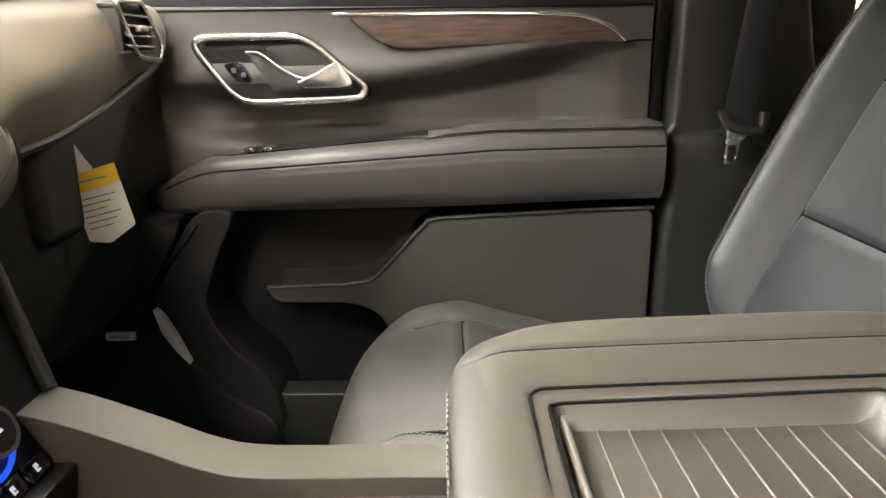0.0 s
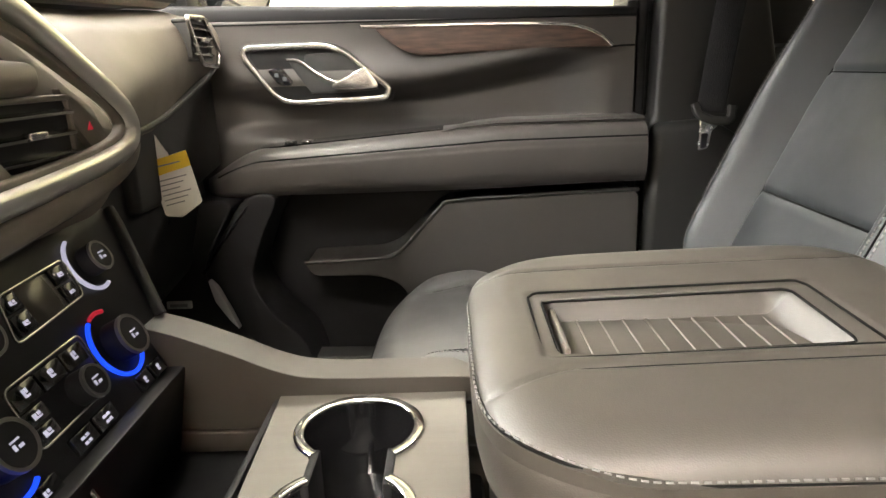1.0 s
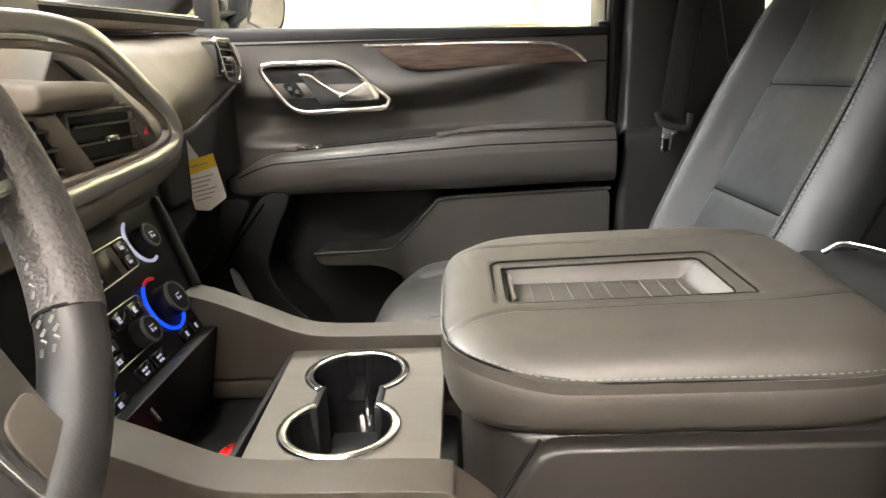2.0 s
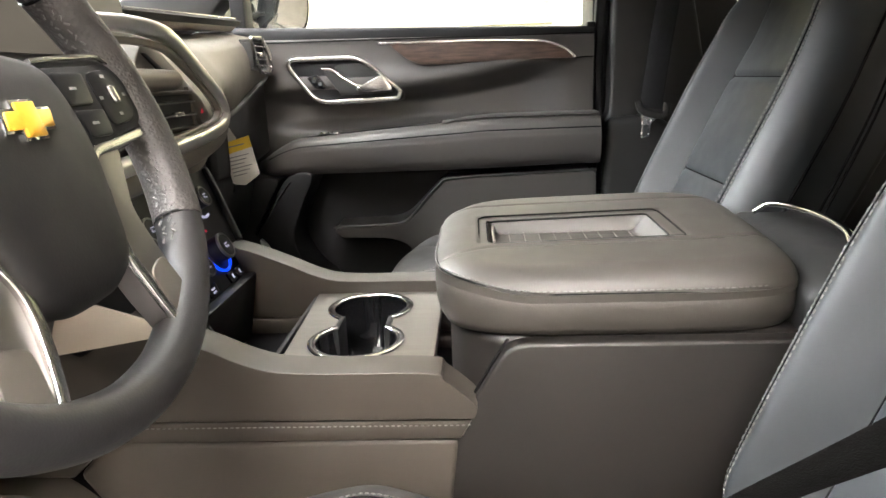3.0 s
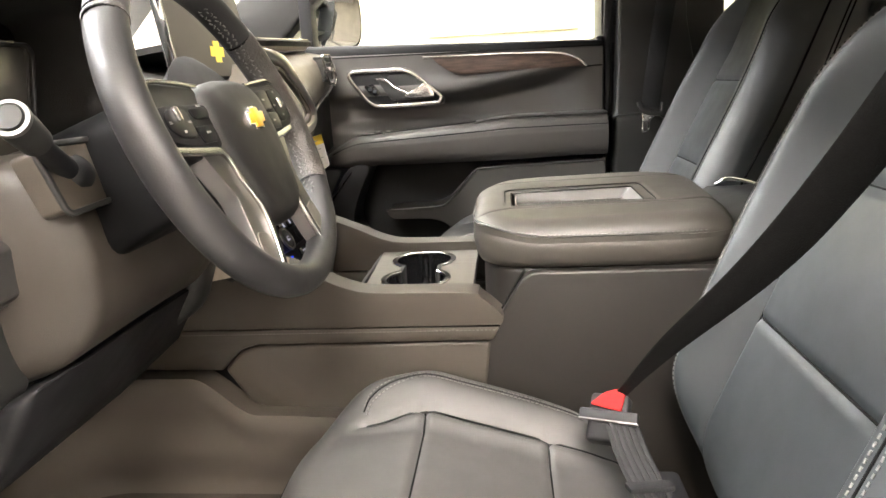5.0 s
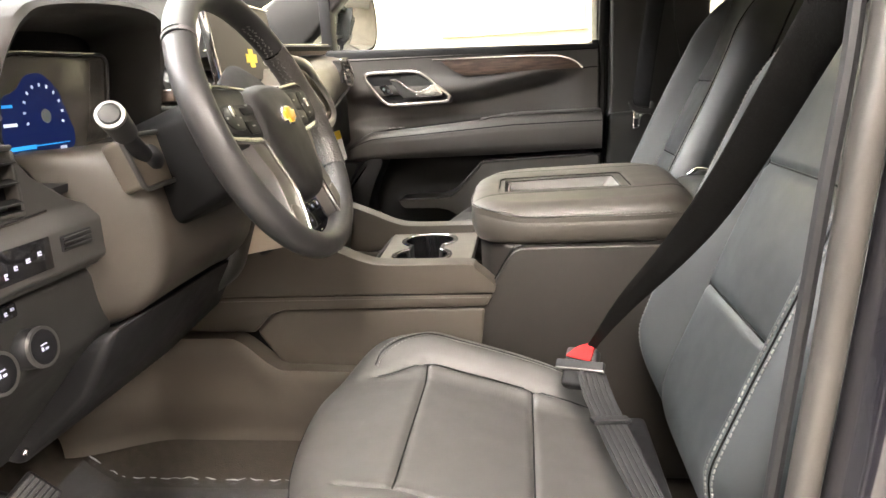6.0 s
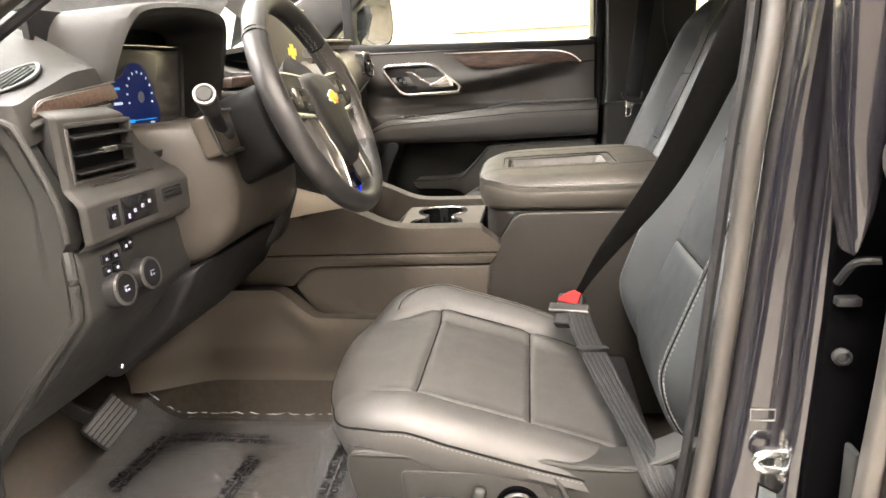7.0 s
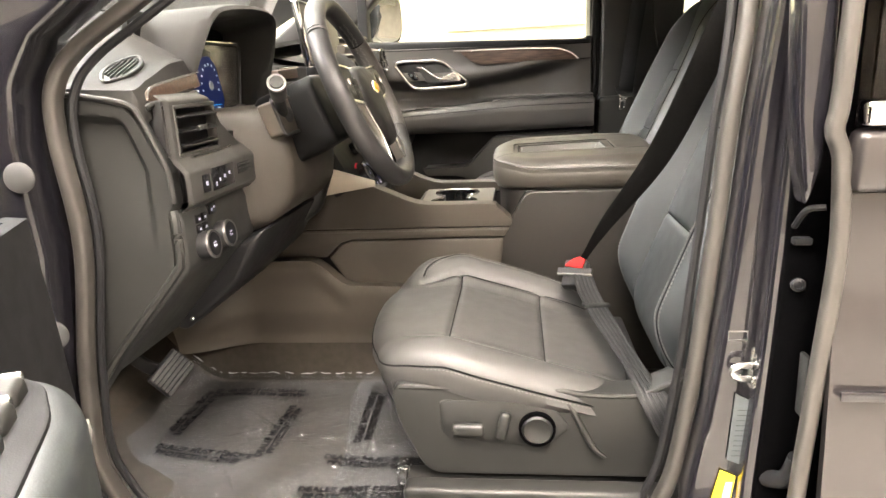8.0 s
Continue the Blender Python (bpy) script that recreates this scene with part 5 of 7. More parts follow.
part("display_glass", put(rbox(-0.134, 0.134, -0.067, 0.067, -0.002, 0.0012, 0.001), dm), DISPLAYFACE, cd, "dim brown-grey lit display")
part("bright_rim", put(merge(rbox(-0.142, -0.137, -0.074, 0.074, -0.012, 0.004, 0.002), rbox(-0.142, 0.142, 0.070, 0.075, -0.012, 0.003, 0.002)), dm), BRIGHT, cd)
em = dm @ pose(0.004, -0.028, 0.0016)
part("emblem_shape", put(merge(prism([(-0.026, -0.008), (0.022, -0.008), (0.026, 0.008), (-0.022, 0.008)], "z", 0, 0.0006, 0), prism([(-0.012, -0.017), (0.009, -0.017), (0.012, 0.017), (-0.009, 0.017)], "z", 0.0001, 0.0008, 0)), em), glow("screen_gold", (1.0, 0.72, 0.10), 0.4), cd, "glowing gold emblem shape")

# centre stack: chrome swoop, vents, controls
before_swoop = set(bpy.data.objects)
SW = [(-0.440, 0.000, 1.445), (-0.420, 0.060, 1.445), (-0.405, 0.113, 1.438), (-0.402, 0.154, 1.424), (-0.402, 0.234, 1.381), (-0.402, 0.300, 1.343), (-0.402, 0.323, 1.322), (-0.402, 0.327, 1.304), (-0.402, 0.305, 1.288), (-0.402, 0.250, 1.278), (-0.402, 0.170, 1.271), (-0.402, 0.030, 1.262), (-0.402, -0.160, 1.250)]
sw = smooth_path(SW, 8)
part("chrome_swoop", sweep([p + Vector((0.010, 0, 0)) for p in sw], oblong(0.024, 0.028, 0.010, 5), up=(1, 0, 0)), SWOOPCHROME, dash, "broad satin chrome swoop")
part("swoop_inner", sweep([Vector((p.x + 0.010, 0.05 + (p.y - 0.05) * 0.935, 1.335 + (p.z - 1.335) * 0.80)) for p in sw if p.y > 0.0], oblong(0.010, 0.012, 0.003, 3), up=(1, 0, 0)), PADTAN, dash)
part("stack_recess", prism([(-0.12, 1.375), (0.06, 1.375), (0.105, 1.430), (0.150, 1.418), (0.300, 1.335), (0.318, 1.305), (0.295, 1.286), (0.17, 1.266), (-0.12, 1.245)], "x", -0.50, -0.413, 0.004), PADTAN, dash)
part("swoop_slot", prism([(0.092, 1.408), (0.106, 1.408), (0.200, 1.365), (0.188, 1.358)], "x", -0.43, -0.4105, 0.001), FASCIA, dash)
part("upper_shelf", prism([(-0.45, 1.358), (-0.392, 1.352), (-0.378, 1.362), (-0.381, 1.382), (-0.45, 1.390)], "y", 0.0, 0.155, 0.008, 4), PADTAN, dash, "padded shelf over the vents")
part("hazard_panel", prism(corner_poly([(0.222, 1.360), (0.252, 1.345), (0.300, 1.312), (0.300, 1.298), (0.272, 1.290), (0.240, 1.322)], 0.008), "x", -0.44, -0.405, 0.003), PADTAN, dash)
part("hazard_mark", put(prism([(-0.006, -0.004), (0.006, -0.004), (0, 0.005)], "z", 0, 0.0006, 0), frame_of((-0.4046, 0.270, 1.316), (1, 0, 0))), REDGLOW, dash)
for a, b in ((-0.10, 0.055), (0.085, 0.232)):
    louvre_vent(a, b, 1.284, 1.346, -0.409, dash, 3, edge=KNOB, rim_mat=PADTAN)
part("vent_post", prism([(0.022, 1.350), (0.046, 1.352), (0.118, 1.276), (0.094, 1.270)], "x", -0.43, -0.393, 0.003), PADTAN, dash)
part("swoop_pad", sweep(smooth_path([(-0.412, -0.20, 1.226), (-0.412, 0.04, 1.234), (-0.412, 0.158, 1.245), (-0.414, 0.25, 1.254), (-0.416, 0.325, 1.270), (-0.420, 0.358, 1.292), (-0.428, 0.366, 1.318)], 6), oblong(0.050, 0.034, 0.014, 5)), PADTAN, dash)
part("swoop_piping", sweep(smooth_path([(-0.400, -0.20, 1.209), (-0.400, 0.04, 1.217), (-0.400, 0.158, 1.228), (-0.402, 0.25, 1.238), (-0.404, 0.335, 1.254), (-0.404, 0.374, 1.280), (-0.406, 0.388, 1.308)], 6), circle(0.0032, 8)), TRIM, dash)

# the whole swoop stands proud of the dashboard
CS = Matrix.Translation((0.010, -0.568, 1.370)) @ Matrix.Scale(0.825, 4) @ Matrix.Translation((-0.010, 0.568, -1.370))
for ob in set(bpy.data.objects) - before_swoop:
    ob.data.transform(CS)
part("display_foot", rbox(-0.44, -0.415, -0.12, 0.0, 1.36, 1.41, 0.006), BLACK, cd)


# passenger pad
def pass_pad(u, v):
    y = 0.02 + 0.74 * u
    lowz = 1.236 + 0.062 * step(0.14, 0.30, y) + 0.075 * step(0.36, 0.74, y)
    top = 1.448 + 0.022 * step(0.3, 0.7, y)
    z = lowz + (top - lowz) * v
    swell = step(0.56, 0.16, y) * step(1.06, 0.30, v)
    x = -0.425 + 0.055 * swell + 0.030 * math.sin(math.pi * min(1, 0.12 + v * 0.85)) - 0.055 * step(0.75, 1.0, v) ** 2 - 0.02 * step(0.70, 0.76, y)
    return (x, y, z)


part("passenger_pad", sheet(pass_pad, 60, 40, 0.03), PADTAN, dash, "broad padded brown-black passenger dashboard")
part("upper_ledge", sheet(lambda u, v: (-0.80 + 0.35 * u, 0.085 + 0.60 * v, (1.440 + 0.01 * v) * (1 - u) + (1.479 + 0.024 * v) * u - 0.010 * step(0.94, 1.0, u)), 24, 24, 0.012), SHADEDTOP, dash)
part("passenger_wood", prism([(0.085, 1.444), (0.640, 1.470), (0.680, 1.484), (0.660, 1.494), (0.085, 1.470)], "x", -0.50, -0.4555, 0.003), WOOD, dash, "brown wood strip")
part("passenger_wood_edge", sweep([(-0.4545, 0.085, 1.4725), (-0.4545, 0.40, 1.4865), (-0.4555, 0.665, 1.4975)], circle(0.0022, 6)), CHROME, dash)
part("pad_piping", sweep(smooth_path([(-0.352, 0.225, 1.305), (-0.372, 0.34, 1.308), (-0.395, 0.46, 1.318), (-0.406, 0.58, 1.342), (-0.410, 0.69, 1.370), (-0.42, 0.745, 1.392)], 6), circle(0.004, 8)), TRIM, dash)
part("pad_under", prism([(0.40, 1.28), (0.46, 1.31), (0.70, 1.365), (0.755, 1.40), (0.755, 1.20), (0.60, 1.18), (0.40, 1.18)], "x", -0.62, -0.432, 0.012, 3), TRIM, dash)
ev = louvre_vent(0.556, 0.636, 1.392, 1.442, -0.394, dash, 4, "end_vent", edge=CHROME)
part("end_vent_trim", sweep([(-0.386, y, z) for y, z in corner_poly([(0.540, 1.450), (0.612, 1.452), (0.668, 1.400), (0.655, 1.378), (0.585, 1.382)], 0.010)], oblong(0.007, 0.006, 0.002, 2), True, up=(1, 0, 0)), CHROME, ev, "chrome vent surround")
part("glove_box", prism([(-0.62, 1.30), (-0.455, 1.29), (-0.448, 1.16), (-0.48, 1.03), (-0.55, 0.96), (-0.66, 0.96)], "y", 0.225, 0.70, 0.015, 4), TRIM, dash, "black glove box")
part("glove_lid_joint", sweep(smooth_path([(-0.449, 0.515, 1.285), (-0.446, 0.525, 1.20), (-0.452, 0.53, 1.14)], 5), circle(0.002, 6)), TRIM, dash)

# controls on the sloping stack
S0, SV, SN = Vector((-0.345, 0, 1.160)), Vector((-0.475, 0, 0.880)), Vector((0.880, 0, 0.475))
smat = Matrix((Vector((0, 1, 0)), SV, SN)).transposed().to_4x4()
smat.translation = S0
stack = thing("climate_stack", (-0.34, 0, 1.04), "sloping gloss black control stack with lit knobs", "control panel")
part("fascia", put(prism(corner_poly([(-0.20, 0.085), (0.222, 0.085), (0.216, 0.058), (0.182, -0.050), (0.145, -0.092), (0.02, -0.100), (-0.10, -0.100), (-0.20, -0.05)], 0.012), "z", -0.06, -0.002, 0.003), smat), FASCIA, stack, "matt black control fascia")
part("edge_strip", put(sweep(smooth_path([(0.224, 0.078, 0.0), (0.214, 0.050, 0.002), (0.180, -0.046, 0.002)], 6), oblong(0.010, 0.012, 0.004, 3), up=(0, 0, 1)), smat), TRIM, stack)
part("lower_box", prism([(-0.335, 1.075), (-0.285, 1.078), (-0.305, 0.97), (-0.36, 0.97)], "y", -0.14, 0.145, 0.004), FASCIA, stack)


def glow_arc(u, v, r, a0, a1, m, name):
    arc = [smat @ Vector((u + r * math.cos(radians(a0 + (a1 - a0) * i / 24)), v + r * math.sin(radians(a0 + (a1 - a0) * i / 24)), 0.0005)) for i in range(25)]
    part(name, sweep(arc, circle(0.0022, 6), up=tuple(SN)), m, stack)


def stack_knob(u, v, r, h):
    ring_knob(smat @ Matrix.Translation((u, v, -0.002)), r, h, stack, body=BLACK)


stack_knob(0.138, 0.038, 0.0155, 0.016)
glow_arc(0.132, 0.038, 0.028, 110, 290, WHITEGLOW, "white_arc")
stack_knob(0.096, -0.040, 0.020, 0.020)
glow_arc(0.092, -0.039, 0.033, 120, 320, BLUEGLOW, "blue_arc")
glow_arc(0.092, -0.039, 0.033, 70, 112, REDGLOW, "red_arc")
stack_knob(-0.088, -0.046, 0.020, 0.020)
glow_arc(-0.092, -0.046, 0.036, 200, 300, BLUEGLOW, "blue_arc")
glow_arc(-0.092, -0.046, 0.036, 80, 130, REDGLOW, "red_arc")
stack_knob(-0.040, 0.026, 0.017, 0.014)


def key(u0, u1, v0, v1, marks, rim=False):
    k = part("push_key", put(rbox(u0, u1, v0, v1, -0.004, 0.002, 0.0015), smat), PIANO, stack)
    for a, b, w, h in marks:
        bits = [rbox(u0 + a + w * p, u0 + a + w * q, v0 + b + h * r, v0 + b + h * t, 0.0019, 0.0025, 0) for p, q, r, t in ((0.1, 0.45, 0.1, 0.9), (0.6, 0.9, 0.45, 0.9), (0.5, 0.95, 0.1, 0.3))]
        part("mark", put(merge(*bits), smat), WHITEGLOW, k)
    return k


def rim(pts):
    part("chrome_rim", put(sweep([(a, b, 0.002) for a, b in corner_poly(pts, 0.008, 4)], oblong(0.0022, 0.0022, 0.0008, 2), True), smat), CHROME, stack, "thin chrome key frame")


rim([(0.004, 0.048), (0.100, 0.052), (0.096, 0.014), (-0.010, 0.008)])
part("stack_display", put(rbox(0.026, 0.072, 0.012, 0.048, -0.004, 0.0005, 0.001), smat), SCREENTAN, stack)
key(0.004, 0.025, 0.031, 0.047, [(0.006, 0.005, 0.009, 0.005)])
key(0.001, 0.025, 0.011, 0.029, [(0.008, 0.006, 0.008, 0.005)])
key(0.074, 0.097, 0.033, 0.049, [(0.007, 0.005, 0.009, 0.005)])
key(0.074, 0.095, 0.014, 0.031, [(0.006, 0.006, 0.009, 0.004)])
rim([(-0.052, -0.014), (0.054, -0.012), (0.048, -0.064), (-0.058, -0.066)])
for i in range(3):
    key(-0.050 + 0.034 * i, -0.018 + 0.034 * i, -0.034, -0.016, [(0.012, 0.005, 0.007, 0.009)])
key(-0.053, -0.026, -0.049, -0.036, [(0.008, 0.003, 0.011, 0.006)])
key(-0.055, -0.028, -0.064, -0.051, [(0.008, 0.003, 0.011, 0.006)])
stack_knob(0.018, -0.050, 0.015, 0.018)
key(0.036, 0.052, -0.062, -0.040, [(0.006, 0.012, 0.008, 0.004)])
for u in (0.080, 0.108):
    key(u, u + 0.024, -0.092, -0.076, [(0.009, 0.004, 0.005, 0.008)])
for u in (-0.030, 0.004):
    key(u, u + 0.030, -0.090, -0.074, [(0.008, 0.008, 0.013, 0.003), (0.009, 0.003, 0.011, 0.003)])
key(-0.100, -0.060, -0.098, -0.082, [(0.018, 0.005, 0.008, 0.006)])
part("usb_flap", put(merge(rbox(-0.050, -0.044, -0.130, -0.098, -0.002, 0.004, 0.002)), smat), CHROME, stack)

# hang tag from the glove box
tag = thing("hang_tag", (-0.436, 0.49, 1.21), "white and yellow printed card tag hanging from glove box", "tag")
tm = frame_of((-0.414, 0.484, 1.214), (0.40, -0.9, 0.05))
tm = tm @ Matrix.Rotation(radians(10), 4, "Z") @ Matrix.Diagonal((1.12, 1.05, 1, 1))
part("card", put(prism(corner_poly([(-0.024, -0.042), (-0.004, -0.050), (0.026, -0.036), (0.026, 0.040), (-0.024, 0.036)], 0.003, 2), "z", 0, 0.0012, 0), tm), PAPER, tag)
part("yellow_band", put(prism([(-0.024, 0.014), (0.026, 0.018), (0.026, 0.040), (-0.024, 0.036)], "z", 0.0012, 0.0018, 0), tm), YELLOW, tag, "bright yellow printed band")
part("print", bars([(-0.019, 0.006 - 0.007 * i, 0.036 - 0.006 * (i % 3), 0.0016) for i in range(6)] + [(-0.016, 0.026, 0.03, 0.002)], tm, 0.0021), INK, tag)
part("strap", put(prism(corner_poly([(-0.012, 0.036), (-0.010, 0.050), (-0.016, 0.066), (-0.026, 0.080), (-0.036, 0.085), (-0.031, 0.094), (-0.017, 0.088), (-0.005, 0.071), (0.000, 0.052), (0.005, 0.038)], 0.004, 3), "z", 0, 0.001, 0), tm), PAPER, tag, "white card strap")

# ---- front seats ----
def seat_cushion_top(X, Y):
    """Height over the cushion's base; X towards the back, Y outboard."""
    a = abs(Y)
    z = 0.092 - 0.285 * max(0.0, X + 0.11) * step(-0.17, -0.05, X) - 0.06 * max(0.0, -0.12 - X)
    z += (0.042 if Y < 0 else 0.015) * step(0.135, 0.208, a) * step(-0.250, -0.165, X) * step(0.30, 0.10, X)
    if a < 0.178:
        e = step(0.176, 0.168, a)
        z -= 0.0055 * e * hump(X, -0.107, 0.0045)
        z -= 0.0055 * e * hump(X, 0.068, 0.0045)
        z += 0.006 * math.cos(min(1.0, abs(X + 0.02) / 0.088) * math.pi / 2) * math.cos(a / 0.178 * math.pi / 2)
    z -= 0.006 * hump(a, 0.170 - 0.020 * step(-0.10, -0.20, X), 0.0045) * step(-0.20, -0.165, X)
    z += 0.0008 * noise.noise((X * 9, Y * 9, 7))
    return z


def cushion_swell(p, reach):
    """The front edge bows forward and the inboard side roll stands wider and fuller."""
    bow = max(0.0, 1 - ((p.y + 0.10) / 0.25) ** 2)
    return Vector((p.x - reach * step(-0.10, -0.25, p.x) * bow,
                   p.y - 0.018 * step(-0.205, -0.255, p.y),
                   p.z + 0.012 * step(-0.15, -0.22, p.y) * step(0.24, -0.05, p.x) * step(-0.02, 0.04, p.z)))


def seat_back_top(X, Y):
    """Thickness over the back's mid plane; X up the back, Y across."""
    a = abs(Y)
    w = 0.160 - 0.012 * step(0.10, 0.28, X)
    z = 0.035 + 0.054 * step(w - 0.002, w + 0.048, a) * step(-0.37, -0.22, X) * step(0.36, 0.16, X) + 0.02 * step(0.14, 0.32, X)
    if a < w:
        e = step(w, w - 0.010, a)
        z -= 0.0060 * e * hump(X, -0.112, 0.0050)
        z -= 0.0060 * e * hump(X, 0.086, 0.0050)
        z += 0.009 * math.cos(min(1.0, abs(X + 0.013) / 0.10) * math.pi / 2) * math.cos(a / w * math.pi / 2)
    z -= 0.008 * hump(a, w, 0.0055) * step(0.34, 0.26, X)
    z += 0.0008 * noise.noise((X * 9, Y * 9, 17))
    return z


def front_seat(cx, cy, dz, side, lean, label):
    """side: -1 or 1, the side of the car on which the seat stands, towards its door."""
    t = thing("front_seat", (cx, cy, 0.6), label, "car seat", "front seats")
    flip = Matrix.Diagonal((1, side, 1, 1))
    cmx = Matrix.Translation((cx, cy, 0.805 + dz)) @ flip
    HX, HY, R = 0.256, 0.257, 0.050
    reach = 0.034 if side < 0 else 0.008
    cb = pad(HX, HY, seat_cushion_top, R, 0.03, n=3.9, nx=130, ny=110, tuck=0.02)
    for v in cb.verts:
        v.co = cushion_swell(v.co, reach)
    # same leather as the back rest, its overhead light put into the colour
    c = part("cushion", put(cb, cmx), LITLEATHER, t, "black leather seat cushion")

    def on_cushion(pts, lift=0.0008):
        return [cmx @ (cushion_swell(pad_point(HX, HY, seat_cushion_top, R, 3.9, x, y), reach) + Vector((0, 0, lift))) for x, y in pts]

    for s in (-1,):
        run = [tuple(p[:2]) for p in smooth_path([(0.21, s * 0.218, 0), (0.06, s * 0.220, 0), (-0.09, s * 0.218, 0), (-0.140, s * 0.208, 0), (-0.172, s * 0.188, 0), (-0.180, s * 0.172, 0)], 16)]
        part("cushion_seam", sweep(on_cushion([(x, y - s * 0.0045) for x, y in run], 0.0001), circle(0.0013, 6)), SEAM, c)
        for off in (-0.009, 0.0):
            part("cushion_stitching", stitches(on_cushion([(x - off * 0.4, y + s * off) for x, y in run]), (0, 0, 1), 0.0040, 0.0026, 0.0006), THREAD, c, "grey twin stitching")
    rim_pts = []
    for i in range(300):
        a = 2 * math.pi * i / 300
        ca, sa = math.cos(a), math.sin(a)
        q = 0.990
        rim_pts.append((q * HX * math.copysign(abs(ca) ** (2 / 3.9), ca), q * HY * math.copysign(abs(sa) ** (2 / 3.9), sa)))
    for seam in ([(-0.107, 0.170 * k / 14) for k in range(-14, 15)], [(0.068, 0.170 * k / 14) for k in range(-14, 15)],
                 [(-0.175 + 0.39 * k / 24, 0.170 - 0.020 * step(-0.10, -0.20, -0.175 + 0.39 * k / 24)) for k in range(25)], [(-0.175 + 0.39 * k / 24, -0.170 + 0.020 * step(-0.10, -0.20, -0.175 + 0.39 * k / 24)) for k in range(25)]):
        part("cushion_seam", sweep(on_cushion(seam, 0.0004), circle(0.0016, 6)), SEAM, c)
    edge = on_cushion([p for p in rim_pts[50:260]], 0.0002)
    part("cushion_piping", sweep(edge, circle(0.0017, 6)), SEAM, c)
    part("cushion_stitching", stitches([p + Vector((0, 0, -0.005)) for p in edge], (0, side, 0.2), 0.0040, 0.0030, 0.0006), THREAD, c, "grey edge stitching")
    # back rest
    up = Vector((math.sin(radians(lean)), 0, math.cos(radians(lean))))
    nrm = Vector((-math.cos(radians(lean)), 0, math.sin(radians(lean))))
    base = Vector((cx + 0.260, cy, 0.835 + dz))
    bmx = Matrix((up, Vector((0, side, 0)), nrm)).transposed().to_4x4()
    bmx.translation = base + up * 0.345 - nrm * 0.028
    BX, BY, BR = 0.355, 0.262, 0.060

    def taper(p):
        k = 1 - 0.20 * step(0.0, 0.36, p.x) - 0.03 * step(-0.20, -0.36, p.x)
        return Vector((p.x, p.y * k, p.z))

    bb = pad(BX, BY, seat_back_top, BR, 0.085, n=5, nx=150, ny=150, tuck=0.03)
    for v in bb.verts:
        v.co = taper(v.co)
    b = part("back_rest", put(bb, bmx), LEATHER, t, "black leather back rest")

    def on_back(pts, lift=0.0008):
        return [bmx @ (taper(pad_point(BX, BY, seat_back_top, BR, 5, x, y)) + Vector((0, 0, lift))) for x, y in pts]

    for s in (-1, 1):
        crest = [(-0.335, 0.214), (-0.20, 0.217), (0.0, 0.217), (0.16, 0.214), (0.27, 0.200), (0.315, 0.182)]
        for off in (-0.0055, 0.0055):
            run = [tuple(p[:2]) for p in smooth_path([(x, s * (y + off), 0) for x, y in crest], 16)]
            part("back_stitching", stitches(on_back(run), nrm + Vector((0, s * side * 0.5, 0)), 0.0046, 0.0030, 0.0008), THREAD, b, "grey twin stitching")
        mid = [tuple(p[:2]) for p in smooth_path([(x, s * y, 0) for x, y in crest], 16)]
        part("back_seam", sweep(on_back(mid, 0.0001), circle(0.0014, 6)), SEAM, b)
        part("back_piping", sweep([bmx @ taper(Vector((x, s * 0.2600, 0.012 - 0.03 * step(-0.22, -0.33, x)))) for x in [-0.33 + 0.60 * i / 40 for i in range(41)]], circle(0.0022, 6)), SEAM, b)
    for seam in ([(-0.112, 0.158 * k / 14) for k in range(-14, 15)], [(0.086, 0.158 * k / 14) for k in range(-14, 15)],
                 [(-0.33 + 0.62 * k / 30, 0.160 - 0.012 * step(0.10, 0.28, -0.33 + 0.62 * k / 30)) for k in range(31)], [(-0.33 + 0.62 * k / 30, -0.160 + 0.012 * step(0.10, 0.28, -0.33 + 0.62 * k / 30)) for k in range(31)]):
        part("back_seam", sweep(on_back(seam, 0.0004), circle(0.0019, 6)), SEAM, b)
    # side gusset seams, plastic shell, head rest
    for s in (-1, 1):
        for dz_ in (-0.032, -0.040):
            part("gusset_seam", sweep([bmx @ taper(Vector((x, s * 0.2592, dz_ + 0.010 * math.sin(4 * x)))) for x in [-0.31 + 0.58 * i / 30 for i in range(31)]], circle(0.0018, 6)), SEAM, b)
    part("back_shell", put(rbox(-0.30, 0.30, -0.20, 0.20, -0.12, -0.08, 0.03, 4), bmx), TRIM, t)
    hm = bmx @ Matrix.Translation((0.455, 0, -0.02))
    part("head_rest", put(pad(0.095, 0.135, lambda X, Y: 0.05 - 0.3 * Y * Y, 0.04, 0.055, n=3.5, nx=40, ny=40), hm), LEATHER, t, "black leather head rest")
    for s in (-1, 1):
        part("head_rest_post", sweep([bmx @ Vector((0.30, s * 0.06, -0.02)), bmx @ Vector((0.42, s * 0.06, -0.02))], circle(0.006, 10)), STEEL, t)
    # plastic base with rails
    o = cy + side * 0.240
    base_poly = [(-0.205, 0.845), (-0.195, 0.775), (-0.145, 0.668), (0.26, 0.668), (0.325, 0.70), (0.325, 0.880), (0.265, 0.846), (0.215, 0.826), (0.135, 0.826), (0.09, 0.834), (-0.11, 0.842)]
    part("side_shield", prism([(cx + x, z + dz) for x, z in corner_poly(base_poly, 0.03, 4)], "y", o - side * 0.05, o + side * 0.008, 0.014, 4), TRIM, t, "dark plastic seat side shield")
    lip = smooth_path([(cx + x, o + side * 0.004, z + dz) for x, z in ((-0.19, 0.838), (-0.11, 0.836), (0.04, 0.833), (0.09, 0.831), (0.135, 0.824), (0.215, 0.823), (0.265, 0.842), (0.315, 0.872))], 6)
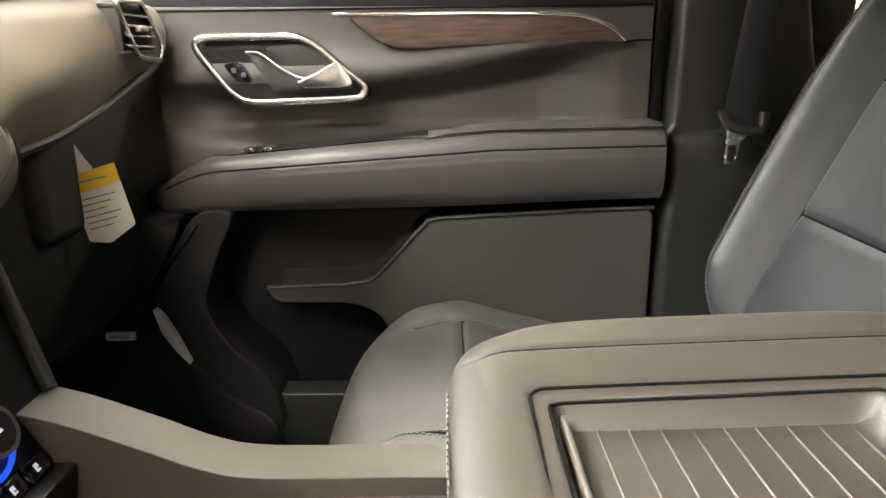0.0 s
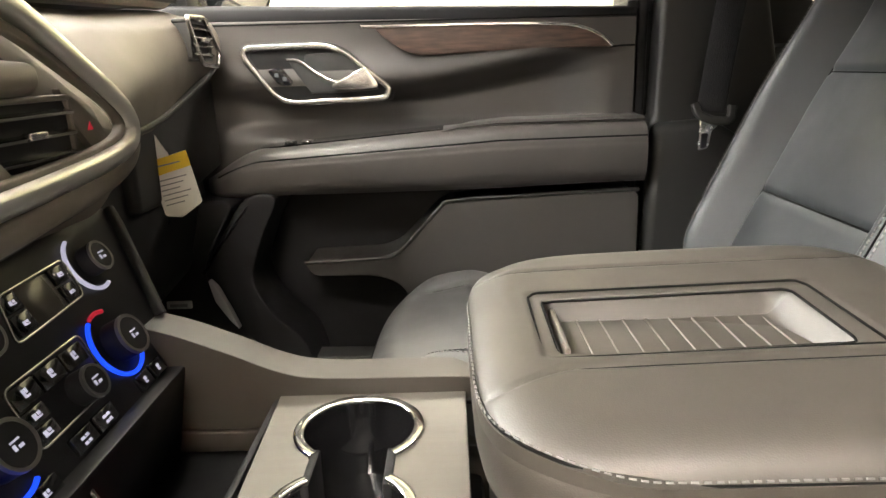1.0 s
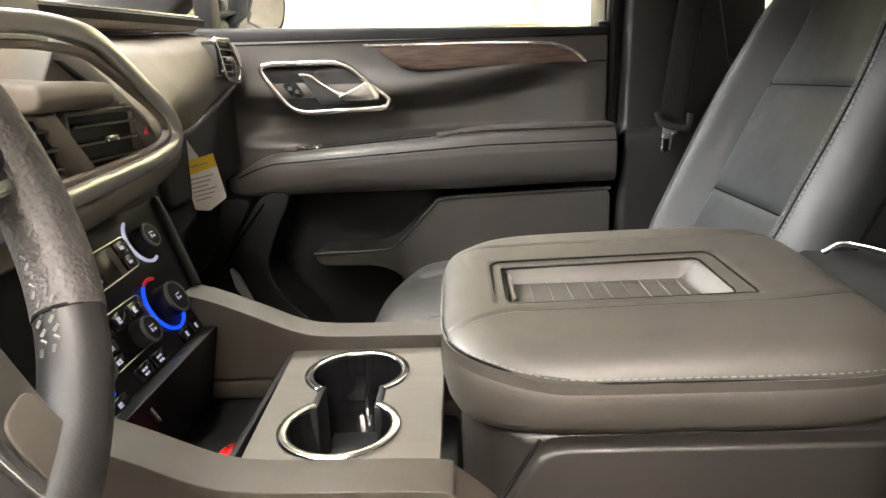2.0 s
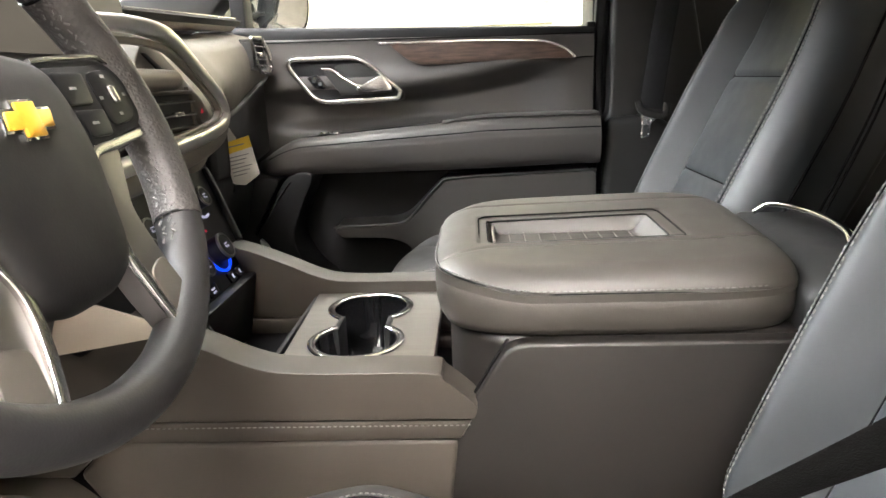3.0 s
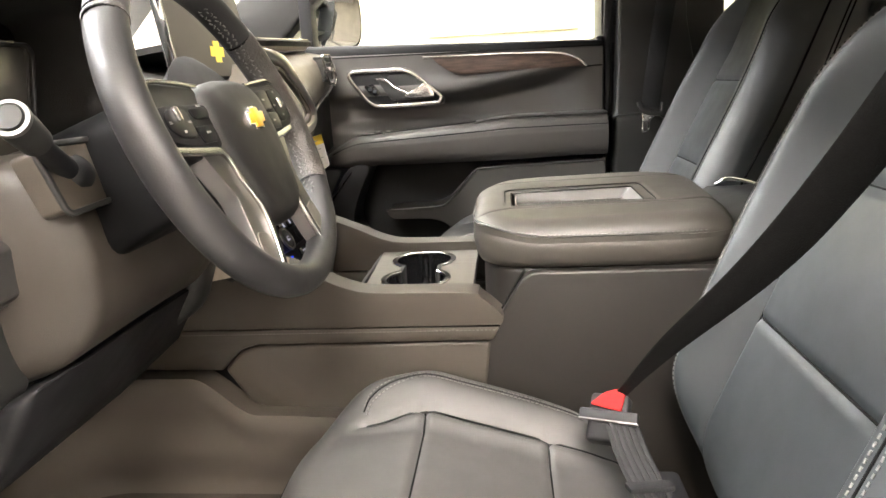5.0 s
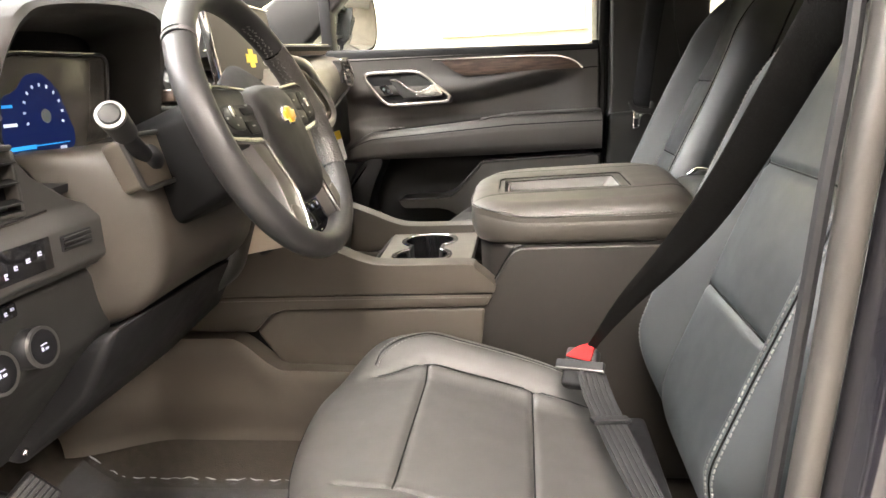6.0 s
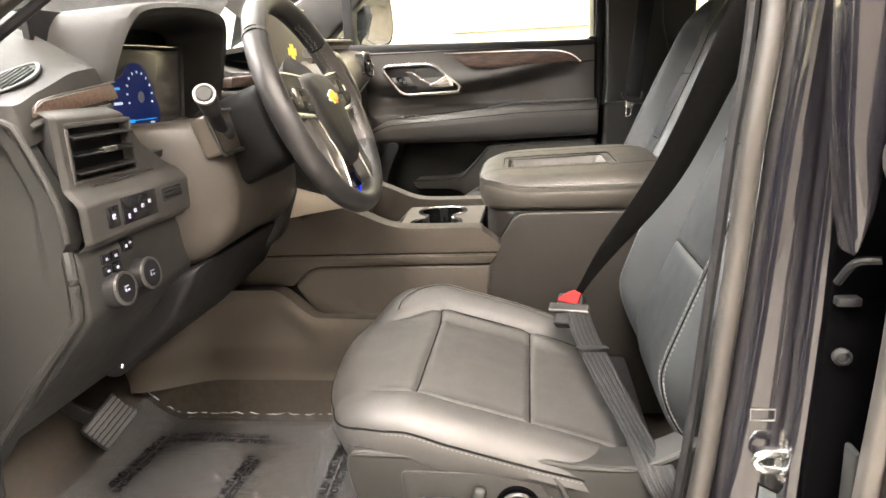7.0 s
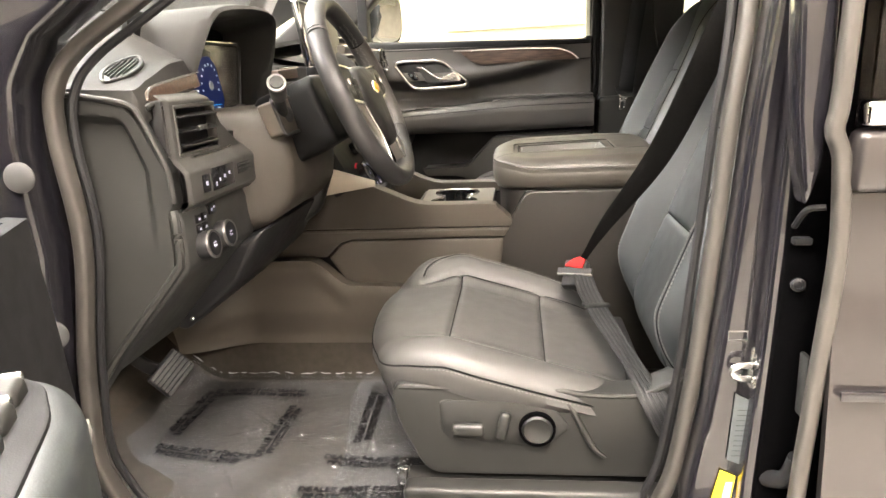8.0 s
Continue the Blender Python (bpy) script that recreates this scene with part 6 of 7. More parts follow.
    part("shield_lip", sweep(lip, circle(0.0055, 8)), TRIM, t)
    fl = smooth_path([(cx + x, o + side * (0.006 + 0.004 * k), z + dz) for k, (x, z) in enumerate(((0.075, 0.829), (0.105, 0.806), (0.126, 0.768), (0.145, 0.732), (0.166, 0.716)))], 6)
    part("shield_flare", sweep(fl, circle(0.0042, 10), scale=lambda f: 0.5 + 0.8 * math.sin(math.pi * min(1, f * 0.8 + 0.1))), TRIM, t)
    part("front_shield", prism([(cx - 0.215, 0.85 + dz), (cx - 0.19, 0.72 + dz), (cx - 0.10, 0.67 + dz), (cx - 0.10, 0.85 + dz)], "y", cy - 0.225, cy + 0.225, 0.02, 4), TRIM, t)
    part("under_frame", rbox(cx - 0.12, cx + 0.26, cy - 0.20, cy + 0.20, 0.64, 0.80 + dz, 0.01), BLACK, t)
    for s in (-1, 1):
        part("seat_rail", rbox(cx - 0.19, cx + 0.30, cy + s * 0.215 - 0.022, cy + s * 0.215 + 0.022, 0.60, 0.652, 0.006), TRIM, t)
    part("rail_cover", rbox(cx - 0.185, cx + 0.26, cy + side * 0.275 - 0.022, cy + side * 0.275 + 0.022, 0.60, 0.668, 0.010, 3), TRIM, t)
    part("rail_tip", rbox(cx - 0.207, cx - 0.185, cy + side * 0.215 - 0.02, cy + side * 0.215 + 0.02, 0.632, 0.668, 0.004), STEEL, t)
    return t, o


drv, od = front_seat(0.045, -0.460, 0.0, -1, 22.0, "black leather driver seat with grey stitching and power switches")
front_seat(0.135, 0.405, 0.112, 1, 25.0, "black leather passenger seat with grey twin stitching")

# power switches on the open side
py = od - 0.008
plate = part("switch_plate", prism(corner_poly([(-0.075, 0.815), (0.118, 0.812), (0.152, 0.765), (0.112, 0.728), (-0.060, 0.740), (-0.072, 0.760)], 0.012), "y", py + 0.004, py - 0.003, 0.002), TRIM, drv, "recessed power switch plate")
part("slide_switch", rbox(-0.052, 0.004, py - 0.020, py - 0.002, 0.752, 0.776, 0.008, 3), TRIM, plate)
part("tilt_switch", put(rbox(-0.010, 0.010, -0.018, 0, -0.026, 0.026, 0.008, 3), Matrix.Translation((0.037, py - 0.002, 0.772)) @ Matrix.Rotation(radians(14), 4, "Y")), TRIM, plate)
part("lumbar_knob", lathe([(0.004, 0), (0.027, 0), (0.027, 0.008), (0.023, 0.013), (0.016, 0.010), (0.001, 0.009)], frame_of((0.095, py - 0.002, 0.764), (0, -1, 0)), 32), TRIM, plate, "round satin lumbar knob")
# proud hoop whose near-black colour paints the shade of a groove
part("knob_groove_shade", hoop([(0.0268, 0.001), (0.0318, 0.001), (0.0312, 0.0100), (0.0272, 0.0100)], frame_of((0.095, py - 0.002, 0.764), (0, -1, 0)), 32), GAPSHADE, plate)

# ---- seat belts ----
def ribbon(pts, width, across, thick=0.0022, n=10):
    """A flat strap through pts; across: for each point the direction of its width."""
    P, A = smooth_path(pts, n), smooth_path(across, n)
    bm = bmesh.new()
    rows = []
    for i, (p, a) in enumerate(zip(P, A)):
        t = (P[min(i + 1, len(P) - 1)] - P[max(i - 1, 0)]).normalized()
        a = (a - t * a.dot(t)).normalized()
        nn = a.cross(t)
        wd = width if not isinstance(width, (list, tuple)) else width[0] + (width[1] - width[0]) * step(width[2], 1.0, i / (len(P) - 1))
        rows.append([bm.verts.new(p + a * (wd * k / 2) + nn * h) for k, h in ((-1, 0), (-0.9, thick / 2), (-0.3, thick * 0.4), (0.3, thick * 0.4), (0.9, thick / 2), (1, 0), (0.9, -thick / 2), (-0.9, -thick / 2))])
    for A0, B0 in zip(rows, rows[1:]):
        for j in range(8):
            bm.faces.new((A0[j], A0[(j + 1) % 8], B0[(j + 1) % 8], B0[j]))
    bm.faces.new(rows[0])
    bm.faces.new(rows[-1][::-1])
    return bm


sbelt = thing("seat_belt", (0.21, -0.34, 0.9), "black woven seat belt fastened across the empty driver seat", "seat belt")
part("shoulder_strap", ribbon([(0.43, -0.755, 1.58), (0.385, -0.690, 1.440), (0.325, -0.530, 1.215), (0.246, -0.405, 1.052), (0.208, -0.338, 0.962)], (0.046, 0.015, 0.45), [(-0.35, 0.75, -0.5), (-0.45, 0.6, -0.6), (-0.55, 0.55, -0.6), (-0.7, 0.5, -0.5), (-0.8, 0.5, -0.3)]), BELT, sbelt, "black woven shoulder strap")
part("lap_strap", ribbon([(0.204, -0.362, 0.930), (0.212, -0.395, 0.906), (0.224, -0.440, 0.888), (0.236, -0.50, 0.876), (0.247, -0.56, 0.868), (0.272, -0.665, 0.845), (0.292, -0.724, 0.818), (0.322, -0.732, 0.760)], 0.047, [(-1, -0.25, 0.2), (-1, -0.25, 0.1), (-1, -0.25, 0.1), (-1, -0.28, 0.1), (-1, -0.28, 0.2), (-1, -0.2, 0.3), (-0.9, 0, -0.3), (-0.9, 0, -0.3)]), GREYBELT, sbelt, "grey woven lap strap")
LAP = [(0.204, -0.362, 0.930), (0.212, -0.395, 0.906), (0.224, -0.440, 0.888), (0.236, -0.50, 0.876), (0.247, -0.56, 0.868), (0.272, -0.665, 0.845), (0.292, -0.724, 0.818), (0.322, -0.732, 0.760)]
LAPW = [(-1, -0.25, 0.2), (-1, -0.25, 0.1), (-1, -0.25, 0.1), (-1, -0.28, 0.1), (-1, -0.28, 0.2), (-1, -0.2, 0.3), (-0.9, 0, -0.3), (-0.9, 0, -0.3)]
for k in range(-2, 3):
    part("strap_rib", ribbon([Vector(p) + Vector(a).normalized() * (0.0085 * k) for p, a in zip(LAP, LAPW)], 0.0048, LAPW, 0.0042), RIBBELT, sbelt)
part("strap_keeper", put(rbox(-0.028, 0.028, -0.010, 0.010, -0.003, 0.004, 0.002), frame_of((0.224, -0.440, 0.890), (0.05, 0.15, 1), (0.25, -1, 0))), GREYBELT, sbelt)
buck = thing("belt_buckle", (0.195, -0.325, 0.86), "black belt buckle with red release button", "buckle")
bkm = frame_of((0.193, -0.333, 0.935), (-0.35, -0.65, 0.65), (0.2, 0.6, 0.8))
part("body", put(rbox(-0.026, 0.026, -0.045, 0.020, -0.014, 0.010, 0.006, 3), bkm), BLACK, buck)
part("release_button", put(prism(corner_poly([(-0.024, 0.002), (0.018, -0.004), (0.022, 0.030), (-0.006, 0.020)], 0.003), "z", 0.004, 0.014, 0.003), bkm), RED, buck, "red release button")
part("tongue", put(rbox(-0.036, 0.042, -0.018, -0.004, 0.008, 0.018, 0.003), bkm), BLACK, buck)
part("tongue_edge", put(rbox(-0.036, 0.042, -0.020, -0.017, 0.009, 0.017, 0.001), bkm), KNOB, buck)

pbelt = thing("seat_belt", (0.44, 0.70, 1.2), "grey woven belt hanging unused on the pillar", "seat belt")
part("shoulder_strap", ribbon([(0.500, 0.690, 1.75), (0.490, 0.690, 1.60), (0.465, 0.688, 1.42), (0.447, 0.686, 1.275)], 0.047, [(1, -0.25, 0), (1, -0.25, 0), (1, -0.2, 0.1), (1, -0.15, 0.2)]), GREYBELT, pbelt)
part("guide", sweep(smooth_path([(0.418, 0.682, 1.290), (0.424, 0.676, 1.272), (0.446, 0.674, 1.262), (0.474, 0.672, 1.262), (0.480, 0.676, 1.285)], 6), oblong(0.014, 0.012, 0.004, 3), up=(0, 1, 0)), TRIM, pbelt, "grey plastic belt guide")
part("tongue", prism(corner_poly([(0.424, 1.264), (0.458, 1.254), (0.446, 1.243), (0.442, 1.214), (0.424, 1.210), (0.426, 1.246)], 0.005), "y", 0.672, 0.675, 0.0008), STEEL, pbelt, "steel belt tongue")
part("tongue_grip", prism(corner_poly([(0.428, 1.240), (0.440, 1.240), (0.438, 1.216), (0.428, 1.214)], 0.003), "y", 0.6695, 0.6725, 0.001), BLACK, pbelt)

# ---- steering wheel ----
wheel = thing("steering_wheel", (-0.228, -0.44, 1.336), "black leather steering wheel with silver spokes and gold emblem", "steering wheel")
WC = Vector((-0.2225, -0.458, 1.335))
WM = frame_of(WC, (math.cos(radians(22)), 0, math.sin(radians(22))))
WR = 0.1785


SPOKE = mat("satin_spoke_metal", (0.20, 0.19, 0.185), 0.36, metal=0.9, var=0.06, scale=20)


def wheel_ring(a0, a1, k, r):
    return [WM @ Vector((WR * math.cos(radians(a0 + (a1 - a0) * i / k)), WR * 0.985 * math.sin(radians(a0 + (a1 - a0) * i / k)), 0)) for i in range(k + 1)]


full = wheel_ring(0, 360, 120, WR)[:-1]
part("rim", sweep(full, circle(0.0172, 16, 1.0, 1.12), True, up=tuple(WM.col[2][:3])), HIDE, wheel, "smooth black leather rim")
for a0, a1 in ((-30, 38), (140, 142)):
    part("grip", sweep(wheel_ring(a0, a1, 36, WR), circle(0.0180, 16, 1.0, 1.12), up=tuple(WM.col[2][:3])), mat("perforated_grip_leather", (0.042, 0.038, 0.036), 0.5, var=0.15, scale=40, bump=0.8, bscale=420, voronoi=True), wheel, "perforated leather grip")
    for a in (a0, a1):
        c = WM @ Vector((WR * math.cos(radians(a)), WR * 0.985 * math.sin(radians(a)), 0))
        tdir = WM.to_3x3() @ Vector((-math.sin(radians(a)), math.cos(radians(a)), 0))
        part("rim_joint", hoop([(0.0150, -0.001), (0.0186, -0.001), (0.0186, 0.001), (0.0150, 0.001)], frame_of(c, tdir, tuple(WM.col[2][:3])), 24), SEAM, wheel)


def hub_ring(k, z, lift=0.0):
    side = [(0.0, 0.052), (0.034, 0.050), (0.064, 0.041), (0.074, 0.018), (0.074, -0.020), (0.062, -0.062), (0.050, -0.094), (0.028, -0.109)]
    pts = side + [(0.0, -0.112)] + [(-x, y) for x, y in side[:0:-1]]
    return [(x * k, -0.024 + (y + 0.024) * k, z + lift * (y + 0.024)) for x, y in round3([(*p, 0) for p in pts], 6)]


for a0, a1 in ((-38, 62), (118, 218)):
    for off in (-0.004, 0.004):
        lace = [WM @ Vector(((WR - 0.0168) * math.cos(radians(a)), (WR - 0.0168) * 0.985 * math.sin(radians(a)), off + 0.0015 * math.sin(a * 2.2))) for a in [a0 + (a1 - a0) * i / 200 for i in range(201)]]
        part("lacing", stitches(lace, tuple(WM.to_3x3() @ Vector((math.cos(radians((a0 + a1) / 2)), math.sin(radians((a0 + a1) / 2)), 0.3)) * -1), 0.0042, 0.0028, 0.0008), THREAD, wheel, "grey rim lacing")
hb = bmesh.new()
hub_rings = [[hb.verts.new(p) for p in hub_ring(k, z)] for k, z in ((0.90, -0.024), (0.97, -0.010), (1.0, 0.000), (0.985, 0.008), (0.94, 0.0145), (0.86, 0.0185), (0.66, 0.0215), (0.40, 0.0230), (0.15, 0.0235))]
for A, B in zip(hub_rings, hub_rings[1:]):
    for j in range(len(A)):
        hb.faces.new((A[j], A[(j + 1) % len(A)], B[(j + 1) % len(A)], B[j]))
hb.faces.new(hub_rings[0][::-1])
hb.faces.new(hub_rings[-1])
hub = part("hub_pad", put(hb, WM), HUBHIDE, wheel, "soft black hub pad")
part("hub_back", lathe([(0.03, -0.045), (0.075, -0.035), (0.088, -0.012), (0.07, 0.0)], WM, 32), BLACK, wheel)
for s in (-1, 1):
    top_v = 1.0 if s > 0 else 0.62
    spoke = part("spoke", put(prism(corner_poly([(s * 0.060, 0.046), (s * 0.150, 0.052), (s * 0.172, 0.038), (s * 0.172, -0.008), (s * 0.150, -0.018), (s * 0.070, -0.030)], 0.012), "z", -0.014, 0.007, 0.004, 3), WM), TRIM, wheel)
    part("button_pad", put(prism(corner_poly([(s * 0.064, 0.040 * top_v), (s * 0.150, 0.044 * top_v), (s * 0.164, 0.032 * top_v), (s * 0.163, 0.0), (s * 0.148, -0.009), (s * 0.074, -0.019)], 0.008), "z", 0.006, 0.0115, 0.002, 2), WM), BLACK, spoke, "dark button panel")
    for a, b, c, d in ((0.070, 0.104, 0.012, 0.036), (0.076, 0.108, -0.012, 0.008)):
        part("button", put(prism(corner_poly([(s * a, d * top_v), (s * (b + 0.004), d * top_v), (s * b, c), (s * (a + 0.004), c)], 0.004, 3), "z", 0.010, 0.0132, 0.0008), WM), FASCIA, spoke)
        part("mark", put(rbox(-0.004, 0.004, -0.001, 0.001, 0.0131, 0.0136, 0), WM @ Matrix.Translation((s * (a + b) / 2, (c + d) / 2, 0))), INK, spoke)
    part("button", put(prism(corner_poly([(s * 0.112, 0.036 * top_v), (s * 0.146, 0.039 * top_v), (s * 0.157, 0.026 * top_v), (s * 0.156, 0.006), (s * 0.144, -0.003), (s * 0.114, -0.006)], 0.008, 3), "z", 0.010, 0.0128, 0.0008), WM), FASCIA, spoke)
    for a, b in ((0.133, 0.033), (0.133, 0.003), (0.117, 0.016), (0.151, 0.018)):
        part("mark", put(rbox(-0.0022, 0.0022, -0.0012, 0.0012, 0.0127, 0.0132, 0), WM @ Matrix.Translation((s * a, b * top_v, 0))), INK, spoke)
    part("roller", put(rbox(-0.004, 0.004, -0.007, 0.007, 0.0115, 0.0160, 0.002), WM @ Matrix.Translation((s * 0.134, 0.018, 0))), CHROME, spoke, "chrome thumb roller")
    part("trim_band", put(sweep(smooth_path([(s * 0.062, 0.045, 0.0085), (s * 0.110, 0.049, 0.009), (s * 0.148, 0.050, 0.009), (s * 0.166, 0.040, 0.008)], 6), oblong(0.004, 0.004, 0.0015, 2)), WM), CHROME, spoke, "thin silver trim line")
    part("lower_spoke", put(prism(corner_poly([(s * 0.070, -0.022), (s * 0.116, -0.018), (s * 0.090, -0.066), (s * 0.098, -0.122), (s * 0.106, -0.142), (s * 0.070, -0.166), (s * 0.056, -0.120), (s * 0.050, -0.085), (s * 0.062, -0.051)], 0.010), "z", -0.012, 0.007, 0.004, 3), WM), SPOKE, wheel, "satin dark metal lower spoke")
    part("spoke_tip", put(prism(corner_poly([(s * 0.066, -0.112), (s * 0.092, -0.104), (s * 0.102, -0.140), (s * 0.074, -0.162)], 0.010), "z", -0.008, 0.0085, 0.003, 3), WM), SATIN, wheel, "satin silver spoke tip")
    part("spoke_edge", put(sweep(smooth_path([(s * 0.158, -0.012, 0.007), (s * 0.110, -0.018, 0.008), (s * 0.074, -0.024, 0.0085), (s * 0.064, -0.052, 0.0085), (s * 0.052, -0.085, 0.0085), (s * 0.058, -0.120, 0.008), (s * 0.071, -0.158, 0.006)], 8), oblong(0.0085, 0.006, 0.0022, 3)), WM), CHROME, wheel, "silver spoke edging")
part("emblem", put(merge(prism([(-0.030, -0.0075), (0.025, -0.0075), (0.030, 0.0075), (-0.025, 0.0075)], "z", 0, 0.004, 0.001), prism([(-0.013, -0.0145), (0.010, -0.0145), (0.013, 0.0145), (-0.010, 0.0145)], "z", 0.0002, 0.0043, 0.001)), WM @ Matrix.Translation((0.006, 0.001, 0.0228)) @ Matrix.Diagonal((0.74, 0.74, 1, 1))), GOLD, hub, "gold cross-shaped emblem")
part("emblem_rim", put(merge(prism([(-0.0325, -0.0100), (0.0275, -0.0100), (0.0325, 0.0100), (-0.0275, 0.0100)], "z", 0, 0.0030, 0.0005), prism([(-0.0155, -0.0170), (0.0125, -0.0170), (0.0155, 0.0170), (-0.0125, 0.0170)], "z", 0.0001, 0.0032, 0.0005)), WM @ Matrix.Translation((0.006, 0.001, 0.0222)) @ Matrix.Diagonal((0.74, 0.74, 1, 1))), BRIGHT, hub, "chrome emblem rim")

# ---- foot well ----
ped = thing("brake_pedal", (-0.70, -0.50, 0.77), "black rubber brake pedal pad with steel face", "pedal")
pm = frame_of((-0.690, -0.490, 0.760), (0.79, -0.53, 0.33)) @ Matrix.Rotation(radians(32), 4, "Z")
pp = part("pad", put(rbox(-0.045, 0.045, -0.032, 0.032, -0.010, 0.004, 0.006, 3), pm), BLACK, ped)
for k in range(6):
    part("tread", put(rbox(-0.041, 0.041, -0.0285 + 0.010 * k, -0.0225 + 0.010 * k, 0.003, 0.008, 0.002), pm), PLUG, pp, "steel tread bar")
part("arm", sweep(smooth_path([tuple(pm @ Vector((0, 0, -0.01))), (-0.76, -0.495, 0.79), (-0.84, -0.495, 0.90), (-0.86, -0.495, 1.10)], 6), oblong(0.012, 0.030, 0.004, 3)), BLACK, ped)

FILM = bpy.data.materials.new("clear_plastic_film")
FILM.use_nodes = True
fnt = FILM.node_tree
fnt.nodes.remove(fnt.nodes["Principled BSDF"])
f_tr = fnt.nodes.new("ShaderNodeBsdfTransparent")
f_tr.inputs[0].default_value = (0.86, 0.87, 0.88, 1)
f_df = fnt.nodes.new("ShaderNodeBsdfDiffuse")
f_df.inputs[0].default_value = (0.25, 0.26, 0.285, 1)
f_gl = fnt.nodes.new("ShaderNodeBsdfGlossy")
f_gl.inputs["Roughness"].default_value = 0.11
f_n = fnt.nodes.new("ShaderNodeTexNoise")
f_n.inputs["Scale"].default_value = 5
f_n.inputs["Detail"].default_value = 6
f_r = fnt.nodes.new("ShaderNodeMapRange")
f_r.inputs["From Min"].default_value, f_r.inputs["From Max"].default_value = 0.35, 0.70
f_r.inputs["To Min"].default_value, f_r.inputs["To Max"].default_value = 0.04, 0.19
f_b = fnt.nodes.new("ShaderNodeBump")
f_b.inputs["Strength"].default_value, f_b.inputs["Distance"].default_value = 0.6, 0.004
f_n2 = fnt.nodes.new("ShaderNodeTexNoise")
f_n2.inputs["Scale"].default_value = 24
f_m1, f_m2 = fnt.nodes.new("ShaderNodeMixShader"), fnt.nodes.new("ShaderNodeMixShader")
f_f = fnt.nodes.new("ShaderNodeFresnel")
f_f.inputs["IOR"].default_value = 1.5
fnt.links.new(f_n.outputs["Fac"], f_r.inputs["Value"])
fnt.links.new(f_n2.outputs["Fac"], f_b.inputs["Height"])
fnt.links.new(f_b.outputs["Normal"], f_gl.inputs["Normal"])
fnt.links.new(f_b.outputs["Normal"], f_f.inputs["Normal"])
fnt.links.new(f_r.outputs["Result"], f_m1.inputs[0])
fnt.links.new(f_tr.outputs[0], f_m1.inputs[1])
fnt.links.new(f_df.outputs[0], f_m1.inputs[2])
fnt.links.new(f_f.outputs[0], f_m2.inputs[0])
fnt.links.new(f_m1.outputs[0], f_m2.inputs[1])
fnt.links.new(f_gl.outputs[0], f_m2.inputs[2])
fnt.links.new(f_m2.outputs[0], fnt.nodes["Material Output"].inputs[0])

# pale colour stands in for glints on the clear film's crinkled edge
HEMGLINT = mat("film_edge_glint", (0.40, 0.41, 0.43), 0.12, var=0.3, scale=60, bump=0.5, bscale=120, coat=1.0)
matc = thing("floor_mat_cover", (-0.45, -0.48, 0.605), "clear wrinkled plastic protective film over the dark floor mat", "floor cover")
part("floor_mat", sheet(lambda u, v: (-0.80 + 0.66 * u, -0.735 + 0.505 * v, carpet_z(-0.80 + 0.66 * u, -0.735 + 0.505 * v) + 0.006), 40, 34, 0.006), FOOTCARPET, matc, "dark carpet mat")


crease_rng = random.Random(11)
CREASES = []
for k in range(120):
    ang = crease_rng.choice((0.05, 0.2, 1.4, 2.2, 0.6)) + crease_rng.uniform(-0.25, 0.25)
    CREASES.append((crease_rng.uniform(-0.78, -0.12), crease_rng.uniform(-0.78, -0.23), math.cos(ang), math.sin(ang), crease_rng.uniform(0.03, 0.12), crease_rng.uniform(0.0018, 0.0035), crease_rng.uniform(0.0015, 0.0045)))


def film_z(x, y):
    w = 0.004 + 0.004 * noise.noise((x * 6, y * 6, 4))
    for cx, cy, ca, sa, ln, wd, h in CREASES:
        p, q = (x - cx) * ca + (y - cy) * sa, (y - cy) * ca - (x - cx) * sa
        if abs(q) < 3 * wd and abs(p) < ln:
            w += h * hump(q, 0.006 * math.sin(p * 30), wd) * (1 - (p / ln) ** 2)
    return carpet_z(x, min(-0.235, max(-0.74, y))) + 0.016 + w


def film(u, v):
    y = -0.795 + 0.593 * v
    x0 = -0.60 - 0.165 * step(-0.70, -0.57, y) - 0.03 * step(-0.5, -0.25, y) + 0.004 * noise.noise((y * 40, 0, 3))
    x = x0 + (-0.10 - x0) * u
    z = film_z(x, y)
    z += 0.010 * step(0.985, 1.0, v) * abs(noise.noise((x * 25, 0, 1)))
    return (x, y, z)


cover = part("plastic_film", sheet(film, 260, 220), FILM, matc, "clear crinkled plastic film")
cover.visible_shadow = False
if sum(p.normal.z for p in cover.data.polygons) < 0:
    cover.data.flip_normals()


# cord of uneven width that paints broken glints along the film's edge
part("film_hem", sweep([Vector(film(i / 240, 1.0)) + Vector((0, 0.004 * noise.noise((i * 0.15, 2, 0)), 0.004 + 0.003 * noise.noise((i * 0.11, 5, 0)))) for i in range(241)], oblong(0.0030, 0.0022, 0.0008, 2), scale=lambda f: 0.75 + 1.1 * noise.noise((f * 26, 0, 0))), HEMGLINT, matc, "crinkled film edge with glints painted pale")


def film_fold(u, v):
    y = -0.79 + 0.58 * v
    x = -0.335 + 0.045 * step(-0.30, -0.62, y) + 0.16 * u
    return (x, y, film_z(x, y) + 0.0025 + 0.003 * step(0.06, 0.0, u))


fold = part("film_fold", sheet(film_fold, 60, 160), FILM, matc, "doubled strip of clear film")
fold.visible_shadow = False
if sum(p.normal.z for p in fold.data.polygons) < 0:
    fold.data.flip_normals()


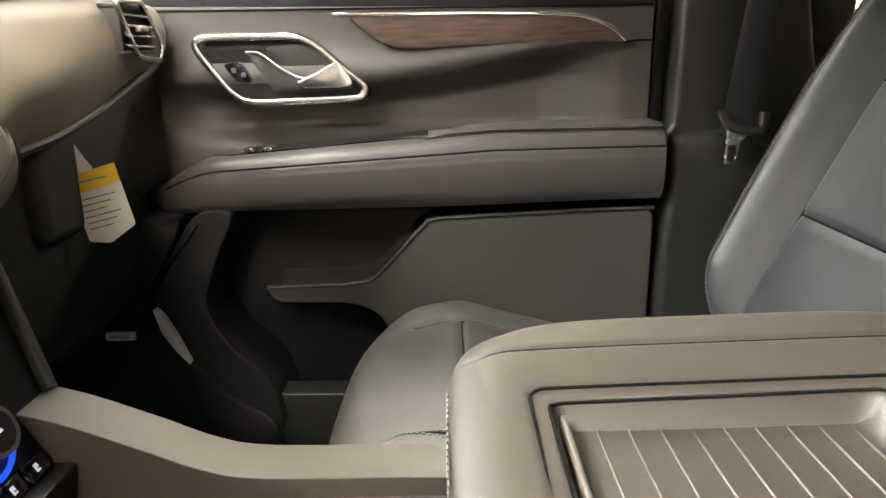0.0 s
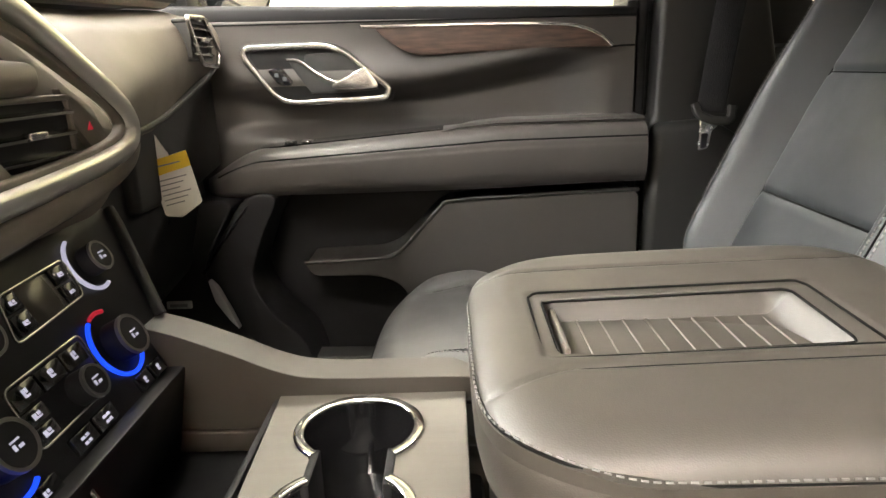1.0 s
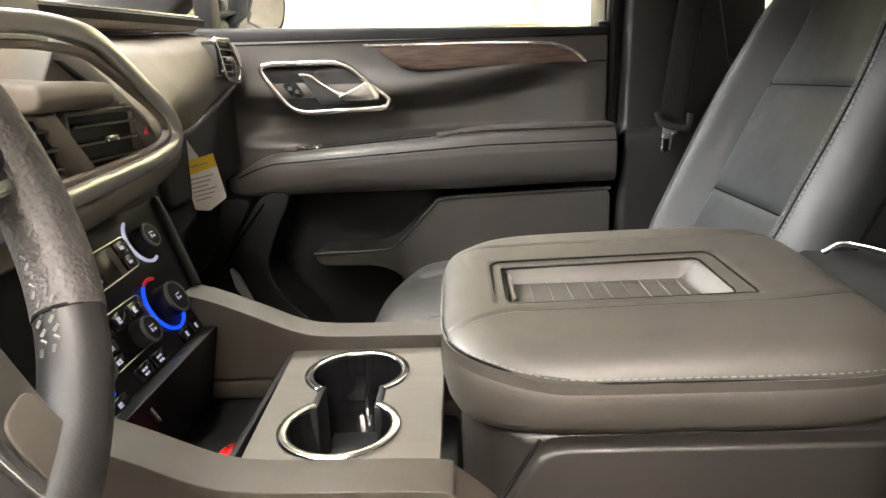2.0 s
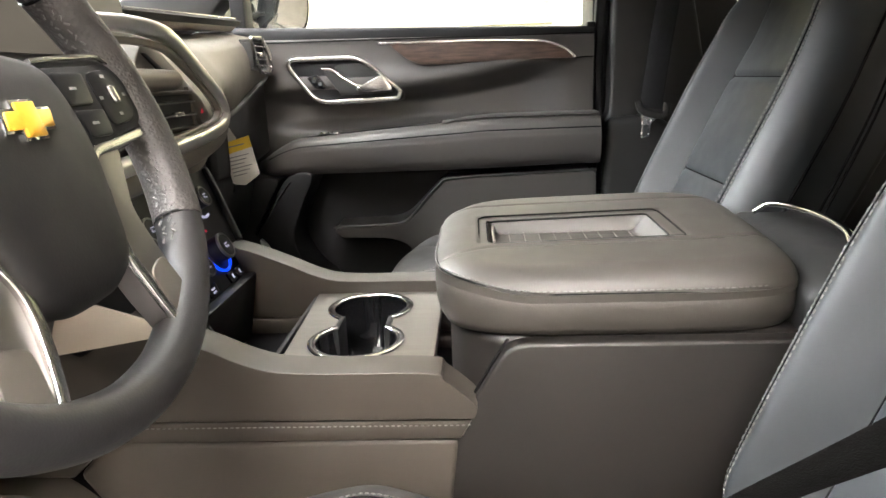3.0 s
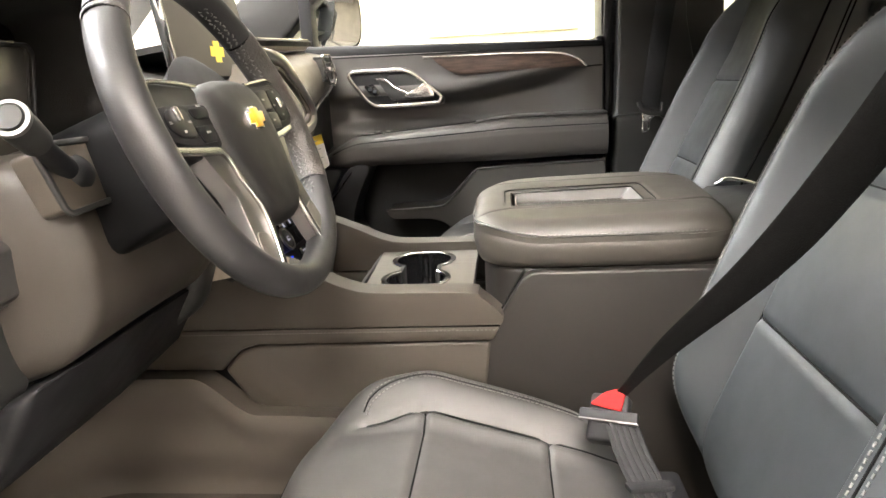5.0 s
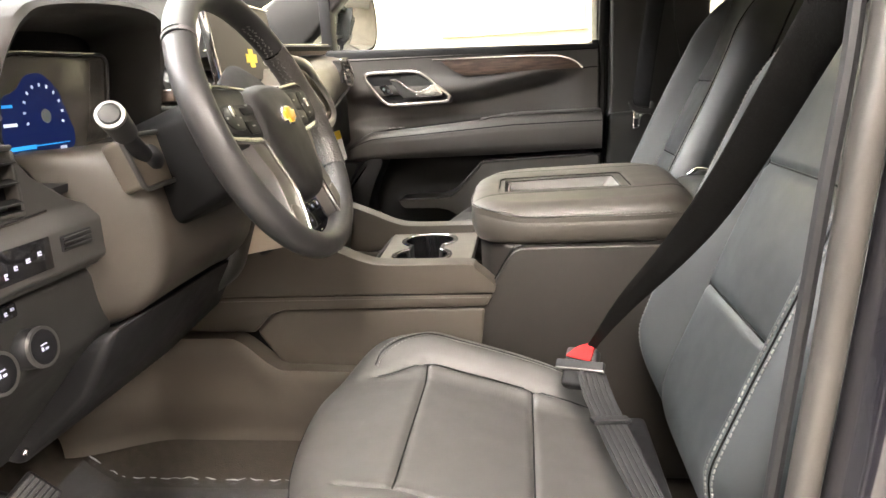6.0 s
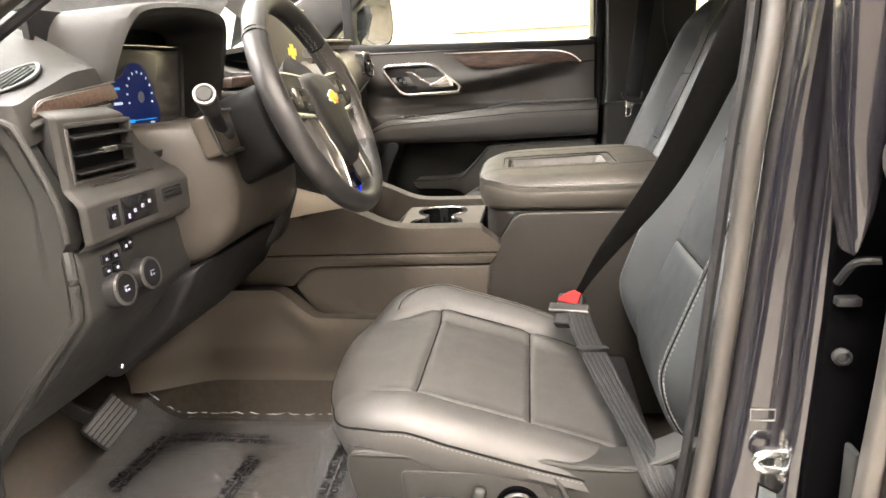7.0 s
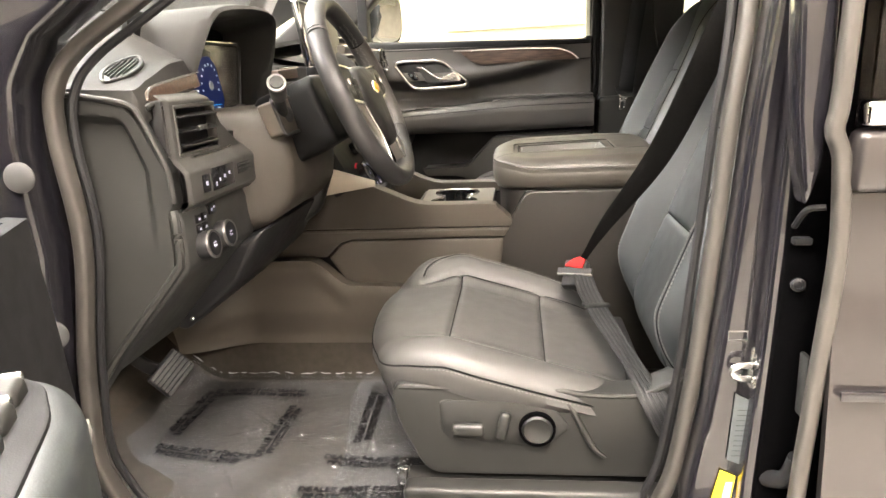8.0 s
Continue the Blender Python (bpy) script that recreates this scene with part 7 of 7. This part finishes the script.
def printed(text, x, y, turn, size):
    cu = bpy.data.curves.new("print", "FONT")
    cu.body, cu.size, cu.align_x, cu.offset = text, size, "CENTER", 0.0008
    ob = new("film_print", cu)
    dg = bpy.context.evaluated_depsgraph_get()
    me = bpy.data.meshes.new_from_object(ob.evaluated_get(dg))
    bpy.data.objects.remove(ob)
    bm = bmesh.new()
    bm.from_mesh(me)
    bpy.data.meshes.remove(me)
    bmesh.ops.triangulate(bm, faces=bm.faces)
    m = pose(x, y, 0, 0, 0, turn)
    for v in bm.verts:
        q = m @ v.co
        v.co = (q.x, q.y, film_z(q.x, q.y) + 0.0060)
    part("film_print", bm, PRINT, matc, "black printed words")


for x, y, turn in ((-0.595, -0.588, -8), (-0.690, -0.41, -91), (-0.56, -0.318, 182), (-0.463, -0.485, 89), (-0.275, -0.42, 92), (-0.22, -0.602, -3), (-0.24, -0.700, 2)):
    printed("DEALER MUST REMOVE\nPROTECTIVE COVER", x, y, turn, 0.0215)

# ---- driver door, standing open ----
od_t = thing("front_door", (-0.72, -1.0, 0.6), "open driver door with black trim and window switches", "car door")
OPEN = Matrix.Translation((-0.74, -1.0, 0)) @ Matrix.Rotation(radians(-66), 4, "Z") @ Matrix.Translation((0.74, 1.0, 0))


def swung(bm):
    return put(bm, OPEN)


part("trim_panel", swung(sheet(lambda u, v: (-0.53 + 0.72 * u, -0.800 + 0.012 * math.sin(math.pi * v) - 0.02 * step(0.02, 0.0, u), 0.62 + 0.615 * v), 40, 40, 0.02)), BLACK, od_t)
part("outer_skin", swung(sheet(lambda u, v: (-0.70 + 0.91 * u, -0.985 - 0.02 * math.sin(math.pi * v), 0.50 + 0.95 * v), 4, 12, 0.02)), PAINT, od_t)
part("shut_edge", swung(merge(rbox(-0.70, -0.66, -0.98, -0.90, 0.55, 1.44, 0.01), rbox(0.18, 0.21, -0.98, -0.82, 0.55, 1.44, 0.01), rbox(-0.66, 0.21, -0.98, -0.82, 0.52, 0.56, 0.01), rbox(-0.60, 0.21, -0.98, -0.83, 1.41, 1.45, 0.01))), PAINT, od_t)
NOSE = [(-0.176, -0.80), (-0.173, -0.715), (-0.148, -0.676), (-0.10, -0.656), (0.0, -0.650), (0.10, -0.650), (0.10, -0.80)]
part("arm_rest", swung(prism(corner_poly(NOSE, 0.03, 6), "z", 1.04, 1.200, 0.016, 5)), LEATHER, od_t, "padded grey-black arm rest")
sp2 = part("switch_panel", swung(prism(corner_poly([(-0.164, -0.80), (-0.160, -0.712), (-0.134, -0.684), (-0.085, -0.670), (0.06, -0.666), (0.06, -0.80)], 0.012, 4), "z", 1.19, 1.2025, 0.002)), BLACK, od_t, "black window switch panel")
for i in range(5):
    part("window_switch", swung(rbox(-0.128 + 0.033 * i, -0.102 + 0.033 * i, -0.790, -0.690 + 0.003 * i, 1.196, 1.212, 0.005, 3)), TRIM, sp2)
    part("switch_lip", swung(rbox(-0.131 + 0.033 * i, -0.125 + 0.033 * i, -0.788, -0.692 + 0.003 * i, 1.207, 1.2135, 0.002)), CHROME, sp2)
chk = thing("door_check_strap", (-0.55, -0.93, 0.80), "pale plastic door check strap beside the doorway", "strap")
part("strap", sweep(smooth_path([(-0.600, -0.89, 0.862), (-0.580, -0.925, 0.842), (-0.560, -0.95, 0.800), (-0.530, -1.0, 0.745)], 6), oblong(0.006, 0.030, 0.002, 2)), PALE, chk)
